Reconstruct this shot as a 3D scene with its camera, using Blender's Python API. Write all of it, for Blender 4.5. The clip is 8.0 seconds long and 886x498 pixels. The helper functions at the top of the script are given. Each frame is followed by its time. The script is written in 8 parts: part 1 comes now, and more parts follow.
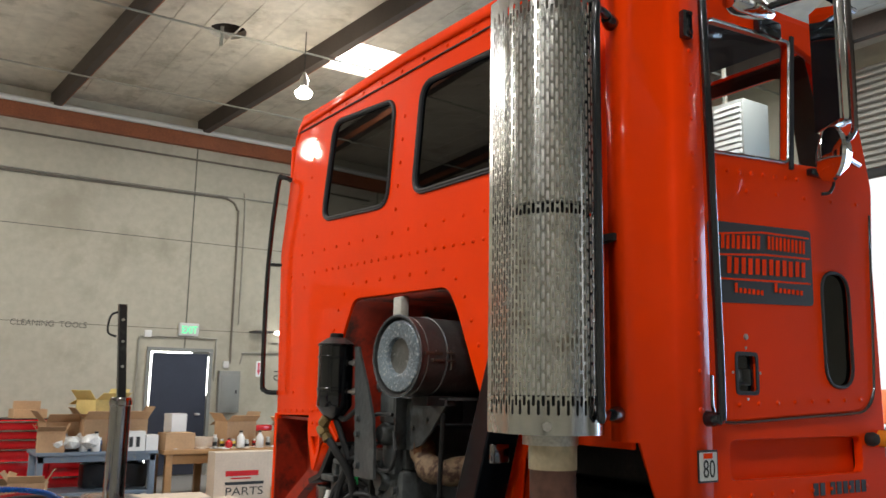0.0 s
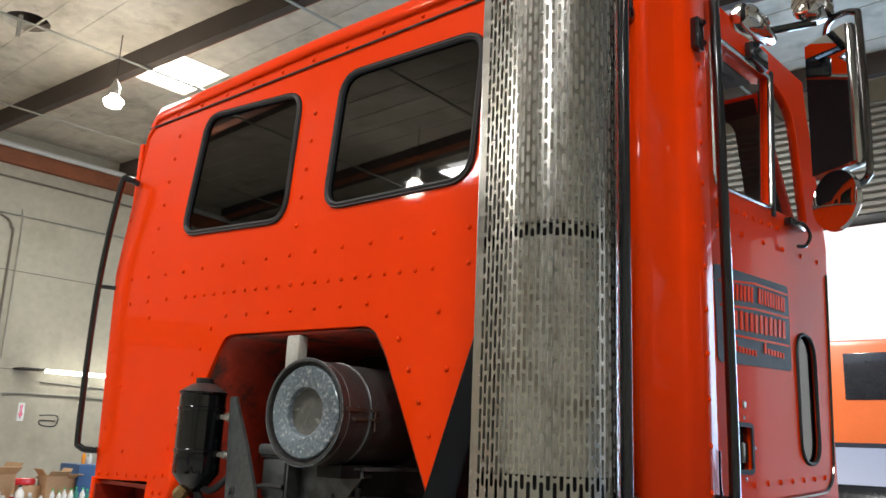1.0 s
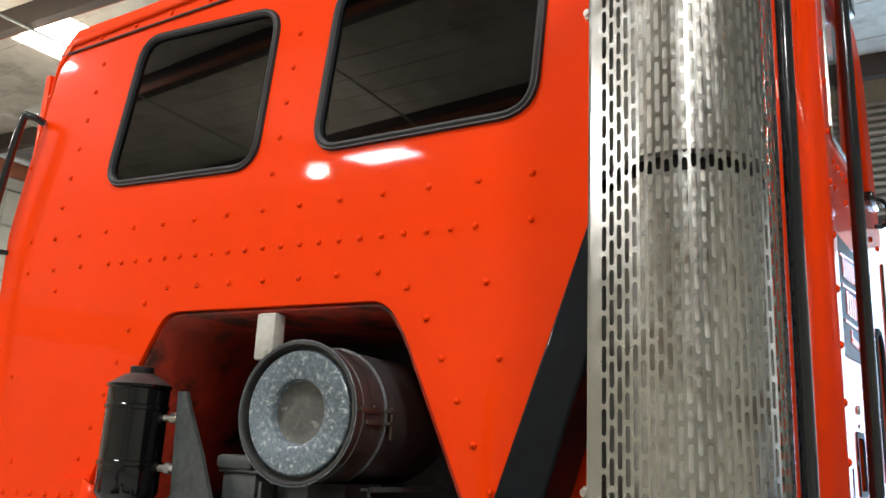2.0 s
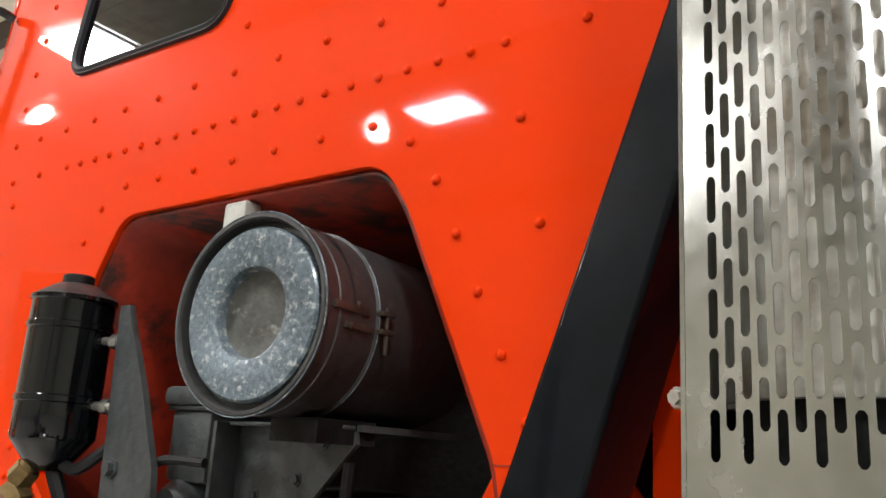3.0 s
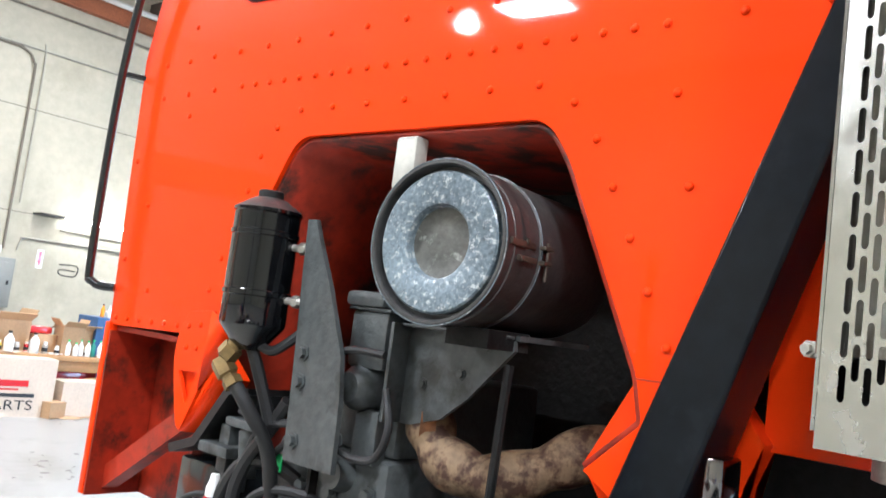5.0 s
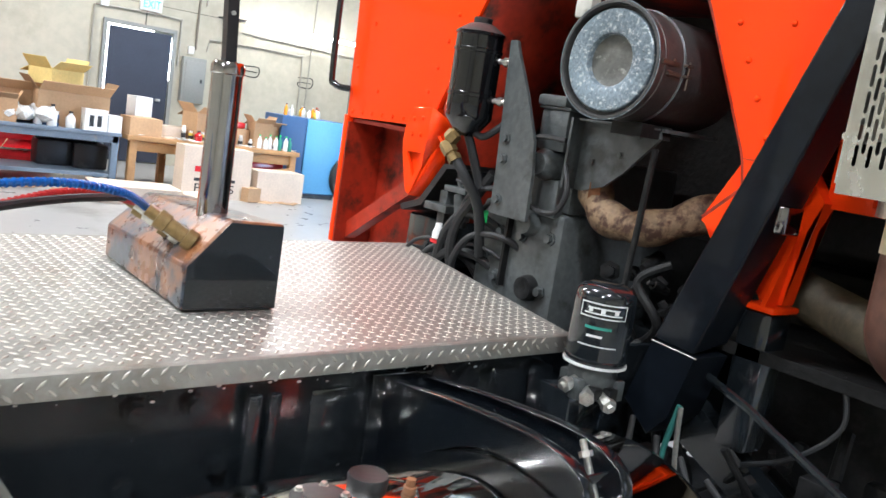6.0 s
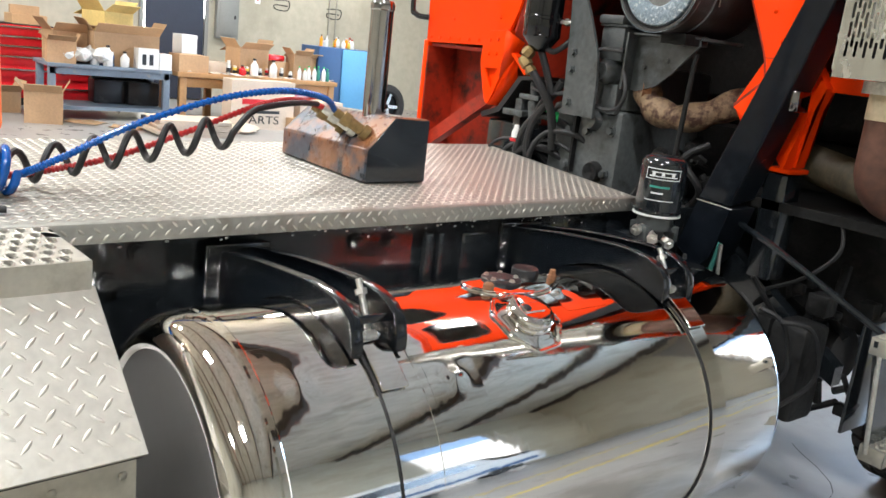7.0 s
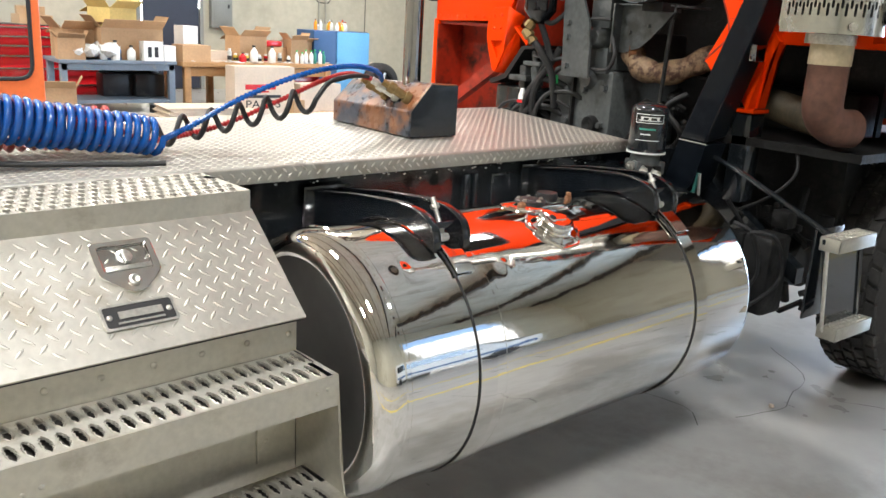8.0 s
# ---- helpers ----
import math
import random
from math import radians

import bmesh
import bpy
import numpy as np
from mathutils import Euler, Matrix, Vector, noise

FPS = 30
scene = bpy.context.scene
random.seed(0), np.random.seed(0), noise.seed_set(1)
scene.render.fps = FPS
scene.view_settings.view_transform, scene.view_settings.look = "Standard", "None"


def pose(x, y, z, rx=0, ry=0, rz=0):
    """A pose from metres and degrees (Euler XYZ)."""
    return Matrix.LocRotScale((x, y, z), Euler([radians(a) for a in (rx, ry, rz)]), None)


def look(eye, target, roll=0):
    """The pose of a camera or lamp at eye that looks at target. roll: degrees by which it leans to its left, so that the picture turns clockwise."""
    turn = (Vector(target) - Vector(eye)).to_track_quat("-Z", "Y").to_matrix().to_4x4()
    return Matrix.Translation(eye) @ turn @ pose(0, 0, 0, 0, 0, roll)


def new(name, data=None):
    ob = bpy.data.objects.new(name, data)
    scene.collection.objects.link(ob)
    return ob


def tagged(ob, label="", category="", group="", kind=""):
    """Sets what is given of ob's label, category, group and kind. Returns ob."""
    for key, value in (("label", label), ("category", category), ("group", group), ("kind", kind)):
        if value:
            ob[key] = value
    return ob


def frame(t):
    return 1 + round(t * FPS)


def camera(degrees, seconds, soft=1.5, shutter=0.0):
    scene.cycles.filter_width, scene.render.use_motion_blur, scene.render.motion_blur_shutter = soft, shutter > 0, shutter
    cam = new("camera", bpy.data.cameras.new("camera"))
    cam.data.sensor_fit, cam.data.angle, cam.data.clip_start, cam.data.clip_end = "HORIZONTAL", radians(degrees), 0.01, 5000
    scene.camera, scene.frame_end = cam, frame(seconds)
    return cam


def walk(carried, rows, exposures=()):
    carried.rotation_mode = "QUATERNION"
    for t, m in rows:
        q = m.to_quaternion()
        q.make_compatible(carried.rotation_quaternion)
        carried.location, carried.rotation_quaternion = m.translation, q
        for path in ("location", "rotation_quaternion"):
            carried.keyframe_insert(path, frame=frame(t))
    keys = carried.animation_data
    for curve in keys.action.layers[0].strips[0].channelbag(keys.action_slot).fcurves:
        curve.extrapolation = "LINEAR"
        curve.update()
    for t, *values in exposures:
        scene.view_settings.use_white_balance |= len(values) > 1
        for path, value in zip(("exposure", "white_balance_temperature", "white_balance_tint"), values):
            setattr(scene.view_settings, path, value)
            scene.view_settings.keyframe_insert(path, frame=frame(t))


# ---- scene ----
cam = camera(55.8, 8.0, shutter=0.12)
PATH = [
    (0, (2.9, -1.675, 1.552), (1.251, -0.59, 1.878), 1.0),
    (0.5, (2.529, -1.617, 1.571), (1.037, -0.352, 1.988), 2.8),
    (1, (2.135, -1.654, 1.587), (0.833, -0.206, 2.042), 2.4),
    (1.2, (1.984, -1.647, 1.605), (0.756, -0.137, 2.064), 2.8),
    (2.3, (1.379, -1.305, 1.548), (0.318, 0.319, 2.034), 2.6),
    (2.5, (1.334, -1.191, 1.517), (0.238, 0.415, 1.987), 3.0),
    (3, (1.241, -0.893, 1.475), (0.02, 0.615, 1.959), 3.5),
    (3.5, (1.15, -0.812, 1.416), (-0.065, 0.678, 1.968), 4.0),
    (4, (1.104, -0.81, 1.405), (-0.128, 0.669, 1.948), 4.5),
    (4.2, (1.111, -0.839, 1.442), (-0.159, 0.608, 1.985), 5.1),
    (5.3, (1.38, -1.398, 1.512), (0.055, 0.1, 1.486), 8.7),
    (5.4, (1.416, -1.459, 1.515), (0.099, 0.043, 1.416), 9.2),
    (5.5, (1.471, -1.499, 1.499), (0.121, -0.031, 1.354), 9.2),
    (5.6, (1.533, -1.556, 1.472), (0.142, -0.13, 1.302), 9.1),
    (6, (1.737, -1.753, 1.459), (0.203, -0.508, 1.15), 8.9),
    (6.5, (1.951, -2.075, 1.42), (0.402, -0.865, 1.05), 7.5),
    (7, (2.128, -2.359, 1.41), (0.606, -1.153, 0.931), 6.5),
    (7.5, (2.368, -2.583, 1.386), (0.854, -1.383, 0.869), 4.9),
    (8, (2.497, -2.82, 1.406), (0.999, -1.605, 0.878), 3.4),
]
walk(cam, [(t, look(eye, target, roll)) for t, eye, target, roll in PATH],
     [(0, -0.14, 6400, 10), (1.2, 0.02, 6400, 10), (2.3, 0.3, 6300, 10), (3.5, 0.43, 6200, 10), (4.2, 0.85, 6050, 10), (5.3, 1.2, 5700, 10), (5.7, 1.1, 5750, 10), (6.2, 1.00, 5850, 10), (7.0, 0.90, 6200, 10), (8.0, 0.91, 6350, 10)])

# ---- world, lamps, exposure ----
world = bpy.data.worlds.new("sky")
scene.world = world
world.use_nodes = True
wn = world.node_tree.nodes
sky = wn.new("ShaderNodeTexSky")
sky.sky_type = "NISHITA"
sky.sun_disc = False
sky.sun_elevation, sky.sun_rotation = radians(47), radians(216)
world.node_tree.links.new(sky.outputs[0], wn["Background"].inputs[0])
wn["Background"].inputs[1].default_value = 0.15

sun_data = bpy.data.lights.new("sun", "SUN")
sun_data.energy, sun_data.angle, sun_data.color = 5.0, radians(0.5), (1.0, 0.95, 0.88)
sun = new("sun", sun_data)
sun.matrix_world = look((-22, -30, 40), (0, 8, 0))


def area_lamp(name, size_x, size_y, watts, color, m):
    d = bpy.data.lights.new(name, "AREA")
    d.shape, d.size, d.size_y, d.energy, d.color = "RECTANGLE", size_x, size_y, watts, color
    ob = new(name, d)
    ob.matrix_world = m
    return ob


DAY = (1.0, 0.985, 0.95)
SKYLIGHTS = [(-7.45, 3.66), (-8.0, -3.4), (-5.9, -7.9), (-1.5, -3.05), (4.2, -3.15), (-2.4, 6.1), (3.9, -7.6)]
for sx, sy in SKYLIGHTS:
    area_lamp("skylight_daylight", 1.05, 0.68, 190, DAY, look((sx, sy, 6.15), (sx, sy, 0)))
# daylight in the open roll-up doorway
area_lamp("north_doorway_daylight", 4.4, 4.0, 430, (0.47, 0.70, 1.0), look((0.6, 8.9, 2.1), (0.6, 0, 1.6)))


# ---- materials ----
def hexa(c):
    return (c[0], c[1], c[2], 1.0)


def mat(name, color, rough=0.5, metal=0.0, vary=0.12, scale=6.0, fine=60.0, bump=0.02, bump_dist=0.004, dirt=None, dirt_amt=0.0,
        dirt_scale=3.0, coat=0.0, rough_vary=0.1, per_piece=0.0, emit=0.0, spec=0.5):
    """Painted, metal or mineral surface with variation at two scales, fine relief and optional dirt patches."""
    m = bpy.data.materials.new(name)
    m.use_nodes = True
    nt = m.node_tree
    n, ln = nt.nodes, nt.links
    b = n["Principled BSDF"]
    b.inputs["Metallic"].default_value = metal
    b.inputs["Coat Weight"].default_value = coat
    b.inputs["Coat Roughness"].default_value = 0.04
    b.inputs["Specular IOR Level"].default_value = spec
    tc = n.new("ShaderNodeTexCoord")
    big = n.new("ShaderNodeTexNoise")
    big.inputs["Scale"].default_value = scale
    big.inputs["Detail"].default_value = 5
    small = n.new("ShaderNodeTexNoise")
    small.inputs["Scale"].default_value = fine
    small.inputs["Detail"].default_value = 4
    for t in (big, small):
        ln.new(tc.outputs["Object"], t.inputs["Vector"])
    mix = n.new("ShaderNodeMix")
    mix.data_type = "RGBA"
    lo = tuple(max(0.0, v * (1 - vary)) for v in color)
    hi = tuple(min(1.0, v * (1 + vary)) for v in color)
    mix.inputs["A"].default_value, mix.inputs["B"].default_value = hexa(lo), hexa(hi)
    add = n.new("ShaderNodeMath")
    add.operation = "MULTIPLY_ADD"
    add.inputs[1].default_value = 0.5
    half = n.new("ShaderNodeMath")
    half.operation = "MULTIPLY"
    half.inputs[1].default_value = 0.5
    ln.new(small.outputs[0], half.inputs[0])
    ln.new(big.outputs[0], add.inputs[0])
    ln.new(half.outputs[0], add.inputs[2])
    rng = n.new("ShaderNodeMapRange")
    rng.inputs["From Min"].default_value, rng.inputs["From Max"].default_value = 0.35, 0.65
    ln.new(add.outputs[0], rng.inputs["Value"])
    ln.new(rng.outputs[0], mix.inputs["Factor"])
    out = mix.outputs["Result"]
    if per_piece:
        oi = n.new("ShaderNodeObjectInfo")
        hsv = n.new("ShaderNodeHueSaturation")
        mr = n.new("ShaderNodeMapRange")
        mr.inputs["To Min"].default_value, mr.inputs["To Max"].default_value = 1 - per_piece, 1 + per_piece
        ln.new(oi.outputs["Random"], mr.inputs["Value"])
        ln.new(mr.outputs[0], hsv.inputs["Value"])
        ln.new(out, hsv.inputs["Color"])
        out = hsv.outputs[0]
    if dirt:
        dn = n.new("ShaderNodeTexNoise")
        dn.inputs["Scale"].default_value = dirt_scale
        dn.inputs["Detail"].default_value = 8
        dn.inputs["Roughness"].default_value = 0.65
        ln.new(tc.outputs["Object"], dn.inputs["Vector"])
        dr = n.new("ShaderNodeMapRange")
        dr.inputs["From Min"].default_value, dr.inputs["From Max"].default_value = 0.62 - dirt_amt * 0.4, 0.72 - dirt_amt * 0.3
        ln.new(dn.outputs[0], dr.inputs["Value"])
        dm = n.new("ShaderNodeMix")
        dm.data_type = "RGBA"
        dm.inputs["B"].default_value = hexa(dirt)
        ln.new(dr.outputs[0], dm.inputs["Factor"])
        ln.new(out, dm.inputs["A"])
        out = dm.outputs["Result"]
    ln.new(out, b.inputs["Base Color"])
    rr = n.new("ShaderNodeMapRange")
    rr.inputs["From Min"].default_value, rr.inputs["From Max"].default_value = 0.3, 0.7
    rr.inputs["To Min"].default_value, rr.inputs["To Max"].default_value = max(0.02, rough * (1 - rough_vary)), min(1.0, rough * (1 + rough_vary))
    ln.new(add.outputs[0], rr.inputs["Value"])
    ln.new(rr.outputs[0], b.inputs["Roughness"])
    if bump:
        bp = n.new("ShaderNodeBump")
        bp.inputs["Strength"].default_value, bp.inputs["Distance"].default_value = min(1.0, bump * 10), bump_dist
        ln.new(small.outputs[0], bp.inputs["Height"])
        ln.new(bp.outputs[0], b.inputs["Normal"])
    if emit:
        b.inputs["Emission Color"].default_value = hexa(color)
        b.inputs["Emission Strength"].default_value = emit
    return m


def glass(name, tint, rough=0.02, ior=1.5):
    """Dark tinted glass: a glossy coat over a partly clear pane."""
    m = bpy.data.materials.new(name)
    m.use_nodes = True
    n, ln = m.node_tree.nodes, m.node_tree.links
    n.remove(n["Principled BSDF"])
    tr = n.new("ShaderNodeBsdfTransparent")
    tr.inputs[0].default_value = hexa(tint)
    gl = n.new("ShaderNodeBsdfGlossy")
    gl.inputs["Roughness"].default_value = rough
    fr = n.new("ShaderNodeFresnel")
    fr.inputs[0].default_value = ior
    mx = n.new("ShaderNodeMixShader")
    ln.new(fr.outputs[0], mx.inputs[0])
    ln.new(tr.outputs[0], mx.inputs[1])
    ln.new(gl.outputs[0], mx.inputs[2])
    ln.new(mx.outputs[0], n["Material Output"].inputs[0])
    return m


M_ORANGE = mat("orange_paint", (0.86, 0.047, 0.0008), 0.42, 0, 0.03, 2.0, 4.0, 0.010, 0.0018, coat=0.32, rough_vary=0.15, spec=0.03)
M_DARKCHROME = mat("dark_chrome", (0.22, 0.215, 0.22), 0.14, 1.0, 0.1, 3, 30, 0.0)
M_POST = mat("smoky_chrome_post", (0.42, 0.41, 0.41), 0.12, 1.0, 0.1, 3, 30, 0.0)
# cab paint with grime, darkened so that recess shade sits in the colour
M_GRIMESHADE = mat("grimy_shaded_red_paint", (0.34, 0.022, 0.005), 0.5, 0, 0.3, 5.0, 30.0, 0.03, 0.002, dirt=(0.03, 0.012, 0.008), dirt_amt=0.3, dirt_scale=6)
M_TANK = mat("polished_tank_steel", (0.82, 0.80, 0.765), 0.048, 1.0, 0.04, 1.6, 4.5, 0.03, 0.004, rough_vary=0.6)
tn, tl = M_TANK.node_tree.nodes, M_TANK.node_tree.links
t_co, t_map, t_noise, t_bump = tn.new("ShaderNodeTexCoord"), tn.new("ShaderNodeMapping"), tn.new("ShaderNodeTexNoise"), tn.new("ShaderNodeBump")
t_map.inputs["Scale"].default_value = (26, 1.3, 26)
t_noise.inputs["Scale"].default_value, t_noise.inputs["Detail"].default_value = 1.0, 2
t_bump.inputs["Strength"].default_value, t_bump.inputs["Distance"].default_value = 0.10, 0.003
tl.new(t_co.outputs["Object"], t_map.inputs["Vector"])
tl.new(t_map.outputs[0], t_noise.inputs["Vector"])
tl.new(t_noise.outputs[0], t_bump.inputs["Height"])
t_old = [k for k in tl if k.to_socket.name == "Normal" and k.to_node.type == "BSDF_PRINCIPLED"]
if t_old:
    tl.new(t_old[0].from_socket, t_bump.inputs["Normal"])
tl.new(t_bump.outputs[0], tn["Principled BSDF"].inputs["Normal"])
M_BRACKET = mat("dusty_black_bracket_paint", (0.004, 0.0055, 0.0075), 0.17, 0, 0.3, 4, 40, 0.02, 0.001, coat=0.45, spec=0.4, dirt=(0.16, 0.16, 0.16), dirt_amt=-0.1, dirt_scale=70)
M_TANKEND = mat("dull_dark_tank_end", (0.085, 0.085, 0.085), 0.32, 0.9, 0.15, 3, 30, 0.01, 0.001)
M_BLACK = mat("black_gloss_paint", (0.010, 0.0125, 0.015), 0.16, 0, 0.3, 4, 40, 0.01, 0.001, coat=0.6, dirt=(0.13, 0.135, 0.14), dirt_amt=-0.09, dirt_scale=110)
M_ARM = mat("blue_black_arm_paint", (0.004, 0.0055, 0.008), 0.3, 0, 0.3, 4, 40, 0.01, 0.001, coat=0.24, spec=0.10, dirt=(0.010, 0.012, 0.015), dirt_amt=0.12, dirt_scale=5)
M_CANISTER = mat("glossy_black_enamel", (0.003, 0.0035, 0.0045), 0.09, 0, 0.3, 4, 40, 0.015, 0.001, coat=0.5, spec=0.4)
M_BLACKDULL = mat("black_satin", (0.012, 0.012, 0.013), 0.45, 0, 0.35, 5, 60, 0.03, 0.002, dirt=(0.06, 0.058, 0.055), dirt_amt=0.1, dirt_scale=9)
M_RUBBER = mat("black_rubber", (0.012, 0.012, 0.013), 0.6, 0, 0.2, 9, 90, 0.03)
M_TYRE = mat("tyre_rubber", (0.022, 0.021, 0.020), 0.75, 0, 0.3, 5, 70, 0.05, dirt=(0.10, 0.095, 0.085), dirt_amt=0.2, dirt_scale=6)
M_ENGINE = mat("engine_grey_paint", (0.072, 0.079, 0.080), 0.45, 0.1, 0.28, 7, 50, 0.06, 0.004, dirt=(0.03, 0.03, 0.028), dirt_amt=0.2, dirt_scale=9)
M_ENGDARK = mat("oily_black_iron", (0.012, 0.012, 0.012), 0.5, 0, 0.5, 8, 50, 0.06, 0.004, spec=0.2, dirt=(0.03, 0.028, 0.026), dirt_amt=0.1, dirt_scale=8)
M_AIRCLEAN = mat("worn_charcoal_paint", (0.050, 0.049, 0.048), 0.42, 0.1, 0.3, 6, 60, 0.05, 0.003, dirt=(0.09, 0.085, 0.08), dirt_amt=0.12, dirt_scale=11)
M_LIDWORN = mat("scuffed_blue_grey_lid", (0.15, 0.19, 0.22), 0.34, 0.3, 0.5, 7, 130, 0.05, 0.0016, dirt=(0.50, 0.53, 0.54), dirt_amt=0.22, dirt_scale=95)
M_CLAMP = mat("grimy_bronze_clamp", (0.075, 0.058, 0.045), 0.5, 0.4, 0.35, 20, 90, 0.05, 0.001)
M_LIDCENTRE = mat("olive_grey_lid_centre", (0.085, 0.085, 0.076), 0.5, 0.2, 0.3, 9, 90, 0.04, 0.002, dirt=(0.36, 0.37, 0.34), dirt_amt=0.07, dirt_scale=20)
M_RESERVOIR = mat("dirty_white_plastic", (0.46, 0.45, 0.40), 0.5, 0, 0.15, 9, 50, 0.02, dirt=(0.22, 0.20, 0.16), dirt_amt=0.15, dirt_scale=14)
M_RUST = mat("rusty_iron", (0.20, 0.085, 0.035), 0.8, 0.1, 0.45, 9, 60, 0.1, 0.004, dirt=(0.04, 0.02, 0.012), dirt_amt=0.3, dirt_scale=15)
M_TANPIPE = mat("rust_spotted_tan_manifold", (0.19, 0.125, 0.07), 0.75, 0.05, 0.35, 8, 50, 0.08, 0.004, dirt=(0.05, 0.02, 0.01), dirt_amt=0.42, dirt_scale=30)
M_PIPEBROWN = mat("heat_browned_pipe", (0.11, 0.052, 0.036), 0.55, 0.35, 0.35, 6, 40, 0.03, 0.002)
M_PIPEBEIGE = mat("beige_pipe_coating", (0.46, 0.38, 0.25), 0.55, 0.0, 0.2, 8, 50, 0.03)
M_FLEX = mat("brown_flex_pipe", (0.085, 0.066, 0.038), 0.5, 0.25, 0.3, 8, 60, 0.03)
M_CHROME = mat("mirror_polished_steel", (0.78, 0.76, 0.73), 0.055, 1.0, 0.04, 1.6, 8, 0.004, 0.0006, rough_vary=0.5)
M_STEEL = mat("stainless_shield", (0.55, 0.545, 0.515), 0.21, 1.0, 0.1, 5, 40, 0.006, 0.0008, rough_vary=0.4)
M_MUFFLER = mat("aluminised_muffler", (0.72, 0.70, 0.64), 0.42, 0.75, 0.15, 4, 30, 0.02, 0.002, dirt=(0.36, 0.32, 0.26), dirt_amt=0.25, dirt_scale=5)
M_ALU = mat("brushed_aluminium", (0.54, 0.52, 0.455), 0.36, 0.85, 0.10, 4, 70, 0.02, 0.0012, dirt=(0.42, 0.39, 0.33), dirt_amt=0.15, dirt_scale=7)
M_TREAD = mat("bright_tread_plate", (0.57, 0.552, 0.495), 0.42, 0.8, 0.12, 5, 60, 0.015, 0.001, dirt=(0.42, 0.38, 0.30), dirt_amt=0.16, dirt_scale=6)
M_DECK = mat("dull_tread_plate_ground", (0.35, 0.343, 0.308), 0.50, 0.75, 0.14, 3, 60, 0.02, 0.001, dirt=(0.26, 0.24, 0.20), dirt_amt=0.18, dirt_scale=5)
M_BOLT = mat("zinc_bolt", (0.55, 0.54, 0.50), 0.35, 0.9, 0.2, 30, 120, 0.02)
M_GLASS = glass("tinted_window_glass", (0.05, 0.055, 0.06), ior=1.7)
M_GLASSCLEAR = glass("door_window_glass", (0.93, 0.95, 0.95))
M_MIRROR = mat("mirror_glass", (0.75, 0.77, 0.78), 0.02, 1.0, 0.02, 3, 20, 0.0)
M_CABIN = mat("dark_cabin_lining", (0.02, 0.018, 0.018), 0.8, 0, 0.3, 5, 60, 0.03)
M_BLOCKPAINT = mat("chipped_black_block", (0.030, 0.040, 0.060), 0.28, 0.1, 0.75, 9, 40, 0.04, 0.002, dirt=(0.23, 0.095, 0.04), dirt_amt=0.46, dirt_scale=8)
M_BLUEHOSE = mat("blue_nylon_hose", (0.004, 0.078, 0.33), 0.25, 0, 0.1, 20, 90, 0.01, coat=0.3)
M_TEAL = mat("teal_nylon_line", (0.03, 0.14, 0.12), 0.4, 0, 0.1, 20, 90, 0.01)
M_REDHOSE = mat("red_nylon_hose", (0.33, 0.014, 0.014), 0.3, 0, 0.1, 20, 90, 0.01, coat=0.2)
M_BRASS = mat("brass_fitting", (0.24, 0.165, 0.07), 0.5, 0.7, 0.25, 20, 90, 0.03)
M_ORANGE2 = mat("faded_orange_paint", (0.78, 0.17, 0.045), 0.35, 0, 0.06, 3, 30, 0.01, coat=0.3)
M_WHITE = mat("white_print", (0.60, 0.61, 0.60), 0.5, 0, 0.04, 9, 50, 0.0)
M_GREENPRINT = mat("green_print", (0.03, 0.22, 0.17), 0.5, 0, 0.1, 9, 50, 0.0)
M_BLACKPRINT = mat("black_print", (0.015, 0.015, 0.016), 0.5, 0, 0.1, 9, 50, 0.0)
M_CONCRETE = mat("concrete_floor", (0.30, 0.295, 0.285), 0.34, 0, 0.16, 0.7, 7, 0.02, 0.003, dirt=(0.20, 0.19, 0.175), dirt_amt=0.25, dirt_scale=0.9, rough_vary=0.35)
# floor cracks, and the painted shade below the grip tread holes
M_CRACKSHADE = mat("dark_crack_and_hole_shade", (0.07, 0.065, 0.06), 0.8, 0, 0.2, 9, 40, 0.0)
M_YELLOW = mat("yellow_floor_paint", (0.62, 0.47, 0.06), 0.5, 0, 0.15, 3, 40, 0.02, dirt=(0.3, 0.28, 0.22), dirt_amt=0.2, dirt_scale=5)
M_WALL = mat("grey_green_concrete_wall", (0.445, 0.42, 0.335), 0.8, 0, 0.10, 0.8, 9, 0.05, 0.006, dirt=(0.36, 0.335, 0.26), dirt_amt=0.2, dirt_scale=0.6)
M_CONDUITDARK = mat("dull_brown_conduit", (0.17, 0.15, 0.12), 0.6, 0.1, 0.2, 3, 40, 0.02)
M_JOINT = mat("wall_joint", (0.13, 0.125, 0.105), 0.9, 0, 0.1, 5, 40, 0.0)
M_CEIL = mat("ceiling_panels", (0.54, 0.50, 0.42), 0.7, 0, 0.16, 1.1, 6, 0.06, 0.03, dirt=(0.36, 0.325, 0.26), dirt_amt=0.22, dirt_scale=1.3)
M_BEAM = mat("dark_timber_beam", (0.055, 0.042, 0.034), 0.7, 0, 0.3, 2.5, 40, 0.05)
M_BEAMRED = mat("red_brown_timber", (0.27, 0.085, 0.035), 0.65, 0, 0.25, 2.5, 40, 0.05)
M_CONDUIT = mat("galvanised_conduit", (0.36, 0.35, 0.30), 0.5, 0.4, 0.15, 5, 60, 0.02)
M_SKYPANE = mat("skylight_diffuser", (1.0, 0.985, 0.95), 0.6, 0, 0.0, 3, 20, 0.0, emit=7.0)
M_LAMPGLOW = mat("lamp_glow", (1.0, 0.93, 0.80), 0.5, 0, 0.0, 3, 20, 0.0, emit=45.0)
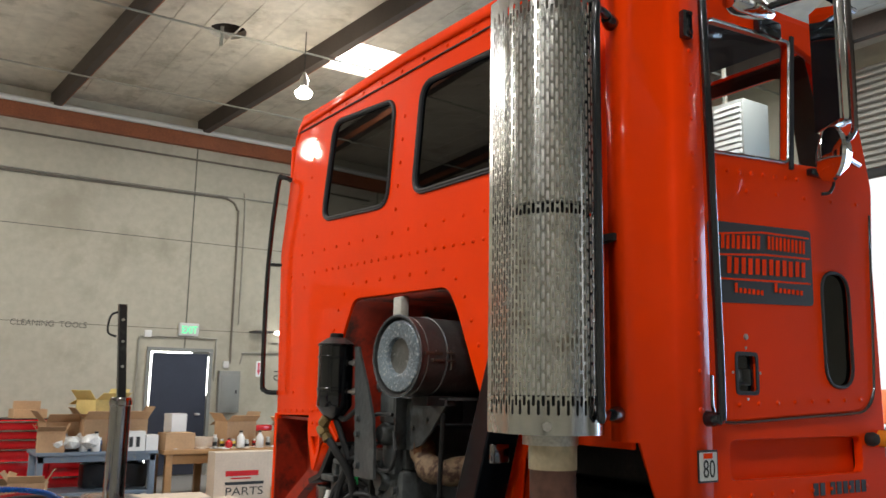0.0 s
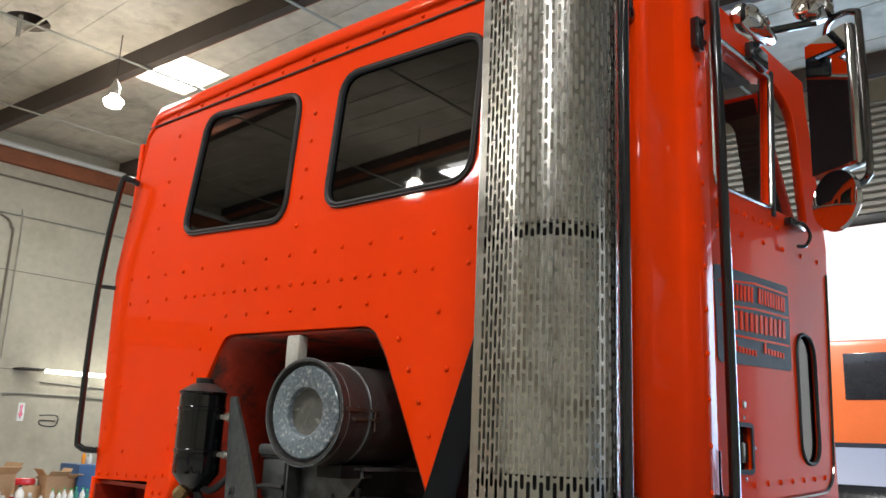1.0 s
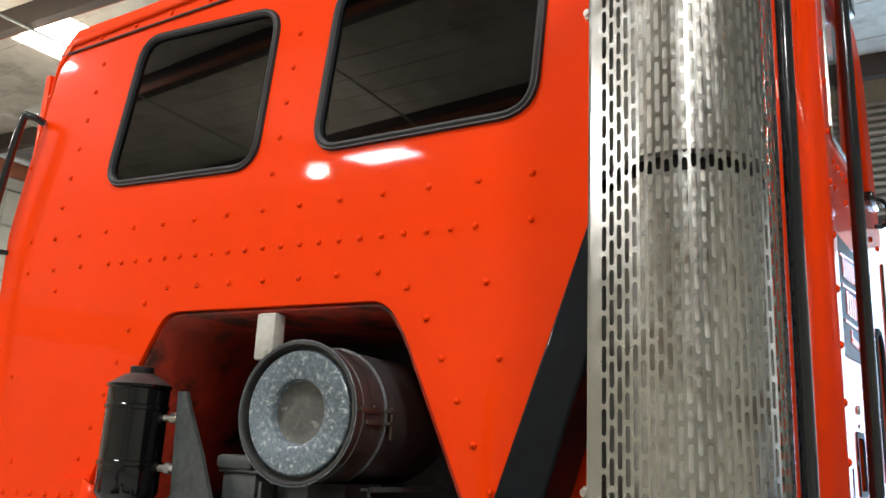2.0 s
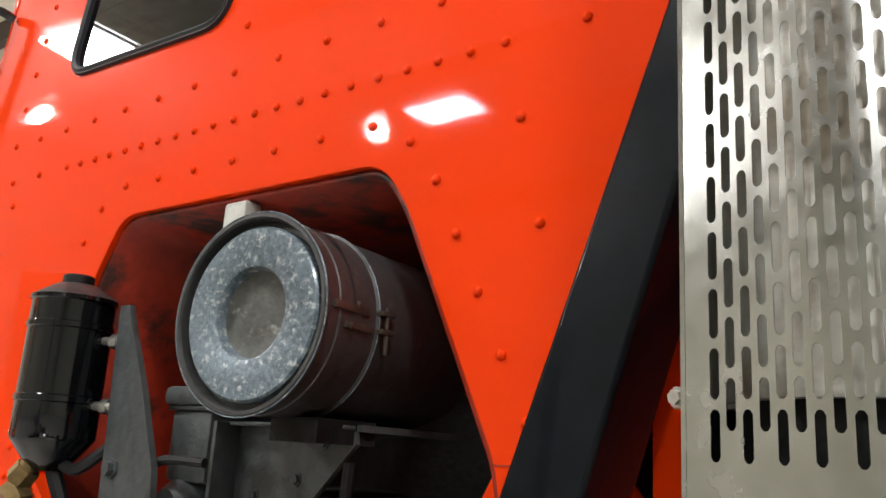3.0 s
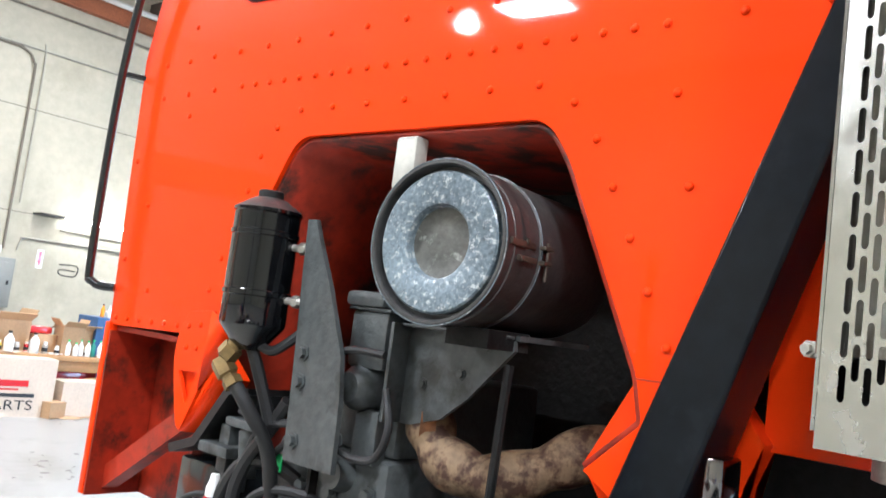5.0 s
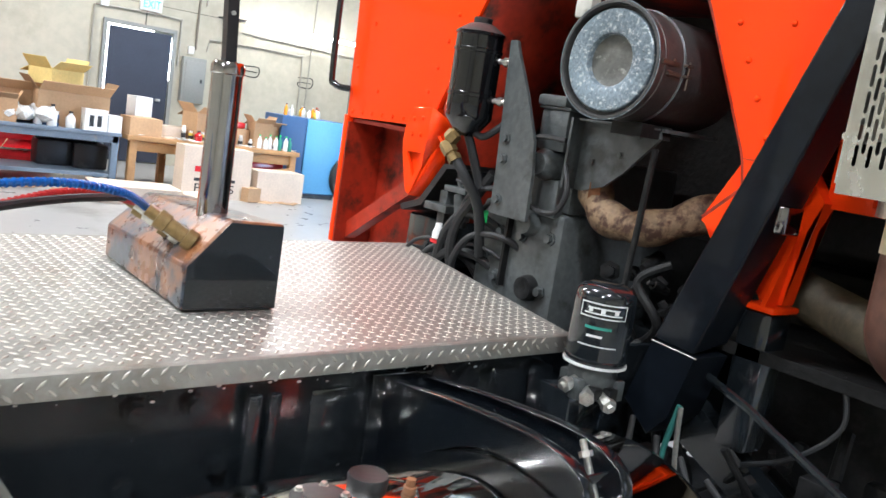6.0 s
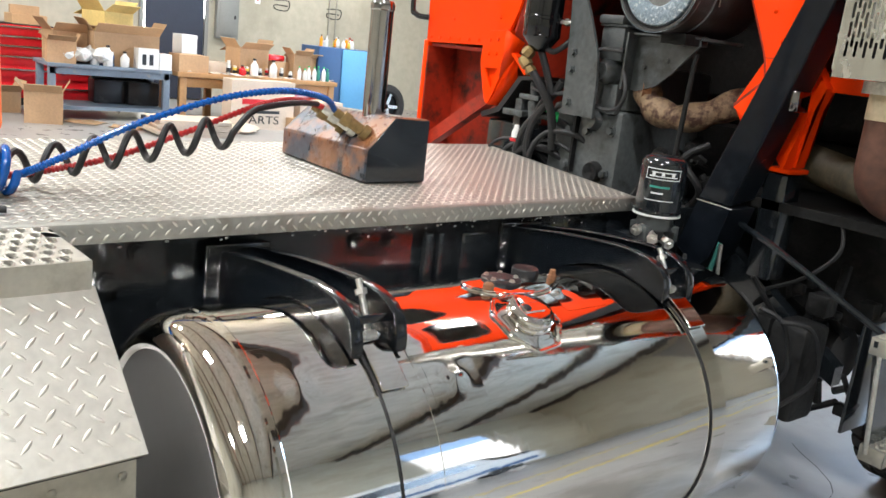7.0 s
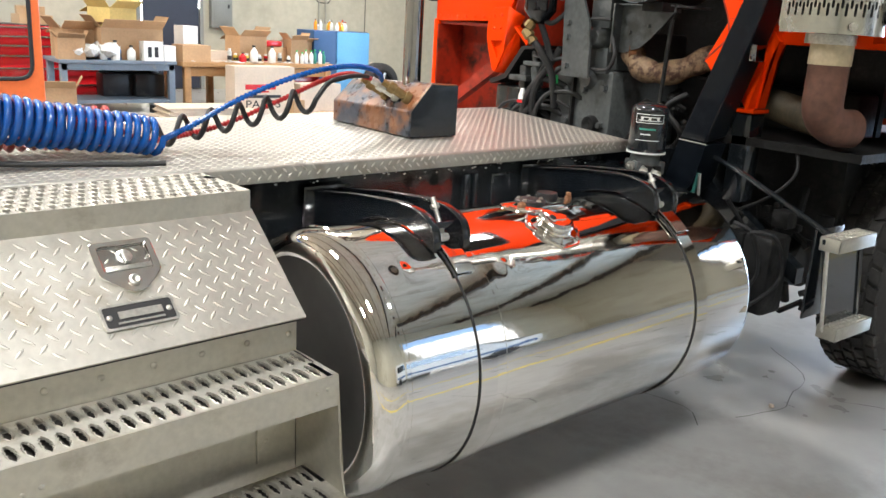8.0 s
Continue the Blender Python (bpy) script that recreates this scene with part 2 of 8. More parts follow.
M_TUBE = mat("fluorescent_tube", (1.0, 0.96, 0.86), 0.5, 0, 0.0, 3, 20, 0.0, emit=14.0)
M_CARD = mat("brown_cardboard", (0.42, 0.265, 0.145), 0.8, 0, 0.12, 4, 40, 0.03, per_piece=0.25)
M_CARDDARK = mat("cardboard_inside", (0.22, 0.13, 0.07), 0.85, 0, 0.12, 4, 40, 0.03)
M_CARDYELLOW = mat("yellow_card", (0.62, 0.48, 0.18), 0.8, 0, 0.12, 4, 40, 0.02)
M_CARDPALE = mat("pale_cardboard", (0.60, 0.50, 0.40), 0.8, 0, 0.10, 4, 40, 0.02)
M_REDPAINT = mat("red_enamel", (0.56, 0.012, 0.018), 0.25, 0, 0.06, 3, 30, 0.01, coat=0.5)
M_BENCHBLUE = mat("blue_grey_bench_paint", (0.16, 0.205, 0.26), 0.5, 0, 0.12, 4, 40, 0.03, dirt=(0.25, 0.24, 0.22), dirt_amt=0.12, dirt_scale=8)
M_WOOD = mat("pine_timber", (0.42, 0.235, 0.10), 0.65, 0, 0.2, 4, 50, 0.04, per_piece=0.1)
M_SKYBLUE = mat("sky_blue_enamel", (0.12, 0.36, 0.62), 0.4, 0, 0.06, 3, 30, 0.01)
M_DEEPBLUE = mat("deep_blue_enamel", (0.03, 0.085, 0.21), 0.4, 0, 0.06, 3, 30, 0.01)
M_NAVY = mat("navy_door_paint", (0.028, 0.033, 0.052), 0.45, 0, 0.12, 3, 40, 0.01)
M_PANELGREY = mat("electric_panel_grey", (0.25, 0.255, 0.24), 0.5, 0.1, 0.08, 4, 40, 0.01)
M_PLASTIC = mat("white_plastic", (0.72, 0.72, 0.70), 0.4, 0, 0.06, 6, 60, 0.01, per_piece=0.12)
M_FILM = mat("clear_film_heap", (0.62, 0.63, 0.62), 0.25, 0, 0.2, 9, 50, 0.05)
M_GREENGLOW = mat("green_exit_letters", (0.04, 0.75, 0.28), 0.5, 0, 0.0, 3, 20, 0.0, emit=1.5)
M_SLAT = mat("roll_up_door_slats", (0.30, 0.29, 0.265), 0.5, 0.3, 0.1, 3, 40, 0.02)
M_ASPHALT = mat("yard_ground", (0.30, 0.29, 0.27), 0.8, 0, 0.15, 1.0, 20, 0.03)
M_AMBER = mat("amber_lens", (0.85, 0.30, 0.02), 0.2, 0, 0.05, 9, 40, 0.0, coat=0.5)
M_GREENTAG = mat("green_tag", (0.03, 0.62, 0.16), 0.6, 0, 0.1, 9, 40, 0.0)
M_CARPAINT = mat("dark_car_paint", (0.02, 0.022, 0.026), 0.2, 0, 0.1, 3, 30, 0.0, coat=0.6)

# ---- mesh helpers ----
def rounded(pts, radii, n=5):
    """A closed outline with its corners rounded."""
    out, k = [], len(pts)
    for i in range(k):
        p, a, b = Vector(pts[i]), Vector(pts[i - 1]), Vector(pts[(i + 1) % k])
        r = radii[i] if isinstance(radii, (list, tuple)) else radii
        if r <= 0:
            out.append(tuple(p))
            continue
        u, v = (a - p).normalized(), (b - p).normalized()
        d = min(r, (a - p).length * 0.48, (b - p).length * 0.48)
        s, e = p + u * d, p + v * d
        for j in range(n + 1):
            t = j / n
            out.append(tuple(s * (1 - t) ** 2 + p * 2 * t * (1 - t) + e * t ** 2))
    return out


def rect(x0, z0, x1, z1):
    return [(x0, z0), (x1, z0), (x1, z1), (x0, z1)]


PLANE_Y = Matrix(((1, 0, 0, 0), (0, 0, -1, 0), (0, 1, 0, 0), (0, 0, 0, 1)))  # drawn in x, z; faces -y
PLANE_X = Matrix(((0, 0, 1, 0), (1, 0, 0, 0), (0, 1, 0, 0), (0, 0, 0, 1)))  # drawn in y, z; faces +x
PLANE_Z = Matrix.Identity(4)


def glass_pane(pts, plane, at):
    """One clear sheet of glass on an outline."""
    bm = bm_new()
    m = Matrix.Translation(at) @ plane
    bm.faces.new([bm.verts.new(m @ Vector((p[0], p[1], 0))) for p in pts])
    return bm


def sheet(outer, holes=(), thick=0.01, plane=PLANE_Z, at=(0, 0, 0), bevel=0.0):
    """A flat plate with holes, cut through, as a mesh. Its outer face lies at `at`."""
    cu = bpy.data.curves.new("outline", "CURVE")
    cu.dimensions, cu.fill_mode = "2D", "BOTH"
    cu.extrude, cu.bevel_depth, cu.bevel_resolution = max(thick / 2 - bevel, 0.0002), bevel, 1 if bevel else 0
    if bevel:
        cu.offset = -bevel
    for ring in (outer, *holes):
        sp = cu.splines.new("POLY")
        sp.points.add(len(ring) - 1)
        for q, p in zip(sp.points, ring):
            q.co = (p[0], p[1], 0, 1)
        sp.use_cyclic_u = True
    return curve_mesh(cu, Matrix.Translation(at) @ plane @ Matrix.Translation((0, 0, -thick / 2)))


def curve_mesh(cu, m):
    ob = new("outline", cu)
    me = bpy.data.meshes.new_from_object(ob.evaluated_get(bpy.context.evaluated_depsgraph_get()))
    bpy.data.objects.remove(ob)
    me.transform(m)
    return me


def lettering(text, height, plane, at, thick=0.002, width=None, spacing=1.0):
    cu = bpy.data.curves.new("letters", "FONT")
    cu.body, cu.size, cu.extrude, cu.space_character = text, height / 0.73, thick / 2, spacing
    me = curve_mesh(cu, Matrix.Identity(4))
    xs = [v.co.x for v in me.vertices]
    if width and xs:
        me.transform(Matrix.Diagonal((width / (max(xs) - min(xs)), 1, 1, 1)))
    me.transform(Matrix.Translation(at) @ plane)
    return me


def bm_new():
    return bmesh.new()


def box(bm, lo, hi, bevel=0.0, m=None):
    r = bmesh.ops.create_cube(bm, size=1)
    vs = r["verts"]
    c = [(a + b) / 2 for a, b in zip(lo, hi)]
    s = [abs(b - a) for a, b in zip(lo, hi)]
    for v in vs:
        v.co = Vector((v.co.x * s[0] + c[0], v.co.y * s[1] + c[1], v.co.z * s[2] + c[2]))
    if bevel:
        es = list({e for v in vs for e in v.link_edges})
        g = bmesh.ops.bevel(bm, geom=es, offset=bevel, segments=2, affect="EDGES", profile=0.5)
        vs = list({v for f in g["faces"] for v in f.verts} | {v for v in vs if v.is_valid})
    if m:
        bmesh.ops.transform(bm, matrix=m, verts=vs)
    return bm


def basis(d):
    d = Vector(d).normalized()
    u = d.orthogonal().normalized()
    return u, d.cross(u)


def lathe(bm, p0, p1, profile, seg=32, arc=None, cap=True):
    """Turn a profile [(distance along p0-p1 in metres, radius), ...] round the axis p0-p1."""
    p0, p1 = Vector(p0), Vector(p1)
    d = (p1 - p0).normalized()
    u, w = basis(d)
    rings = []
    for s, r in profile:
        if r < 1e-5:
            rings.append([bm.verts.new(p0 + d * s)])
        else:
            rings.append([bm.verts.new(p0 + d * s + (u * math.cos(2 * math.pi * k / seg) + w * math.sin(2 * math.pi * k / seg)) * r) for k in range(seg)])
    for a, b in zip(rings, rings[1:]):
        for k in range(seg):
            l = (k + 1) % seg
            if len(a) == 1 and len(b) == 1:
                continue
            if len(a) == 1:
                f = bm.faces.new((a[0], b[l], b[k]))
            elif len(b) == 1:
                f = bm.faces.new((a[k], a[l], b[0]))
            else:
                f = bm.faces.new((a[k], a[l], b[l], b[k]))
            f.smooth = True
    if cap:
        for ring, flip in ((rings[0], True), (rings[-1], False)):
            if len(ring) > 2:
                bm.faces.new(ring[::-1] if flip else ring)
    return bm


def cyl(bm, p0, p1, r, seg=24, r1=None):
    L = (Vector(p1) - Vector(p0)).length
    return lathe(bm, p0, p1, [(0, r), (L, r if r1 is None else r1)], seg)


def smooth_path(pts, n=8, closed=False):
    """Catmull-Rom through the points."""
    P = [Vector(p) for p in pts]
    out = []
    for i in range(len(P) - 1):
        a, b, c, d = P[max(i - 1, 0)], P[i], P[i + 1], P[min(i + 2, len(P) - 1)]
        for j in range(n):
            t = j / n
            out.append(0.5 * ((2 * b) + (c - a) * t + (2 * a - 5 * b + 4 * c - d) * t * t + (3 * b - a - 3 * c + d) * t ** 3))
    out.append(P[-1])
    return out


def tube(bm, pts, r, seg=10, radii=None):
    """A round tube along the points, with its ends closed."""
    P = [Vector(p) for p in pts]
    rings, up = [], None
    for i, p in enumerate(P):
        d = (P[min(i + 1, len(P) - 1)] - P[max(i - 1, 0)]).normalized()
        if up is None:
            up = d.orthogonal().normalized()
        up = (up - d * up.dot(d)).normalized()
        w = d.cross(up)
        rr = radii[i] if radii else r
        rings.append([bm.verts.new(p + (up * math.cos(2 * math.pi * k / seg) + w * math.sin(2 * math.pi * k / seg)) * rr) for k in range(seg)])
    for a, b in zip(rings, rings[1:]):
        for k in range(seg):
            bm.faces.new((a[k], a[(k + 1) % seg], b[(k + 1) % seg], b[k])).smooth = True
    bm.faces.new(rings[0][::-1])
    bm.faces.new(rings[-1])
    return bm


def prism(bm, pts, offset):
    """A solid from a planar outline of 3D points, moved by offset."""
    a = [bm.verts.new(p) for p in pts]
    b = [bm.verts.new(Vector(p) + Vector(offset)) for p in pts]
    k = len(a)
    ends = [bm.faces.new(a), bm.faces.new(b[::-1])]
    for i in range(k):
        bm.faces.new((a[i], b[i], b[(i + 1) % k], a[(i + 1) % k]))
    if k > 4:
        bmesh.ops.triangulate(bm, faces=ends, ngon_method="EAR_CLIP")
    return bm


def dome(bm, p, d, r, h, seg=8):
    """A rivet or bolt head."""
    p = Vector(p)
    return lathe(bm, p, p + Vector(d), [(-0.002, r), (h * 0.35, r), (h * 0.8, r * 0.7), (h, 0)], seg)


def hexbolt(bm, p, d, r, h):
    p, d = Vector(p), Vector(d).normalized()
    return lathe(bm, p, p + d, [(0, r * 1.5), (h * 0.25, r * 1.5), (h * 0.25, r), (h, r), (h, 0)], 6)


def part(name, data, material, parent=None, label="", smooth=None):
    """Link a bmesh or a mesh as one object under a thing or a part."""
    if isinstance(data, bmesh.types.BMesh):
        bmesh.ops.recalc_face_normals(data, faces=data.faces)
        me = bpy.data.meshes.new(name)
        data.to_mesh(me)
        data.free()
    else:
        me = data
        me.name = name
    me.materials.clear()
    me.materials.append(material)
    if smooth is not None:
        for p in me.polygons:
            p.use_smooth = smooth
    me.set_sharp_from_angle(angle=radians(38))
    ob = new(name, me)
    if parent is not None:
        ob.parent = parent
    if label:
        ob["label"] = label
    return ob


def shared(name, me, parent, loc, turn=None):
    """Another object on the same mesh."""
    ob = new(name, me)
    ob.parent = parent
    ob.matrix_basis = Matrix.Translation(loc) @ (turn or Matrix.Identity(4))
    return ob


def thing(name, label, category, group="", kind="", at=(0, 0, 0)):
    e = new(name)
    e.empty_display_size = 0.2
    e.matrix_basis = Matrix.Translation(at)
    return tagged(e, label, category, group, kind)


def soften(ob, width, segs=2, angle=40):
    md = ob.modifiers.new("worn_edges", "BEVEL")
    md.width, md.segments, md.limit_method, md.angle_limit = width, segs, "ANGLE", radians(angle)
    return ob


# ---- the hall ----
WX, EX, SY, NY, CZ = -11.7, 9.5, -12.0, 9.0, 6.22


def structure(name, data, material, label, category):
    return tagged(part(name, data, material), label, category, kind="structure")


bm = box(bm_new(), (WX - 0.3, SY - 0.3, -0.2), (EX + 0.3, NY + 0.3, 0.0))
structure("floor", bm, M_CONCRETE, "smooth grey concrete workshop floor with hairline cracks", "floor")
bm = bm_new()
random.seed(4)
for x, y, a, n in ((1.35, -0.9, 0.5, 16), (0.6, 0.75, -0.2, 14), (1.1, 0.45, 0.9, 12), (2.2, -0.3, 2.2, 12), (0.9, -0.25, 2.6, 10), (1.7, 0.4, 0.1, 10), (-3.0, 1.2, 0.4, 16), (-5.5, 0.2, 1.0, 16)):
    pts, p = [], Vector((x, y, 0.0006))
    for i in range(n):
        pts.append(p.copy())
        a += random.uniform(-0.5, 0.5)
        p = p + Vector((math.cos(a), math.sin(a), 0)) * random.uniform(0.05, 0.11)
    for u, v in zip(pts, pts[1:]):
        w = Vector((-(v - u).y, (v - u).x, 0)).normalized() * random.uniform(0.0008, 0.0022)
        bm.faces.new([bm.verts.new(q) for q in (u - w, v - w, v + w, u + w)])
structure("floor_crack", bm, M_CRACKSHADE, "thin dark hairline cracks in the concrete floor", "crack")
for x0, y0, x1, y1 in ((2.55, -9, 2.63, 7), (3.6, -9, 3.68, 7), (-2.9, -9, -2.82, 7)):
    structure("floor_line", box(bm_new(), (x0, y0, 0.0), (x1, y1, 0.003)), M_YELLOW, "worn yellow painted bay line on concrete", "floor marking")

structure("wall_west", box(bm_new(), (WX - 0.3, SY - 0.3, 0), (WX, NY + 0.3, CZ + 0.4)), M_WALL, "grey-green concrete tilt-up wall with stains", "wall")
me = sheet(rect(SY - 0.3, 0, NY + 0.3, CZ + 0.4), [rect(4.6, 0.001, 6.9, 5.0)], 0.3, PLANE_X, (EX + 0.3, 0, 0))
structure("wall_east", me, M_WALL, "grey concrete workshop wall with an open doorway", "wall")
me = sheet(rect(WX, 0, EX, CZ + 0.4), [rect(-3.4, 0.001, 4.6, 4.55)], 0.3, PLANE_Y, (0, NY, 0))
structure("wall_north", me, M_WALL, "concrete wall with a tall open roll-up doorway", "wall")
structure("wall_south", box(bm_new(), (WX, SY - 0.3, 0), (EX, SY, CZ + 0.4)), M_WALL, "plain grey concrete workshop wall", "wall")
holes = [rect(x - 0.55, y - 0.375, x + 0.55, y + 0.375) for x, y in SKYLIGHTS]
holes.append([(-7.6 + 0.27 * math.cos(i * math.pi / 10), 1.71 + 0.25 * math.sin(i * math.pi / 10)) for i in range(20)])
me = sheet(rect(WX - 0.3, SY - 0.3, EX + 0.3, NY + 0.3), holes, 0.1, PLANE_Z, (0, 0, CZ + 0.1))
structure("ceiling", me, M_CEIL, "pale timber and panel ceiling of the workshop", "ceiling")
structure("roof_cover", box(bm_new(), (WX - 0.3, SY - 0.3, CZ + 0.5), (EX + 0.3, NY + 0.3, CZ + 0.6)), M_CEIL, "plain roof deck closing the hall", "roof")
bm = bm_new()
y = SY
while y < NY:
    if min(abs(y - b) for b in [0.3 + 2.44 * k for k in range(-6, 4)]) > 0.15:
        cuts = sorted((sx - 0.56, sx + 0.56) for sx, sy in SKYLIGHTS if abs(sy - y) < 0.40)
        x0 = WX
        for ca, cb in cuts + [(EX, EX)]:
            box(bm, (x0, y - 0.010, CZ - 0.008), (ca, y + 0.012, CZ + 0.002))
            x0 = cb
    y += 0.406
structure("ceiling_batten", bm, M_CEIL, "rows of thin pale ceiling battens", "batten")
for x, y in SKYLIGHTS:
    structure("skylight", box(bm_new(), (x - 0.58, y - 0.40, CZ + 0.11), (x + 0.58, y + 0.40, CZ + 0.14)), M_SKYPANE, "bright milky roof skylight panel", "skylight")
for k in range(-5, 4):
    y = 0.21 + 2.44 * k
    skew = 0.065 * (EX - WX)
    # beam_edge: added strip whose redder colour gives the beam's lit lower edge
    for nm, y0, y1, z0, z1, m_, lb in (("roof_beam", y - 0.055, y + 0.055, 5.95, CZ, M_BEAM, "dark stained timber roof beam"), ("beam_edge", y + 0.058, y + 0.075, 5.955, 6.05, M_BEAMRED, "red-brown strip drawn as the lit edge of a roof beam")):
        bm = prism(bm_new(), [(WX, y0, z0), (EX, y0 + skew, z0), (EX, y1 + skew, z0), (WX, y1, z0)], (0, 0, z1 - z0))
        structure(nm, bm, m_, lb, "beam")
structure("wall_ledger", box(bm_new(), (WX, SY, 5.70), (WX + 0.12, NY, 5.94)), M_BEAMRED, "red-brown timber ledger along the wall top", "beam")
bm = bm_new()
cyl(bm, (WX + 0.22, SY, 5.96), (WX + 0.22, NY, 5.96), 0.045, 10)
# white material carries the tube lamps' reflection along the pipe
structure("ledger_pipe", bm, M_PLASTIC, "metal pipe above the wall ledger, coloured pale for reflected light", "pipe")
for x in (-9.7, -7.0, -4.3, -1.5):
    bm = cyl(bm_new(), (x, SY, 5.93), (x, NY, 5.93), 0.015, 6)
    structure("sprinkler_pipe", bm, M_CONDUIT, "thin grey pipe under the roof beams", "pipe")

# west wall: joints, conduits, writing
bm = bm_new()
for y in (-6.2, -1.0, 2.62, 6.4):
    box(bm, (WX - 0.001, y - 0.012, 0), (WX + 0.002, y + 0.012, 5.7))
structure("wall_joint", bm, M_JOINT, "dark vertical joints between concrete wall panels", "joint")
for pts in ([(0, 3.52, 5.0), (0, 3.55, 4.6), (0, 3.55, 2.6)], [(0, -2.5, 4.87), (0, 8.5, 4.93)],
            [(0, 1.86, 2.32), (0, 3.05, 2.32), (0, 3.16, 2.24), (0, 3.16, 1.6)], [(0, 3.62, 1.9), (0, 3.66, 2.05), (0, 3.8, 2.1), (0, 5.2, 2.1), (0, 5.34, 2.0), (0, 5.36, 1.0)],
            [(0, 4.2, 2.3), (0, 8.2, 2.2)], [(0, 1.84, 2.3), (0, 1.84, 0.9)], [(0, 5.5, 5.6), (0, 5.5, 1.2)]):
    bm = tube(bm_new(), smooth_path([(WX + 0.03, p[1], p[2]) for p in pts], 5), 0.014, 8)
    structure("wall_conduit", bm, M_CONDUIT, "thin painted conduit fixed to the concrete wall", "conduit")
for pts in ([(0, -5.0, 4.80), (0, 2.5, 4.86), (0, 3.02, 4.88), (0, 3.30, 4.82), (0, 3.40, 4.68), (0, 3.43, 4.4), (0, 3.43, 1.9)], [(0, -6.0, 5.49), (0, 8.5, 5.49)]):
    bm = tube(bm_new(), smooth_path([(WX + 0.03, p[1], p[2]) for p in pts], 5), 0.019, 8)
    structure("wall_conduit", bm, M_CONDUITDARK, "dull brown conduit fixed to the concrete wall", "conduit")
# on the west wall writing runs towards +y
WEST = Matrix(((0, 0, 1, 0), (1, 0, 0, 0), (0, 1, 0, 0), (0, 0, 0, 1)))
structure("wall_writing", lettering("CLEANING  TOOLS", 0.10, WEST, (WX + 0.003, -0.12, 2.40), 0.002, 1.12), M_JOINT, "faded stencilled words CLEANING TOOLS on the wall", "writing")
structure("wall_joint", box(bm_new(), (WX - 0.001, SY, 4.0), (WX + 0.002, NY, 4.012)), M_JOINT, "faint level line across the concrete wall", "joint")
structure("wall_stain", box(bm_new(), (WX - 0.001, -3.0, 2.46), (WX + 0.002, 8, 2.47)), M_JOINT, "faint level line across the concrete wall", "joint")


def wall_stencil(y, z):
    bm = bm_new()
    tube(bm, smooth_path([(WX + 0.004, y - 0.14, z + 0.08), (WX + 0.004, y + 0.12, z + 0.09), (WX + 0.004, y + 0.16, z), (WX + 0.004, y + 0.1, z - 0.08),
                          (WX + 0.004, y - 0.1, z - 0.07), (WX + 0.004, y - 0.12, z), (WX + 0.004, y + 0.12, z)], 5), 0.009, 5)
    structure("wall_mark", bm, M_BLACKPRINT, "black painted loop mark on the wall", "wall mark")


wall_stencil(4.42, 1.70)
wall_stencil(5.46, 1.66)

# back door
door = tagged(new("door_1"), "navy steel exit door left ajar in a grey frame", "door", kind="structure")
door.matrix_basis = Matrix.Translation((WX, 2.55, 0))
bm = bm_new()
box(bm, (-0.01, -0.56, 0), (0.05, -0.50, 2.08))
box(bm, (-0.01, 0.50, 0), (0.05, 0.56, 2.08))
box(bm, (-0.01, -0.56, 2.08), (0.05, 0.56, 2.14))
part("door_frame", bm, M_PANELGREY, door)
part("door_leaf", box(bm_new(), (0.006, -0.47, 0.02), (0.04, 0.48, 2.05)), M_NAVY, door, "dark navy door leaf")
bm = bm_new()
box(bm, (0.004, -0.50, 0.02), (0.012, -0.472, 2.07))
box(bm, (0.004, -0.472, 2.052), (0.012, 0.2, 2.07))
box(bm, (0.004, 0.482, 1.35), (0.012, 0.50, 2.0))
part("daylight_gap", bm, M_TUBE, door, "bright daylight round the ajar door")
part("door_handle", box(bm_new(), (0.04, 0.30, 1.0), (0.09, 0.38, 1.04), 0.008), M_BOLT, door)

ex = thing("exit_sign", "white exit sign with green glowing letters above the door", "exit sign", at=(WX, 2.66, 2.35))
part("housing", box(bm_new(), (0.0, -0.17, 0.0), (0.07, 0.17, 0.22), 0.012), M_PLASTIC, ex)
part("letters", lettering("EXIT", 0.13, WEST, (0.072, -0.13, 0.045), 0.003, 0.26), M_GREENGLOW, ex, "green glowing letters EXIT")
el = thing("emergency_light", "small white emergency light above the door frame", "lamp", at=(WX, 1.98, 2.3))
part("case", box(bm_new(), (0, -0.06, 0), (0.06, 0.06, 0.12), 0.012), M_PLASTIC, el)
pn = thing("breaker_box", "grey steel breaker box on the concrete wall", "breaker box", at=(WX, 3.42, 1.05))
part("case", box(bm_new(), (0, -0.19, 0), (0.11, 0.19, 0.72), 0.006), M_PANELGREY, pn)
part("panel_door", box(bm_new(), (0.11, -0.15, 0.06), (0.122, 0.15, 0.66), 0.004), M_PANELGREY, pn)
part("latch", box(bm_new(), (0.122, 0.10, 0.33), (0.135, 0.13, 0.39), 0.003), M_BLACKDULL, pn)
sb = thing("switch_box", "white switch box over the electric panel", "switch", at=(WX, 3.36, 1.82))
part("cover", box(bm_new(), (0, -0.05, 0), (0.05, 0.05, 0.12), 0.008), M_PLASTIC, sb)
sg = thing("arrow_sign", "small white wall sign with a red arrow", "sign", at=(WX, 3.98, 1.68))
part("plate", box(bm_new(), (0, -0.05, 0), (0.006, 0.05, 0.28)), M_PLASTIC, sg)
part("arrow", sheet([(-0.02, 0.25), (0.02, 0.25), (0.02, 0.12), (0.04, 0.12), (0, 0.03), (-0.04, 0.12), (-0.02, 0.12)], (), 0.003, PLANE_X, (0.0085, 0, 0)), M_REDPAINT, sg)


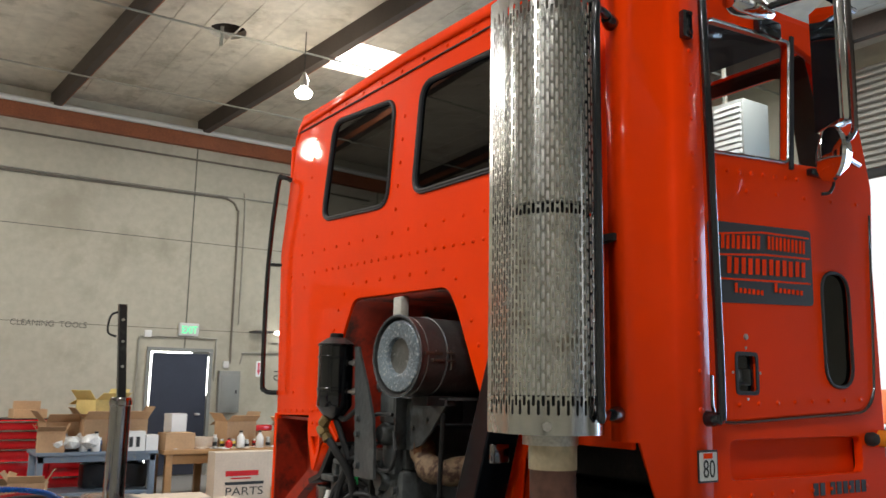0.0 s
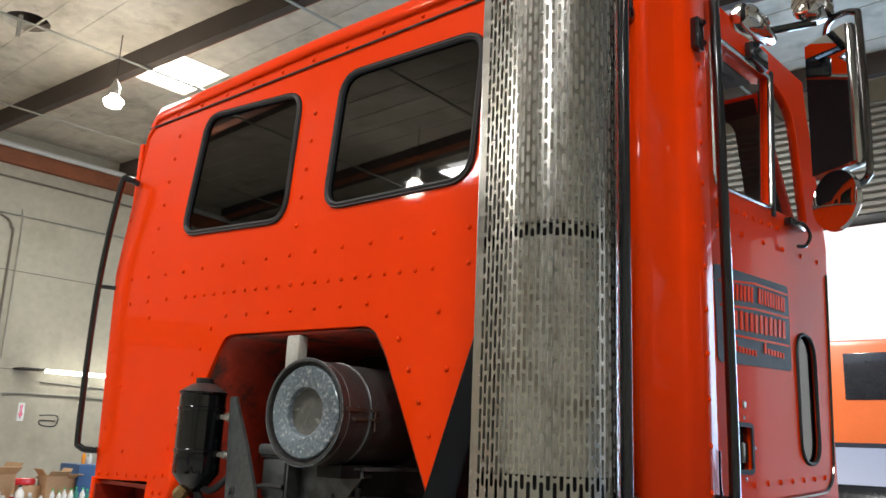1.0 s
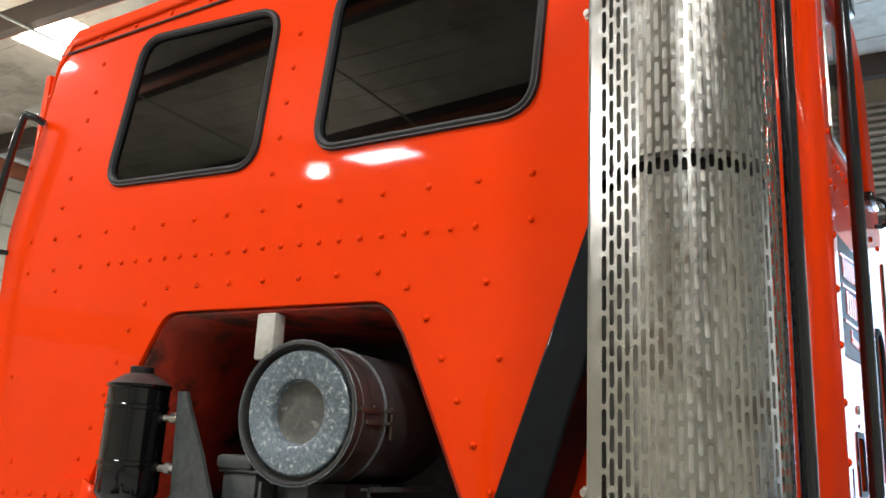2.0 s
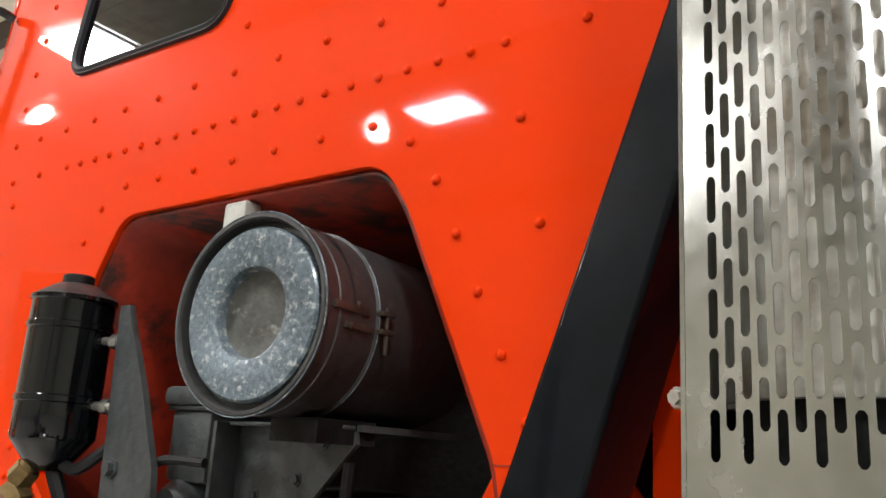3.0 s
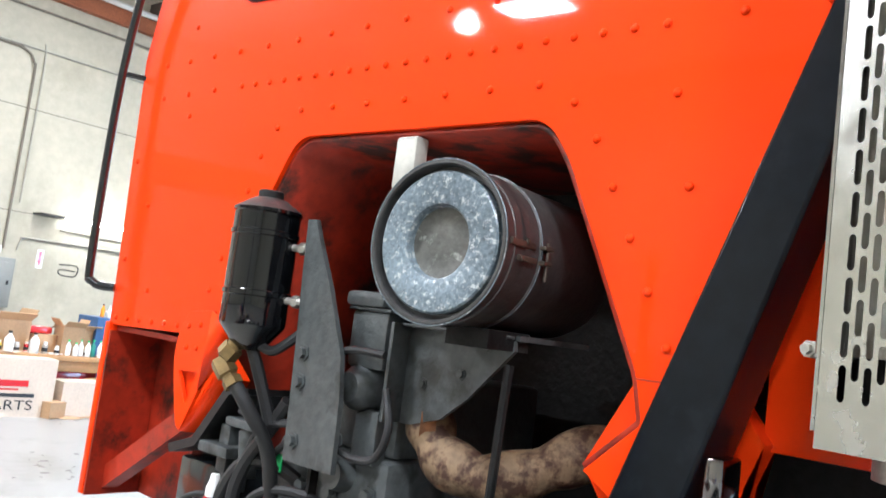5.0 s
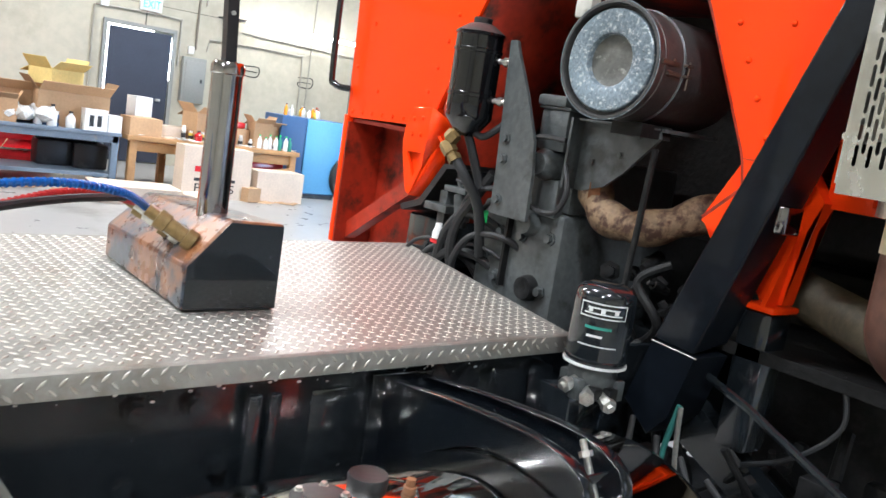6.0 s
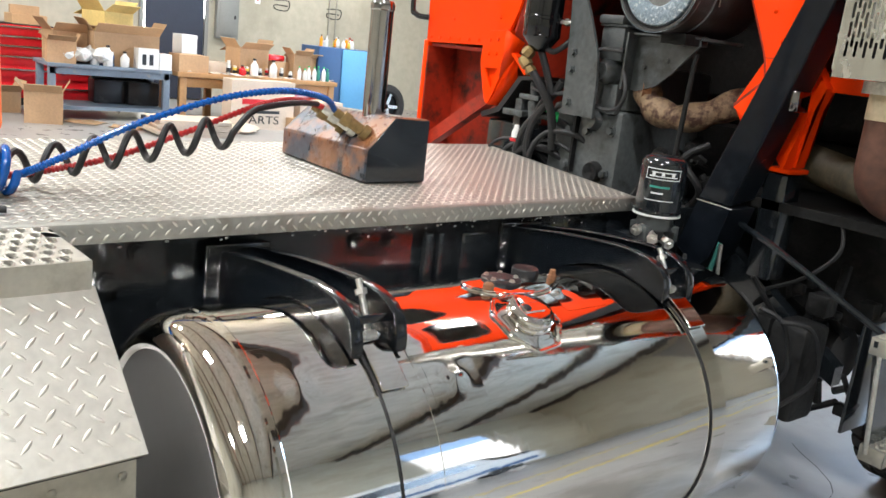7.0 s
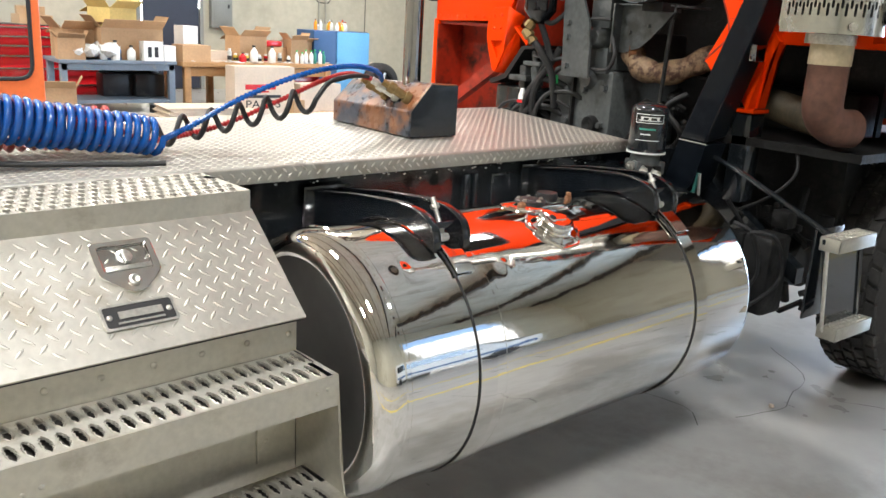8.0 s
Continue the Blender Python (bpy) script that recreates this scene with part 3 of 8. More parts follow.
def fluorescent(x, y, z, L):
    f = thing("tube_lamp", "fluorescent tube lamp on a thin wall bracket", "lamp", at=(x, y, z))
    bm = cyl(bm_new(), (0, 0, 0), (0, L, 0), 0.03, 10)
    part("tube", bm, M_TUBE, f)
    part("bracket", box(bm_new(), (-0.35, -0.35, 0.01), (0.0, 0.02, 0.03)), M_BLACKDULL, f)
    return f


fluorescent(WX + 0.35, 4.12, 2.46, 2.2)


def high_bay(x, y, z):
    h = thing("high_bay_lamp", "hanging high-bay lamp with a bright bulb", "lamp", at=(x, y, z))
    bm = lathe(bm_new(), (0, 0, -0.10), (0, 0, 0.3), [(0, 0), (0.03, 0.09), (0.09, 0.12), (0.15, 0.06), (0.17, 0.0)], 16)
    part("bulb", bm, M_LAMPGLOW, h)
    bm = lathe(bm_new(), (0, 0, 0.07), (0, 0, 0.4), [(0, 0.05), (0.1, 0.06), (0.16, 0.03), (0.2, 0.012)], 12)
    part("socket", bm, M_BOLT, h)
    part("cord", cyl(bm_new(), (0, 0, 0.25), (0, 0, CZ - z), 0.006, 6), M_BLACKDULL, h)
    d = bpy.data.lights.new("lamp_light", "POINT")
    d.energy, d.color, d.shadow_soft_size = 90, (1.0, 0.9, 0.75), 0.14
    li = new("lamp_light", d)
    li.location = (x, y, z - 0.16)
    return h


for x, y in ((-6.99, 2.58), (-5.6, -6.2), (-8.64, -3.38)):
    high_bay(x, y, 5.38)

rv = thing("roof_vent", "round roof vent opening with an orange collar", "vent", at=(-7.6, 1.71, CZ))
bm = lathe(bm_new(), (0, 0, 0.0), (0, 0, 1), [(0.0, 0.28), (0.27, 0.28), (0.27, 0.0)], 24, cap=False)
part("shaft", bm, M_BEAM, rv)
part("hanger", box(bm_new(), (-0.02, -0.1, -0.22), (0.02, -0.06, 0.05)), M_CONDUIT, rv)

# roll-up doors, raised
for nm, y0, x0, x1, top in (("roll_up_door", NY - 0.06, -3.4, 4.6, 4.2),):
    rd = thing(nm, "raised grey slatted roll-up door above the doorway", "roll-up door", kind="structure", at=((x0 + x1) / 2, y0, 0))
    w = (x1 - x0) / 2
    bm = bm_new()
    z = 4.48
    while z < 5.9:
        prism(bm, [(-w, 0, z), (-w, -0.045, z + 0.02), (-w, -0.05, z + 0.06), (-w, 0, z + 0.085)], (2 * w, 0, 0))
        z += 0.09
    part("slat_curtain", bm, M_SLAT, rd)
    part("bottom_bar", box(bm_new(), (-w, -0.07, 4.36), (w, 0.0, 4.48), 0.01), M_BLACKDULL, rd)
    part("guide_rail", box(bm_new(), (-w - 0.1, -0.08, 0), (-w, 0.0, 5.9)), M_SLAT, rd)
    part("guide_rail", box(bm_new(), (w, -0.08, 0), (w + 0.1, 0.0, 5.9)), M_SLAT, rd)

# yard outside
structure("ground", box(bm_new(), (-300, -300, -0.4), (300, 300, -0.21)), M_ASPHALT, "pale sunlit yard ground outside the doors", "ground")
structure("yard_slab", box(bm_new(), (-12, NY + 0.3, -0.21), (14, 45, -0.02)), M_ASPHALT, "pale sunlit concrete yard", "ground")
structure("far_building", box(bm_new(), (-60, 42, -0.3), (60, 46, 16)), M_PLASTIC, "pale sunlit building across the yard", "building")
# unseen sunlit block, added so the east doorway mirrors white in the tank
structure("far_building", box(bm_new(), (40, -40, -0.3), (44, 60, 16)), M_PLASTIC, "unseen pale block added to whiten the east doorway's reflection", "building")
car = thing("parked_car", "dark parked car outside the doorway", "car", at=(-1.6, 13.6, -0.02))
prof = [(-2.3, 0.45), (-2.35, 1.0), (-2.2, 1.25), (-1.75, 1.88), (1.0, 1.92), (1.6, 1.35), (2.3, 1.15), (2.35, 0.5)]
part("body", prism(bm_new(), [(-0.95, y, z) for y, z in prof], (1.9, 0, 0)), M_CARPAINT, car)
for sx in (-0.86, 0.7):
    for y in (-1.35, 1.35):
        part("wheel", cyl(bm_new(), (sx, y, 0.32), (sx + 0.17, y, 0.32), 0.32, 20), M_TYRE, car)
part("rear_window", prism(bm_new(), [(-0.75, -2.19, 1.28), (0.75, -2.19, 1.28), (0.68, -1.82, 1.80), (-0.68, -1.82, 1.80)], (0, -0.01, 0.01)), M_MIRROR, car)
cr = thing("orange_crane", "orange crane carrier parked outside in the yard", "crane", at=(-5.0, 19.0, -0.02))
part("carrier_body", box(bm_new(), (-5, -1.2, 0.9), (3.0, 1.2, 1.7), 0.06), M_ORANGE2, cr)
part("cab", box(bm_new(), (0.5, -1.2, 1.7), (2.9, 1.2, 4.2), 0.15), M_ORANGE2, cr)
part("cab_window", box(bm_new(), (1.5, -1.215, 2.9), (2.6, -1.19, 3.9), 0.02), M_CARPAINT, cr)
for x in (-4, -2.5, 1.6):
    part("wheel", cyl(bm_new(), (x, -1.25, 0.52), (x, -0.9, 0.52), 0.52, 24), M_TYRE, cr)

# ---- the truck ----
truck = thing("crane_truck", "orange cab-over crane truck with polished tank and tread plate deck", "truck")

# rear wall of the cab: a crease below the windows, engine opening
def crease(x):
    return 2.228 - 0.0235 * x


def wall_y(x, z):
    """How far the rear wall stands back: the lower panel leans out, the upper one leans in."""
    c = crease(x)
    return -0.012 * (z - 1.85) if z < c else -0.012 * (c - 1.85) + 0.022 * (z - c)


def lean(me):
    bm = bm_new()
    bm.from_mesh(me)
    bmesh.ops.bisect_plane(bm, geom=list(bm.verts) + list(bm.edges) + list(bm.faces), dist=0.0001, plane_co=(0, 0, 2.228), plane_no=(0.0235, 0, 1))
    for v in bm.verts:
        v.co.y += wall_y(v.co.x, v.co.z)
    bm.to_mesh(me)
    bm.free()
    return me


OPENING = [(-0.615, 1.30), (-0.505, 1.66), (-0.40, 1.84), (-0.345, 1.925), (0.385, 1.912), (0.440, 1.842), (0.616, 1.474), (0.632, 1.40), (0.535, 1.31)]
OPEN_R = [0, 0.1, 0.1, 0.07, 0.09, 0.05, 0.02, 0.01, 0]
W1 = rounded([(-0.690, 2.327), (-0.066, 2.292), (-0.035, 2.747), (-0.611, 2.796)], 0.08, 6)
W2 = rounded([(0.137, 2.301), (0.742, 2.290), (0.770, 2.725), (0.177, 2.751)], 0.08, 6)
outer = [(-1.155, 1.40), (-0.66, 1.415), (-0.615, 1.42)]
outer += rounded(OPENING, OPEN_R, 8)[1:-1]
outer += [(0.535, 1.31), (0.60, 1.27), (0.735, 1.27), (0.78, 1.45), (0.855, 1.72), (0.925, 2.0), (0.93, 2.84), (0.90, 2.90), (-1.00, 2.93), (-1.065, 2.87), (-1.18, 2.22)]
rear = part("rear_wall", lean(sheet(outer, [W1, W2], 0.022, PLANE_Y, (0, 0, 0), 0.003)), M_ORANGE, truck, "glossy orange riveted rear wall of the cab")
part("wall_seam", box(bm_new(), (0.617, wall_y(0.68, 1.47) - 0.0012, 1.4690), (0.785, wall_y(0.68, 1.47) + 0.001, 1.4712)), M_GRIMESHADE, truck, "thin dark seam across the rear wall")
# tunnel walls round the engine opening, their shade put into the darker red
bm = bm_new()
ring = [(-0.66, 0.95), (-0.615, 1.30)] + rounded(OPENING, OPEN_R, 8)[1:-1] + [(0.535, 1.31)]
a = [bm.verts.new((x, 0.012, z)) for x, z in ring]
b = [bm.verts.new((x * 0.95, 0.62, z)) for x, z in ring]
for i in range(len(a) - 1):
    bm.faces.new((a[i], a[i + 1], b[i + 1], b[i])).smooth = True
for v in a:
    v.co.y += wall_y(v.co.x, v.co.z)
tn = part("engine_tunnel", bm, M_GRIMESHADE, truck, "grimy inner wall of the engine opening, red darkened for shade")
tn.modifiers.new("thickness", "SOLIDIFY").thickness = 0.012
part("firewall", box(bm_new(), (-1.1, 0.62, 0.75), (0.95, 0.66, 2.0)), M_ENGDARK, truck)


def ring_frame(pts, width, depth, y):
    """A rubber window surround swept round an outline on the rear wall."""
    bm = bm_new()
    n = len(pts)
    prof = [(-width * 0.5, 0.004), (-width * 0.5, -depth * 0.6), (-width * 0.15, -depth), (width * 0.12, -depth * 0.7), (width * 0.3, -depth * 0.8), (width * 0.5, 0.004)]
    rings = []
    for i in range(n):
        p, q = Vector(pts[i - 1]), Vector(pts[(i + 1) % n])
        d = (q - p).normalized()
        nn = Vector((d.y, -d.x))
        rings.append([bm.verts.new((pts[i][0] + nn.x * u, y + v + wall_y(*pts[i]), pts[i][1] + nn.y * u)) for u, v in prof])
    for i in range(n):
        A, B = rings[i], rings[(i + 1) % n]
        for j in range(len(prof) - 1):
            bm.faces.new((A[j], A[j + 1], B[j + 1], B[j])).smooth = True
    return bm


for pts in (W1, W2):
    w = part("window", ring_frame(pts, 0.022, 0.011, 0.0), M_RUBBER, truck, "black rubber window surround")
    pane = part("pane", lean(sheet(pts, (), 0.006, PLANE_Y, (0, 0.004, 0))), M_GLASS, w, "dark tinted glass pane")
    pane.visible_shadow = False

# roof and the rounded roof edge
bm = bm_new()
secs = []
for k in range(7):
    a = k / 6 * math.pi / 2
    secs.append((0.09 - 0.09 * math.cos(a), 0.09 * math.sin(a)))
rows_ = []
for dy, dz in secs + [(1.20, 0.12)]:
    row = []
    for x, z in ((-1.16, 2.25), (-1.07, 2.80), (-1.00, 2.87), (0.0, 2.885), (0.93, 2.865), (1.10, 2.85), (1.18, 2.80), (1.235, 2.72)):
        row.append(bm.verts.new((x, dy, (z + dz) if abs(x) < 1.09 else z + dz * 0.6)))
    rows_.append(row)
for r0, r1 in zip(rows_, rows_[1:]):
    for i in range(len(r0) - 1):
        bm.faces.new((r0[i], r0[i + 1], r1[i + 1], r1[i])).smooth = True
rf = part("roof", bm, M_ORANGE, truck, "rounded orange cab roof")
rf.modifiers.new("thickness", "SOLIDIFY").thickness = 0.015
bm = tube(bm_new(), [(-1.06, wall_y(-1.06, 2.845) - 0.004, 2.845), (0.92, wall_y(0.92, 2.825) - 0.004, 2.825)], 0.004, 6)
part("roof_seam", bm, M_BLACKDULL, truck)
# roof marker lamp
bm = lathe(bm_new(), (-0.28, 0.25, 2.93), (-0.28, 0.25, 3.2), [(0, 0.05), (0.04, 0.05), (0.07, 0.03), (0.075, 0)], 16)
part("roof_beacon", bm, M_PLASTIC, truck)

# left flank
me = sheet([(0.02, 0.90), (0.55, 0.90), (0.55, 1.10), (1.24, 1.10), (1.24, 2.80), (0.02, 2.80)], [rounded(rect(0.45, 2.25, 1.15, 2.72), 0.06)], 0.03, PLANE_X, (-1.135, 0, 0), 0.003)
part("left_wall", me, M_ORANGE, truck, "orange left flank of the cab")
# pocket below the rear wall, with its brace; shade is in the dark red
pk = part("pocket_panel", box(bm_new(), (-1.15, 0.17, 0.90), (-0.66, 0.19, 1.41)), M_GRIMESHADE, truck, "grimy red pocket under the rear wall, darkened for shade")
part("pocket_roof", box(bm_new(), (-1.15, 0.022, 1.385), (-0.66, 0.17, 1.40)), M_GRIMESHADE, pk)
part("pocket_side", box(bm_new(), (-1.134, 0.0, 0.90), (-1.126, 0.168, 1.384)), M_GRIMESHADE, pk)
part("pocket_edge", box(bm_new(), (-1.165, -0.003, 0.90), (-1.135, 0.06, 1.41), 0.004), M_ORANGE, truck)
# brace coloured dark red for the shadow it stands in
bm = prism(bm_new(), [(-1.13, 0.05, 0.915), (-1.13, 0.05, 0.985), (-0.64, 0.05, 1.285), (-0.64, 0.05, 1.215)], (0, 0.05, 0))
part("diagonal_brace", bm, M_GRIMESHADE, truck, "diagonal brace bar in red darkened for shade")
# left casting bracket
outl = rounded([(-0.66, 1.476), (-0.553, 1.484), (-0.568, 1.286), (-0.627, 1.172), (-0.650, 1.185), (-0.687, 1.287), (-0.705, 1.354), (-0.697, 1.42)], [0.012, 0.004, 0, 0.01, 0.01, 0.03, 0.03, 0.02], 4)
br = part("hinge_bracket", sheet(outl, [[(-0.670, 1.321), (-0.586, 1.325), (-0.618, 1.240)]], 0.012, PLANE_Y, (0, -0.03, 0), 0.002), M_ORANGE, truck, "orange cast bracket with four rivets")
part("bracket_back", prism(bm_new(), [(x, -0.012, z) for x, z in outl], (0, 0.03, 0)), M_ORANGE, br)
bm = bm_new()
for quad in (((-0.553, -0.03, 1.484), (-0.480, 0.012, 1.44), (-0.516, 0.012, 1.387), (-0.568, -0.03, 1.286)),
             ((-0.568, -0.03, 1.286), (-0.516, 0.012, 1.387), (-0.500, 0.012, 1.290), (-0.592, 0.012, 1.172), (-0.627, -0.03, 1.172))):
    bm.faces.new([bm.verts.new(p) for p in quad])
part("flank", bm, M_ORANGE, br).modifiers.new("thickness", "SOLIDIFY").thickness = 0.008
part("rib", prism(bm_new(), [(-0.520, -0.022, 1.392), (-0.505, -0.022, 1.395), (-0.412, -0.022, 1.328), (-0.425, -0.022, 1.312)], (0, 0.034, 0)), M_ORANGE, br)

# right rear corner: recess behind the stack, corner panel, flank
bm = bm_new()
box(bm, (0.80, 0.075, 1.39), (1.21, 0.09, 2.86))
box(bm, (0.91, 0.022, 1.41), (0.925, 0.075, 2.86))
part("stack_recess", bm, M_ORANGE, truck, "orange recessed corner panel behind the exhaust")
bm = bm_new()
prof = [(1.13, 0.075), (1.165, 0.06), (1.20, 0.045), (1.222, 0.055), (1.228, 0.09), (1.224, 0.23), (1.236, 0.26), (1.252, 0.275), (1.252, 0.36), (1.24, 0.37)]
lo = [bm.verts.new((x, y, 1.41 if y < 0.2 else 1.05)) for x, y in prof]
hi = [bm.verts.new((x, y, 2.84)) for x, y in prof]
for i in range(len(prof) - 1):
    bm.faces.new((lo[i], lo[i + 1], hi[i + 1], hi[i])).smooth = True
cp = part("corner_panel", bm, M_ORANGE, truck, "folded orange corner post of the cab")
cp.modifiers.new("thickness", "SOLIDIFY").thickness = 0.012
DW = rounded([(0.405, 2.295), (0.803, 2.322), (0.843, 2.762), (0.405, 2.735)], [0.02, 0.02, 0.02, 0.03], 4)
VW = rounded([(0.830, 2.325), (1.13, 2.345), (1.06, 2.72), (0.870, 2.765)], [0.02, 0.03, 0.1, 0.02], 5)
OVAL = rounded(rect(0.955, 1.575, 1.115, 1.965), 0.078, 8)
KEYHOLE = rounded(rect(0.488, 1.548, 0.592, 1.672), 0.016, 3)
dr = part("cab_door", sheet(rounded([(0.372, 1.462), (1.235, 1.50), (1.31, 2.30), (1.17, 2.86), (0.372, 2.83)], [0.09, 0.12, 0.02, 0.2, 0.04], 6), [DW, VW, OVAL, KEYHOLE], 0.03, PLANE_X, (1.246, 0, 0), 0.004),
          M_ORANGE, truck, "orange cab door with a dark company emblem")
me = sheet([(0.36, 1.05), (1.315, 1.05), (1.30, 2.1), (1.30, 2.3), (1.20, 2.88), (0.36, 2.86)], [rounded([(0.39, 1.50), (1.2, 1.53), (1.28, 2.3), (1.15, 2.83), (0.39, 2.80)], 0.08, 4), rounded(rect(0.46, 1.29, 1.16, 1.41), 0.03, 3)], 0.03, PLANE_X, (1.236, 0, 0), 0.003)
part("right_wall", me, M_ORANGE, truck, "orange right flank of the cab")
part("step_recess", box(bm_new(), (1.17, 0.44, 1.24), (1.19, 1.18, 1.42)), M_ORANGE, truck, "recessed orange step panel under the door")
for pts, nm in ((DW, "door_window"), (VW, "vent_window")):
    p = part(nm, glass_pane(pts, PLANE_X, (1.236, 0, 0)), M_GLASSCLEAR, dr)
    p.visible_shadow = False
part("window_bar", prism(bm_new(), [(1.210, 0.808, 2.30), (1.210, 0.826, 2.30), (1.210, 0.866, 2.785), (1.210, 0.848, 2.785)], (0.044, 0, 0)), M_RUBBER, dr)
bm = tube(bm_new(), [(1.248, y, z) for y, z in DW] + [(1.248, *DW[0])], 0.006, 6)
part("window_trim", bm, M_STEEL, dr, "bright metal trim round the door window")
part("oval_glass", sheet(OVAL, (), 0.006, PLANE_X, (1.240, 0, 0)), M_GLASS, dr, "dark oval lower door window")
bm = tube(bm_new(), [(1.248, y, z) for y, z in OVAL] + [(1.248, *OVAL[0])], 0.006, 6)
part("oval_surround", bm, M_RUBBER, dr)
part("handle_pocket", box(bm_new(), (1.216, 0.48, 1.54), (1.232, 0.60, 1.68)), M_BLACK, dr, "black recessed door handle")
part("handle_surround", sheet(rounded(rect(0.484, 1.544, 0.596, 1.676), 0.018, 3), [rounded(rect(0.496, 1.556, 0.584, 1.664), 0.012, 3)], 0.004, PLANE_X, (1.249, 0, 0)), M_RUBBER, dr)
part("handle_paddle", box(bm_new(), (1.231, 0.502, 1.572), (1.241, 0.578, 1.625), 0.004), M_BLACK, dr)
for y_, z_ in ((0.540, 1.688), (0.540, 1.532), (0.474, 1.612), (0.606, 1.612)):
    part("screw", dome(bm_new(), (1.246, y_, z_), (1, 0, 0), 0.005, 0.003, 8), M_BOLT, dr)
bm = bm_new()
lathe(bm, (1.245, 0.54, 1.722), (1.3, 0.54, 1.722), [(0, 0.010), (0.006, 0.009), (0.006, 0)], 12)
part("lock", bm, M_BOLT, dr)
bm = tube(bm_new(), smooth_path([(1.247, 0.375, 1.60), (1.247, 0.378, 1.50), (1.247, 0.44, 1.463), (1.247, 0.8, 1.476), (1.247, 1.10, 1.488), (1.247, 1.18, 1.503), (1.247, 1.228, 1.55), (1.247, 1.245, 1.66), (1.247, 1.28, 2.2)], 6), 0.0055, 6)
part("door_seal", bm, M_DARKCHROME, dr)
part("green_tag", box(bm_new(), (1.160, 1.20, 1.822), (1.206, 1.205, 1.880)), M_GREENTAG, dr)
part("door_lining", box(bm_new(), (1.00, 0.42, 1.45), (1.02, 1.22, 2.0)), M_CABIN, dr)
# emblem: dark slanted field with plain bars
em = part("emblem", sheet(rounded([(0.376, 2.072), (0.908, 2.098), (0.905, 1.842), (0.388, 1.820)], [0.018, 0.02, 0.018, 0.02], 4), (), 0.002, PLANE_X, (1.2485, 0, 0)), M_BLACKPRINT, dr, "dark slanted company emblem on the door")


def emblem_bar(ya, yb, z, h, rise):
    """One plain slanted orange bar of the emblem."""
    z1 = z + rise * (yb - ya)
    part("bar", sheet([(ya, z), (yb, z1), (yb + 0.08 * h, z1 + h), (ya + 0.08 * h, z + h)], (), 0.002, PLANE_X, (1.2505, 0, 0)), M_ORANGE, em)


for y0, y1, n, z, h, rise in ((0.432, 0.635, 4, 1.990, 0.044, 0.09), (0.665, 0.875, 5, 2.010, 0.044, 0.02), (0.455, 0.875, 6, 1.915, 0.052, 0.05)):
    w = (y1 - y0) / n
    for k in range(n):
        for q in (0.08, 0.56):
            emblem_bar(y0 + (k + q) * w, y0 + (k + q + 0.27) * w, z + rise * w * k, h, rise)
for y0, y1, n, z in ((0.49, 0.64, 7, 1.857), (0.69, 0.85, 7, 1.872)):
    w = (y1 - y0) / n
    for k in range(n):
        emblem_bar(y0 + (k + 0.2) * w, y0 + (k + 0.75) * w, z, 0.030 if k == 0 else 0.016, 0.05)
for ya, za, yb, zb in ((0.405, 2.032, 0.64, 2.062), (0.64, 2.062, 0.895, 2.070), (0.41, 1.968, 0.65, 1.990), (0.65, 1.990, 0.895, 2.000), (0.42, 1.895, 0.66, 1.906), (0.66, 1.906, 0.89, 1.915)):
    part("bar", sheet([(ya, za - 0.003), (yb, zb - 0.003), (yb, zb + 0.003), (ya, za + 0.003)], (), 0.002, PLANE_X, (1.2505, 0, 0)), M_ORANGE, em)
pl = part("weight_plate", sheet(rounded(rect(0.297, 1.300, 0.372, 1.380), 0.004, 3), (), 0.003, PLANE_X, (1.2575, 0, 0)), M_WHITE, truck, "white plate with the number 80")
part("number", lettering("80", 0.052, PLANE_X, (1.2585, 0.309, 1.309), 0.001, 0.050), M_BLACKPRINT, pl)
part("plate_border", sheet(rounded(rect(0.291, 1.294, 0.378, 1.386), 0.005, 3), (), 0.002, PLANE_X, (1.2555, 0, 0)), M_BLACKPRINT, pl)
part("plate_sticker", sheet(rect(0.313, 1.362, 0.352, 1.377), (), 0.001, PLANE_X, (1.2585, 0, 0)), M_ORANGE, pl)
for k in range(8):
    ya = 0.865 + 0.036 * k + (0.022 if k > 1 else 0)
    part("register_bar", sheet(rect(ya, 1.226, ya + 0.026, 1.266), (), 0.002, PLANE_X, (1.2395, 0, 0)), M_BLACKPRINT, truck, "dark bar of registration marks")
bm = lathe(bm_new(), (1.235, 1.20, 1.40), (1.4, 1.20, 1.40), [(0, 0.022), (0.02, 0.025), (0.035, 0.018), (0.04, 0)], 16)
part("side_marker", bm, M_RUBBER, truck)
bm = lathe(bm_new(), (1.235, 1.28, 1.40), (1.4, 1.28, 1.40), [(0, 0.03), (0.03, 0.03), (0.05, 0.02), (0.055, 0)], 16)
part("turn_signal", bm, M_AMBER, truck, "amber turn signal lens")
# cab front, floor, lining
me = sheet([(-1.15, 1.05), (1.20, 1.05), (1.20, 2.2), (1.06, 2.90), (-1.06, 2.90), (-1.15, 2.2)], [rounded([(-1.02, 2.06), (1.06, 2.06), (0.98, 2.83), (-0.98, 2.83)], 0.08)], 0.03, PLANE_Y, (0, 1.24, 0))
part("front_wall", me, M_ORANGE, truck)
me = sheet([(-1.12, 1.08), (1.17, 1.08), (1.17, 2.2), (1.05, 2.88), (-1.05, 2.88), (-1.12, 2.2)], [rounded([(-1.01, 2.07), (1.05, 2.07), (0.97, 2.82), (-0.97, 2.82)], 0.08)], 0.006, PLANE_Y, (0, 1.230, 0))
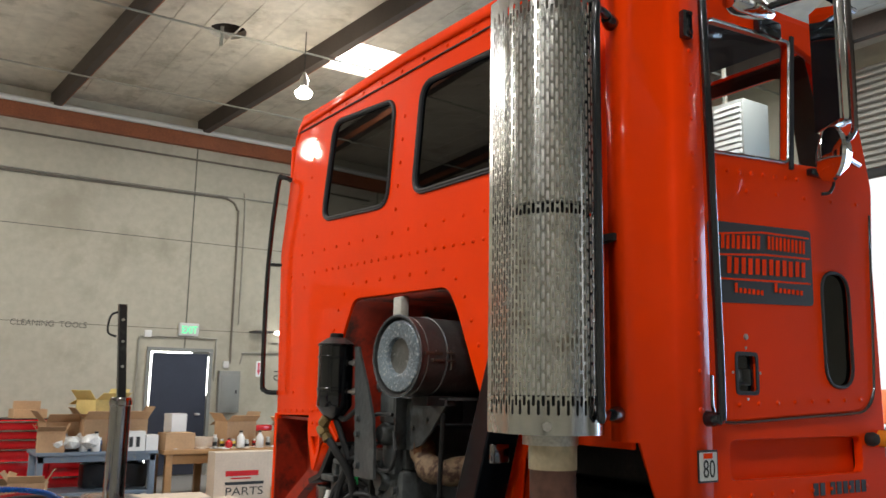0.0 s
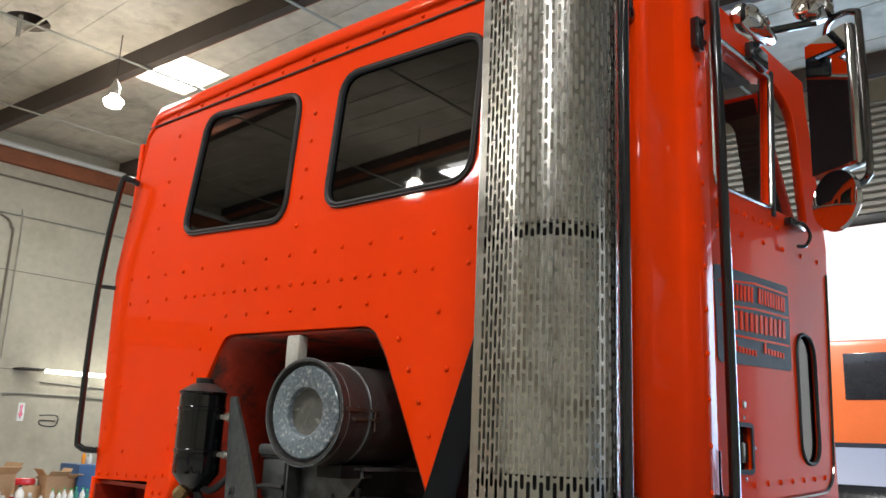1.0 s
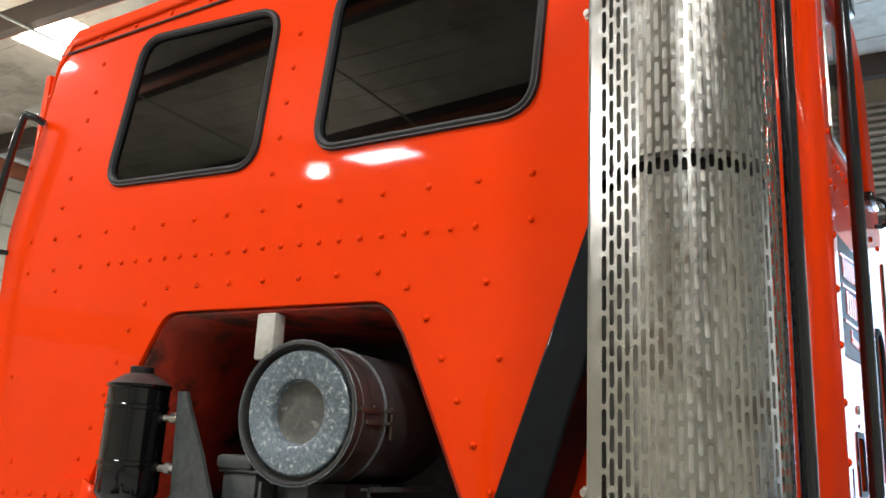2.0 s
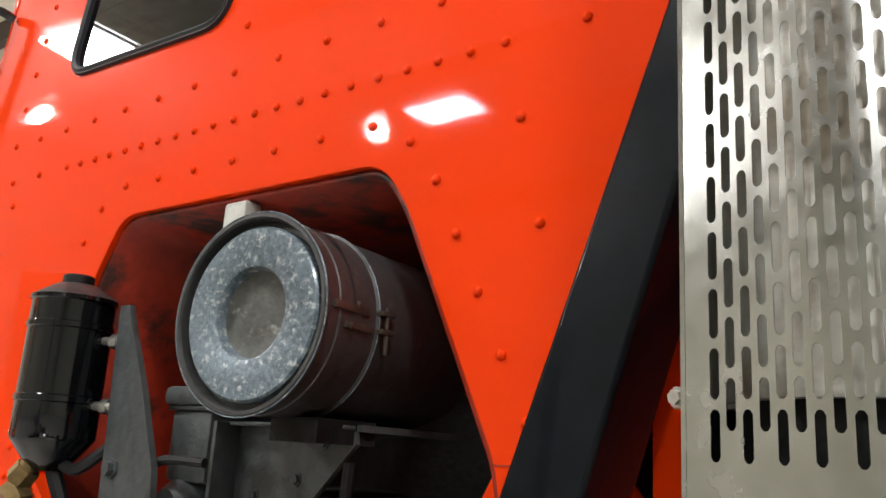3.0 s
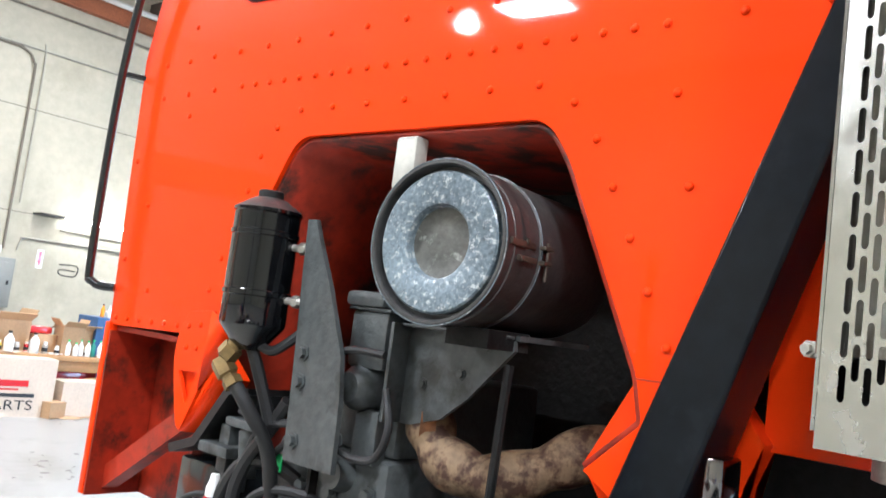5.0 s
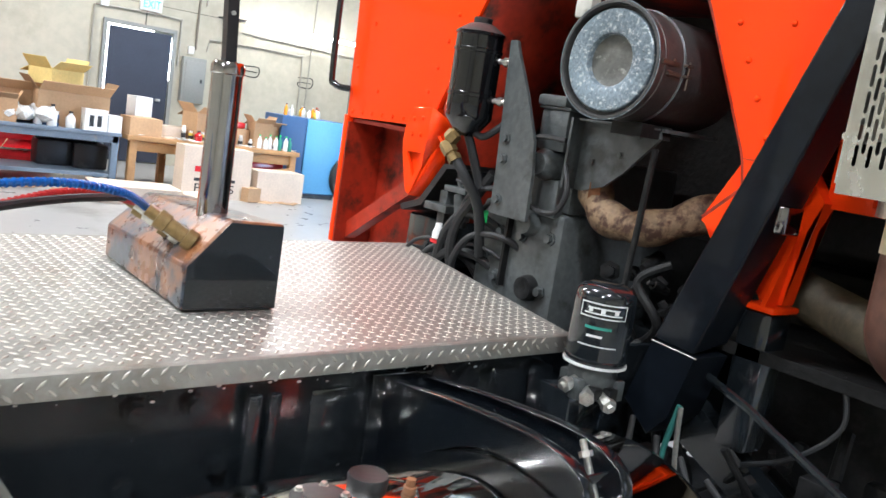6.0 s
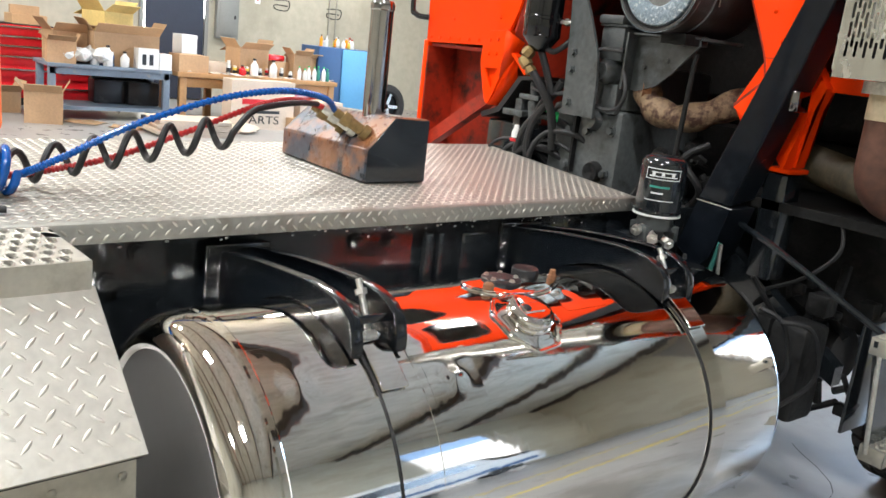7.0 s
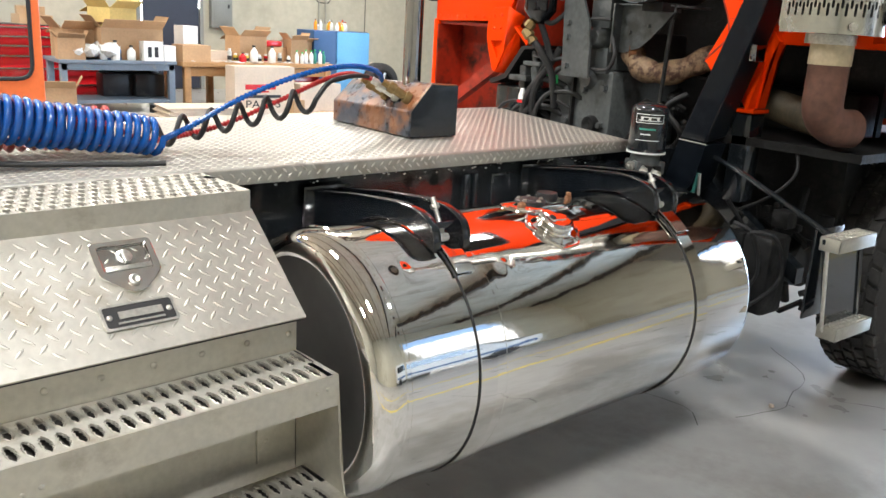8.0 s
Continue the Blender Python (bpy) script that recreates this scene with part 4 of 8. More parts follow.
part("front_lining", me, M_CABIN, truck)
part("windscreen", glass_pane(rounded([(-1.02, 2.06), (1.06, 2.06), (0.98, 2.83), (-0.98, 2.83)], 0.08), PLANE_Y, (0, 1.25, 0)), M_GLASSCLEAR, truck).visible_shadow = False
bm = bm_new()
box(bm, (-1.13, 0.035, 1.98), (1.19, 1.22, 2.0))
box(bm, (-1.05, 0.10, 2.915), (1.06, 1.18, 2.925))
part("cabin_lining", bm, M_CABIN, truck, "dark cabin floor and head lining")
# rails
def rail(name, pts, r, label):
    return part(name, tube(bm_new(), smooth_path(pts, 6), r, 12), M_BLACK, truck, label)


rl = rail("grab_rail", [(1.225, -0.01, 2.64), (1.235, -0.055, 2.64), (1.25, -0.08, 2.60), (1.25, -0.08, 2.05), (1.25, -0.08, 1.53), (1.24, -0.065, 1.485), (1.215, -0.02, 1.485)], 0.013, "glossy black vertical grab rail")
for z in (2.64, 1.485):
    bm = lathe(bm_new(), (1.19, 0.04, z), (1.23, -0.03, z), [(0, 0.024), (0.03, 0.022), (0.05, 0.016)], 14)
    part("rail_foot", bm, M_BLACK, rl)
rl = rail("grab_rail", [(1.255, 0.33, 3.0), (1.285, 0.33, 2.96), (1.295, 0.33, 2.7), (1.295, 0.345, 2.1), (1.29, 0.36, 1.53), (1.28, 0.36, 1.48), (1.255, 0.345, 1.475)], 0.014, "long black door grab rail")
bm = lathe(bm_new(), (1.25, 0.345, 1.475), (1.30, 0.345, 1.475), [(0, 0.024), (0.03, 0.021), (0.045, 0.014)], 14)
part("rail_foot", bm, M_BLACK, rl)
bm = box(bm_new(), (1.25, 0.27, 2.63), (1.275, 0.31, 2.72), 0.006)
hexbolt(bm, (1.275, 0.29, 2.705), (1, 0, 0), 0.008, 0.01)
hexbolt(bm, (1.275, 0.29, 2.645), (1, 0, 0), 0.008, 0.01)
part("door_hinge", bm, M_BLACK, truck)
rl = rail("rear_grab_rail", [(-1.08, -0.005, 2.60), (-1.09, -0.05, 2.61), (-1.115, -0.065, 2.57), (-1.195, -0.065, 2.15), (-1.195, -0.065, 1.60), (-1.18, -0.055, 1.52), (-1.14, -0.005, 1.51)], 0.013, "black grab rail at the rear cab edge")
part("clip", cyl(bm_new(), (-1.17, 0.0, 2.165), (-1.195, -0.065, 2.165), 0.009, 8), M_BLACK, rl)

# mirror group on the front of the door
MM = Matrix.Translation((1.462, 0.702, 0)) @ Matrix.Rotation(radians(-31), 4, "Z")
bm = box(bm_new(), (-0.088, 0.0, 2.365), (0.088, 0.045, 2.79), 0.018)
bm.transform(MM)
mi = part("door_mirror", bm, M_STEEL, truck, "tall chrome-backed door mirror")
bm = box(bm_new(), (-0.078, -0.004, 2.376), (0.078, 0.002, 2.780))
bm.transform(MM)
part("mirror_glass", bm, M_MIRROR, mi)
bm = tube(bm_new(), smooth_path([(-0.20, 0.22, 2.86), (-0.10, 0.10, 2.85), (0.0, 0.03, 2.84), (0.085, 0.03, 2.82), (0.098, 0.03, 2.76), (0.098, 0.03, 2.40), (0.085, 0.03, 2.33), (0.0, 0.04, 2.315), (-0.12, 0.12, 2.31), (-0.20, 0.2, 2.31)], 5), 0.010, 8)
bm.transform(MM)
part("mirror_arm", bm, M_DARKCHROME, mi, "bent chrome mirror arm")
bm = lathe(bm_new(), (0.0, -0.02, 2.285), (0.0, 0.1, 2.285), [(0, 0.0), (0.006, 0.055), (0.014, 0.084), (0.026, 0.087), (0.06, 0.055), (0.07, 0)], 28)
bm.transform(MM)
part("round_mirror", bm, M_MIRROR, mi, "round convex mirror below the tall one")
bm = lathe(bm_new(), (1.325, 0.42, 2.775), (1.345, 0.66, 2.765), [(0, 0.0), (0.004, 0.030), (0.03, 0.042), (0.10, 0.040), (0.19, 0.02), (0.22, 0)], 18)
part("air_horn", bm, M_CHROME, truck, "chrome horn beside the roof edge")
bm = lathe(bm_new(), (1.43, 0.62, 2.87), (1.47, 0.80, 2.87), [(0, 0.0), (0.01, 0.04), (0.03, 0.05), (0.09, 0.045), (0.14, 0.02), (0.15, 0)], 18)
part("chrome_lamp", bm, M_CHROME, truck, "chrome bullet lamp over the mirror")
bm = bm_new()
tube(bm, [(1.25, 0.70, 2.80), (1.34, 0.62, 2.80), (1.44, 0.70, 2.83)], 0.012, 8)
box(bm, (1.25, 0.64, 2.74), (1.28, 0.76, 2.80), 0.008)
part("mirror_bracket", bm, M_BLACK, truck)
bm = tube(bm_new(), smooth_path([(1.26, 0.93, 2.30), (1.29, 0.95, 2.30), (1.30, 0.98, 2.27), (1.29, 0.97, 2.235), (1.27, 0.95, 2.23)], 5), 0.006, 6)
box(bm, (1.25, 0.90, 2.29), (1.275, 1.02, 2.315), 0.004)
part("mirror_wire", bm, M_BLACK, truck)

# ---- exhaust stack ----
SX, SYC = 1.088, -0.108
stack = part("muffler", cyl(bm_new(), (SX, SYC, 1.535), (SX, SYC, 2.03), 0.127, 40), M_MUFFLER, truck, "silver muffler behind a slotted steel shield")
part("upper_muffler", cyl(bm_new(), (SX, SYC, 2.065), (SX, SYC, 2.66), 0.127, 40), M_MUFFLER, stack)
part("inner_collar", cyl(bm_new(), (SX, SYC, 2.028), (SX, SYC, 2.067), 0.105, 32), M_ENGDARK, stack)
part("inner_collar", cyl(bm_new(), (SX, SYC, 1.45), (SX, SYC, 1.54), 0.115, 32), M_ENGDARK, stack)
part("muffler_neck", cyl(bm_new(), (SX, SYC, 1.40), (SX, SYC, 2.9), 0.06, 24), M_PIPEBROWN, stack)


def shield_plan():
    """The sheet's line in plan: a flat flank, then a round front."""
    pts = [Vector((0.976, -0.250)), Vector((1.062, -0.262))]
    for k in range(1, 49):
        a = radians(-101 + 158 * k / 48)
        pts.append(Vector((1.090 + 0.147 * math.cos(a), -0.117 + 0.147 * math.sin(a))))
    return pts


def along(pts, s):
    for p, q in zip(pts, pts[1:]):
        d = (q - p).length
        if s <= d:
            return p + (q - p) * (s / d)
        s -= d
    return pts[-1]


def slotted_shield(z0, z1):
    """Rolled sheet with staggered rows of upright slots, cut through."""
    bm = bm_new()
    plan = shield_plan()
    total = sum((q - p).length for p, q in zip(plan, plan[1:]))
    edge, pw, wslot, pitch, slot = 0.018, 0.0132, 0.60, 0.047, 0.0395
    cols = int((total - 2 * edge) / pw)
    margin = 0.052

    def P(s, z):
        q = along(plan, s)
        return bm.verts.new((q.x, q.y, z))

    def quad(sa, sb, za0, za1, zb0, zb1):
        bm.faces.new((P(sa, za0), P(sb, zb0), P(sb, zb1), P(sa, za1))).smooth = True

    quad(0, edge, z0, z1, z0, z1)
    for c in range(cols):
        s0 = edge + c * pw
        m0, m1 = s0 + pw * (1 - wslot) / 2, s0 + pw * (1 + wslot) / 2
        quad(s0, m0, z0, z1, z0, z1)
        quad(m1, s0 + pw, z0, z1, z0, z1)
        starts = []
        z = z0 + margin + (pitch / 2 if c % 2 else 0)
        while z + slot < z1 - 0.025:
            starts.append(z)
            z += pitch
        for j in range(4):
            ta, tb_ = j / 4, (j + 1) / 4
            aa, ab = m0 + (m1 - m0) * ta, m0 + (m1 - m0) * tb_
            ca, cb = [0.0038 * (1 - math.sqrt(max(0, 1 - (2 * t - 1) ** 2))) for t in (ta, tb_)]
            lo_a = lo_b = z0
            for s in starts:
                quad(aa, ab, lo_a, s + ca, lo_b, s + cb)
                lo_a, lo_b = s + slot - ca, s + slot - cb
            quad(aa, ab, lo_a, z1, lo_b, z1)
    quad(edge + cols * pw, total, z0, z1, z0, z1)
    bmesh.ops.remove_doubles(bm, verts=bm.verts, dist=0.00005)
    return bm


part("shield_side", box(bm_new(), (0.970, -0.246, 1.45), (0.974, -0.03, 2.69)), M_STEEL, stack)
sh = part("heat_shield", slotted_shield(1.432, 2.70), M_STEEL, stack, "slotted stainless heat shield")
sh.modifiers.new("thickness", "SOLIDIFY").thickness = 0.0016
sh.modifiers.new("edges", "EDGE_SPLIT").split_angle = radians(30)
for p, q in (((0.976, -0.250), (0.972, -0.190)), ((1.170, 0.007), (1.150, -0.01))):
    bm = prism(bm_new(), [(p[0], p[1], 1.432), (q[0], q[1], 1.432), (q[0], q[1], 2.70), (p[0], p[1], 2.70)], (0.0016, 0.0004, 0))
    part("shield_flange", bm, M_STEEL, stack)
for z in (1.54, 2.38):
    bm = bm_new()
    box(bm, (0.928, -0.165, z - 0.010), (0.985, -0.155, z + 0.010), 0.002)
    hexbolt(bm, (0.935, -0.165, z), (-0.3, -1, 0), 0.007, 0.009)
    part("clamp_bolt", bm, M_BOLT, stack)
part("hook_strip", box(bm_new(), (0.958, -0.205, 1.462), (0.964, -0.195, 1.535)), M_BOLT, stack)
part("strap_end", box(bm_new(), (0.957, -0.213, 1.533), (0.978, -0.196, 1.562), 0.003), M_PIPEBROWN, stack)
bm = bm_new()
hexbolt(bm, (SX + 0.114, SYC - 0.117, 1.455), (0.7, -0.7, 0), 0.009, 0.012)
part("shield_bolt", bm, M_BOLT, stack)
part("pipe_sleeve", cyl(bm_new(), (SX, SYC, 1.335), (SX, SYC, 1.43), 0.067, 28), M_PIPEBEIGE, stack, "beige coated pipe sleeve")
part("pipe_clamp", cyl(bm_new(), (SX - 0.01, SYC, 1.40), (SX - 0.01, SYC, 1.432), 0.078, 28), M_BOLT, stack)
pts = [(SX, SYC, 1.345), (SX, SYC, 1.21)] + [(SX + 0.105 * (1 - math.cos(a)) * 0.30, SYC + 0.105 * (1 - math.cos(a)) * 0.95, 1.215 - 0.085 * math.sin(a)) for a in [k * math.pi / 16 for k in range(9)]] + [(SX + 0.042, SYC + 0.135, 1.130)]
part("exhaust_elbow", tube(bm_new(), pts, 0.064, 24), M_PIPEBROWN, stack, "heat-browned exhaust elbow")
a, b = Vector((SX - 0.03, SYC + 0.14, 1.135)), Vector((0.64, 0.32, 1.160))
prof, L = [], (b - a).length
for k in range(int(L / 0.006)):
    prof.append((k * 0.006, 0.052 + (0.008 if k % 2 else 0)))
part("flex_pipe", lathe(bm_new(), a, b, prof, 20), M_FLEX, stack, "ribbed flexible exhaust pipe")

# diagonal black arm in front of the rear wall
bm = bm_new()
prism(bm, [(0.558, -0.120, 1.022), (0.680, -0.130, 1.018), (1.01, -0.098, 2.09), (0.935, -0.098, 2.09)], (0.0, 0.13, 0.02))
arm = soften(part("support_arm", bm, M_ARM, truck, "glossy black diagonal steel arm"), 0.006)
bm = prism(bm_new(), [(0.567, -0.131, 1.02), (0.695, -0.143, 1.016), (0.655, -0.143, 0.86), (0.60, -0.131, 0.80), (0.52, -0.131, 0.86)], (0, 0.13, 0))
part("arm_foot", bm, M_ARM, arm)
part("clip", box(bm_new(), (0.795, -0.112, 1.325), (0.822, -0.05, 1.385), 0.005), M_DARKCHROME, arm, "bent steel clip on the arm")
bm = tube(bm_new(), [(0.565, -0.132, 1.02), (0.70, -0.144, 1.016)], 0.0017, 6)
part("weld_seam", bm, M_BOLT, arm)
# orange mounting casting behind the arm
bm = prism(bm_new(), [(0.600, 0.04, 1.47), (0.515, 0.04, 1.315), (0.560, 0.04, 1.255), (0.620, 0.04, 1.275), (0.712, 0.04, 1.155), (0.768, 0.04, 1.155), (0.774, 0.04, 1.20), (0.79, 0.04, 1.335), (0.815, 0.04, 1.40), (0.76, 0.04, 1.47)], (0, 0.05, 0))
oc = soften(part("mount_casting", bm, M_ORANGE, truck, "orange cast cab mount"), 0.005)
part("mount_rib", prism(bm_new(), [(0.745, 0.04, 1.15), (0.745, -0.01, 1.15), (0.765, 0.04, 1.34)], (0.012, 0, 0)), M_ORANGE, oc)
part("mount_flange", box(bm_new(), (0.698, -0.01, 1.137), (0.782, 0.10, 1.152), 0.004), M_ORANGE, oc)
part("mount_post", box(bm_new(), (0.695, 0.0, 0.80), (0.775, 0.09, 1.136), 0.01), M_BLACK, truck)
part("lower_beam", box(bm_new(), (0.45, 0.28, 1.28), (1.2, 0.32, 1.45)), M_ENGDARK, truck)

# ---- engine bay ----
def bolt_on(parent, spots, d, r=0.012, h=0.012, m=None):
    for p in spots:
        bm = bm_new()
        hexbolt(bm, p, d, r, h)
        part("bolt", bm, m or M_ENGINE, parent)


AX, AZ = 0.287, 1.66
bm = lathe(bm_new(), (AX, -0.15, AZ), (AX, 0.5, AZ), [(0.004, 0.141), (0.0, 0.143), (0.0, 0.148), (0.005, 0.1515), (0.011, 0.149), (0.014, 0.145), (0.036, 0.145), (0.038, 0.147), (0.042, 0.147), (0.044, 0.145), (0.120, 0.146), (0.122, 0.149), (0.127, 0.149), (0.129, 0.146), (0.40, 0.146), (0.44, 0.135), (0.46, 0.09), (0.46, 0)], 56, cap=False)
ac = part("air_cleaner", bm, M_AIRCLEAN, truck, "worn charcoal air cleaner drum with a scuffed lid")
bm = lathe(bm_new(), (AX, -0.15, AZ), (AX, 0.0, AZ), [(0.024, 0.1305), (0.010, 0.1300), (0.0065, 0.1265), (0.0065, 0.073), (0.008, 0.0695), (0.014, 0.0665), (0.026, 0.0650)], 56, cap=False)
part("lid", bm, M_LIDWORN, ac, "scuffed blue-grey dished lid")
bm = lathe(bm_new(), (AX, -0.15, AZ), (AX, 0.0, AZ), [(0.024, 0.0655), (0.027, 0.060), (0.027, 0.030), (0.025, 0.0)], 40, cap=False)
part("lid_centre", bm, M_LIDCENTRE, ac, "sunken olive-grey centre of the lid")
bm = lathe(bm_new(), (AX, -0.15, AZ), (AX, 0.0, AZ), [(0.004, 0.1415), (0.024, 0.140), (0.024, 0.130)], 56, cap=False)
part("rim_groove", bm, M_AIRCLEAN, ac)
bm = bm_new()
for k in range(48):
    a0, a1 = 2 * math.pi * k / 48, 2 * math.pi * (k + 1) / 48
    q = [(AX + r * math.cos(a), y, AZ + r * math.sin(a)) for a, r, y in ((a0, 0.1478, -0.082), (a1, 0.1478, -0.082), (a1, 0.1478, -0.066), (a0, 0.1478, -0.066))]
    bm.faces.new([bm.verts.new(p) for p in q]).smooth = True
band = part("clamp_band", bm, M_AIRCLEAN, ac)
part("clamp_block", box(bm_new(), (0.425, -0.128, 1.664), (0.4375, -0.048, 1.676), 0.002), M_CLAMP, band, "grimy bronze clamp strip")
part("clamp_strip", box(bm_new(), (0.425, -0.100, 1.640), (0.4375, -0.040, 1.650), 0.002), M_CLAMP, band)
for y_, z_ in ((-0.078, 1.676), (-0.092, 1.644)):
    part("clamp_rivet", dome(bm_new(), (0.437, y_, z_), (1, 0, 0), 0.006, 0.004, 10), M_CLAMP, band)
for z_ in (1.672, 1.645):
    part("clamp_lug", box(bm_new(), (0.428, -0.030, z_ - 0.004), (0.446, 0.002, z_ + 0.004), 0.0025), M_CLAMP, band)
part("clamp_screw", cyl(bm_new(), (0.441, -0.014, 1.612), (0.441, -0.014, 1.682), 0.0036, 8), M_CLAMP, band)
# thin pale rings draw the highlight on the drum's edges
for y_, r_ in ((-0.1475, 0.1508), (-0.0255, 0.1490)):
    ring = [(AX + r_ * math.cos(math.pi * k / 36), y_, AZ + r_ * math.sin(math.pi * k / 36)) for k in range(73)]
    part("worn_edge", tube(bm_new(), ring, 0.0012, 6), M_LIDWORN, ac, "pale ring painted in as the rim's highlight")
turn_ac = Matrix.Translation((AX, -0.15, AZ)) @ Matrix.Rotation(radians(5.5), 4, "Z") @ Matrix.Scale(0.98, 4) @ Matrix.Translation((-AX, 0.15, -AZ))
for ob in [ac] + list(ac.children_recursive):
    ob.data.transform(turn_ac)
part("drum_foot", box(bm_new(), (0.26, -0.06, 1.485), (0.36, 0.06, 1.52)), M_ENGDARK, ac)
part("white_canister", box(bm_new(), (-0.005, 0.0, 1.79), (0.058, 0.04, 1.905), 0.008), M_RESERVOIR, truck, "dirty white plastic reservoir")

# black canister with bracket
CX, CY = -0.254, -0.120
bm = lathe(bm_new(), (CX, CY, 1.412), (CX, CY, 1.8), [(0, 0.0), (0.0, 0.024), (0.020, 0.046), (0.052, 0.070), (0.058, 0.0725), (0.117, 0.0725), (0.119, 0.0755), (0.129, 0.0755), (0.131, 0.0725), (0.248, 0.0725), (0.250, 0.0755), (0.259, 0.0755), (0.261, 0.0725), (0.298, 0.0725), (0.301, 0.077), (0.308, 0.076)], 40, cap=False)
cn = part("oil_canister", bm, M_CANISTER, truck, "glossy black ribbed metal canister")
bm = lathe(bm_new(), (CX, CY, 1.412), (CX, CY, 1.8), [(0.306, 0.076), (0.312, 0.070), (0.334, 0.036), (0.336, 0.026)], 40, cap=False)
part("cone_lid", bm, M_AIRCLEAN, cn, "dull grey cone on top of the canister")
bm = lathe(bm_new(), (CX, CY, 1.744), (CX, CY, 1.8), [(0, 0.027), (0.004, 0.028), (0.018, 0.028), (0.021, 0.024), (0.021, 0)], 18)
part("cap", bm, M_BLACKDULL, cn)
bm = bm_new()
cyl(bm, (CX - 0.012, CY - 0.018, 1.432), (CX - 0.024, CY - 0.03, 1.402), 0.018, 14)
lathe(bm, (CX - 0.018, CY - 0.024, 1.416), (CX - 0.046, CY - 0.040, 1.372), [(0, 0.024), (0.028, 0.025), (0.032, 0.020)], 6)
lathe(bm, (CX - 0.044, CY - 0.038, 1.385), (CX + 0.002, CY - 0.02, 1.330), [(0, 0.022), (0.012, 0.0245), (0.040, 0.0245), (0.043, 0.018), (0.050, 0.018), (0.052, 0.022), (0.070, 0.022)], 6)
part("brass_elbow", bm, M_BRASS, cn, "dull brass elbow fitting")
bm = tube(bm_new(), smooth_path([(CX + 0.0, CY - 0.018, 1.335), (CX + 0.03, CY + 0.0, 1.29), (CX + 0.055, CY + 0.05, 1.20), (CX + 0.05, CY + 0.09, 1.05)], 6), 0.016, 12)
part("drain_hose", bm, M_RUBBER, cn)
bm = tube(bm_new(), smooth_path([(CX + 0.005, CY + 0.005, 1.42), (CX + 0.02, CY + 0.02, 1.37), (CX + 0.05, CY + 0.05, 1.26)], 5), 0.014, 8)
tube(bm, smooth_path([(CX + 0.03, CY + 0.01, 1.425), (CX + 0.07, CY + 0.02, 1.42), (CX + 0.11, CY + 0.06, 1.47)], 5), 0.011, 8)
part("outlet_hose", bm, M_RUBBER, cn)
for z in (1.644, 1.528):
    bm = cyl(bm_new(), (CX + 0.06, CY + 0.03, z), (CX + 0.130, CY + 0.055, z), 0.008, 8)
    lathe(bm, (CX + 0.080, CY + 0.040, z), (CX + 0.11, CY + 0.052, z), [(0, 0.014), (0.014, 0.014)], 6)
    part("bolt", bm, M_BOLT, cn)
bm = prism(bm_new(), [(-0.155, -0.085, 1.708), (-0.128, -0.085, 1.708), (-0.110, -0.085, 1.67), (-0.052, -0.085, 1.565), (0.010, -0.085, 1.43), (0.024, -0.085, 1.34), (0.028, -0.085, 1.20), (-0.128, -0.085, 1.20), (-0.131, -0.085, 1.32), (-0.140, -0.085, 1.47), (-0.150, -0.085, 1.60)], (0, 0.012, 0))
fin = soften(part("canister_bracket", bm, M_ENGINE, truck, "grey upright triangular bracket plate"), 0.003)
bolt_on(fin, [(-0.105, -0.085, 1.425), (-0.105, -0.085, 1.365), (-0.10, -0.085, 1.245)], (0, -1, 0), 0.012, 0.014)

# engine block and its fittings
bm = bm_new()
box(bm, (-0.26, 0.0, 0.62), (0.10, 0.55, 1.235), 0.02)
box(bm, (-0.10, 0.02, 1.235), (0.09, 0.5, 1.40), 0.015)
box(bm, (-0.22, 0.03, 1.20), (-0.09, 0.4, 1.30), 0.012)
eng = part("engine_block", bm, M_ENGINE, truck, "grubby grey engine and gearbox housing")
bm = bm_new()
box(bm, (-0.035, -0.030, 1.41), (0.075, 0.3, 1.53), 0.01)
box(bm, (-0.045, -0.045, 1.535), (0.070, 0.3, 1.568), 0.010)
box(bm, (-0.040, -0.036, 1.528), (0.085, 0.3, 1.535), 0.002)
part("top_housing", bm, M_ENGINE, eng)
bm = bm_new()
lathe(bm, (0.005, -0.05, 1.37), (0.005, 0.1, 1.37), [(0, 0.0), (0, 0.03), (0.02, 0.045), (0.05, 0.05), (0.12, 0.05)], 20)
part("pump", bm, M_ENGINE, eng)
bm = bm_new()
lathe(bm, (-0.03, -0.035, 1.19), (-0.03, 0.1, 1.19), [(0, 0.0), (0, 0.032), (0.03, 0.04), (0.1, 0.04)], 20)
part("pump", bm, M_ENGINE, eng)
part("side_cover", box(bm_new(), (-0.115, -0.022, 0.98), (-0.105, 0.002, 1.2)), M_ENGDARK, eng)
part("side_cover", box(bm_new(), (0.0, -0.018, 1.22), (0.07, 0.02, 1.33), 0.008), M_ENGINE, eng)
bolt_on(eng, [(-0.145, -0.002, 1.14), (-0.055, -0.002, 1.145), (-0.145, -0.002, 1.00), (-0.06, -0.002, 1.25), (0.055, -0.002, 1.0), (-0.21, -0.002, 1.06), (0.06, -0.002, 1.16)], (0, -1, 0), 0.014, 0.018)
bm = lathe(bm_new(), (0.005, -0.03, 1.0), (0.005, 0.1, 1.0), [(0.012, 0.0), (0.0, 0.018), (0.0, 0.034), (0.02, 0.040), (0.05, 0.04)], 24)
part("round_plug", bm, M_ENGDARK, eng)
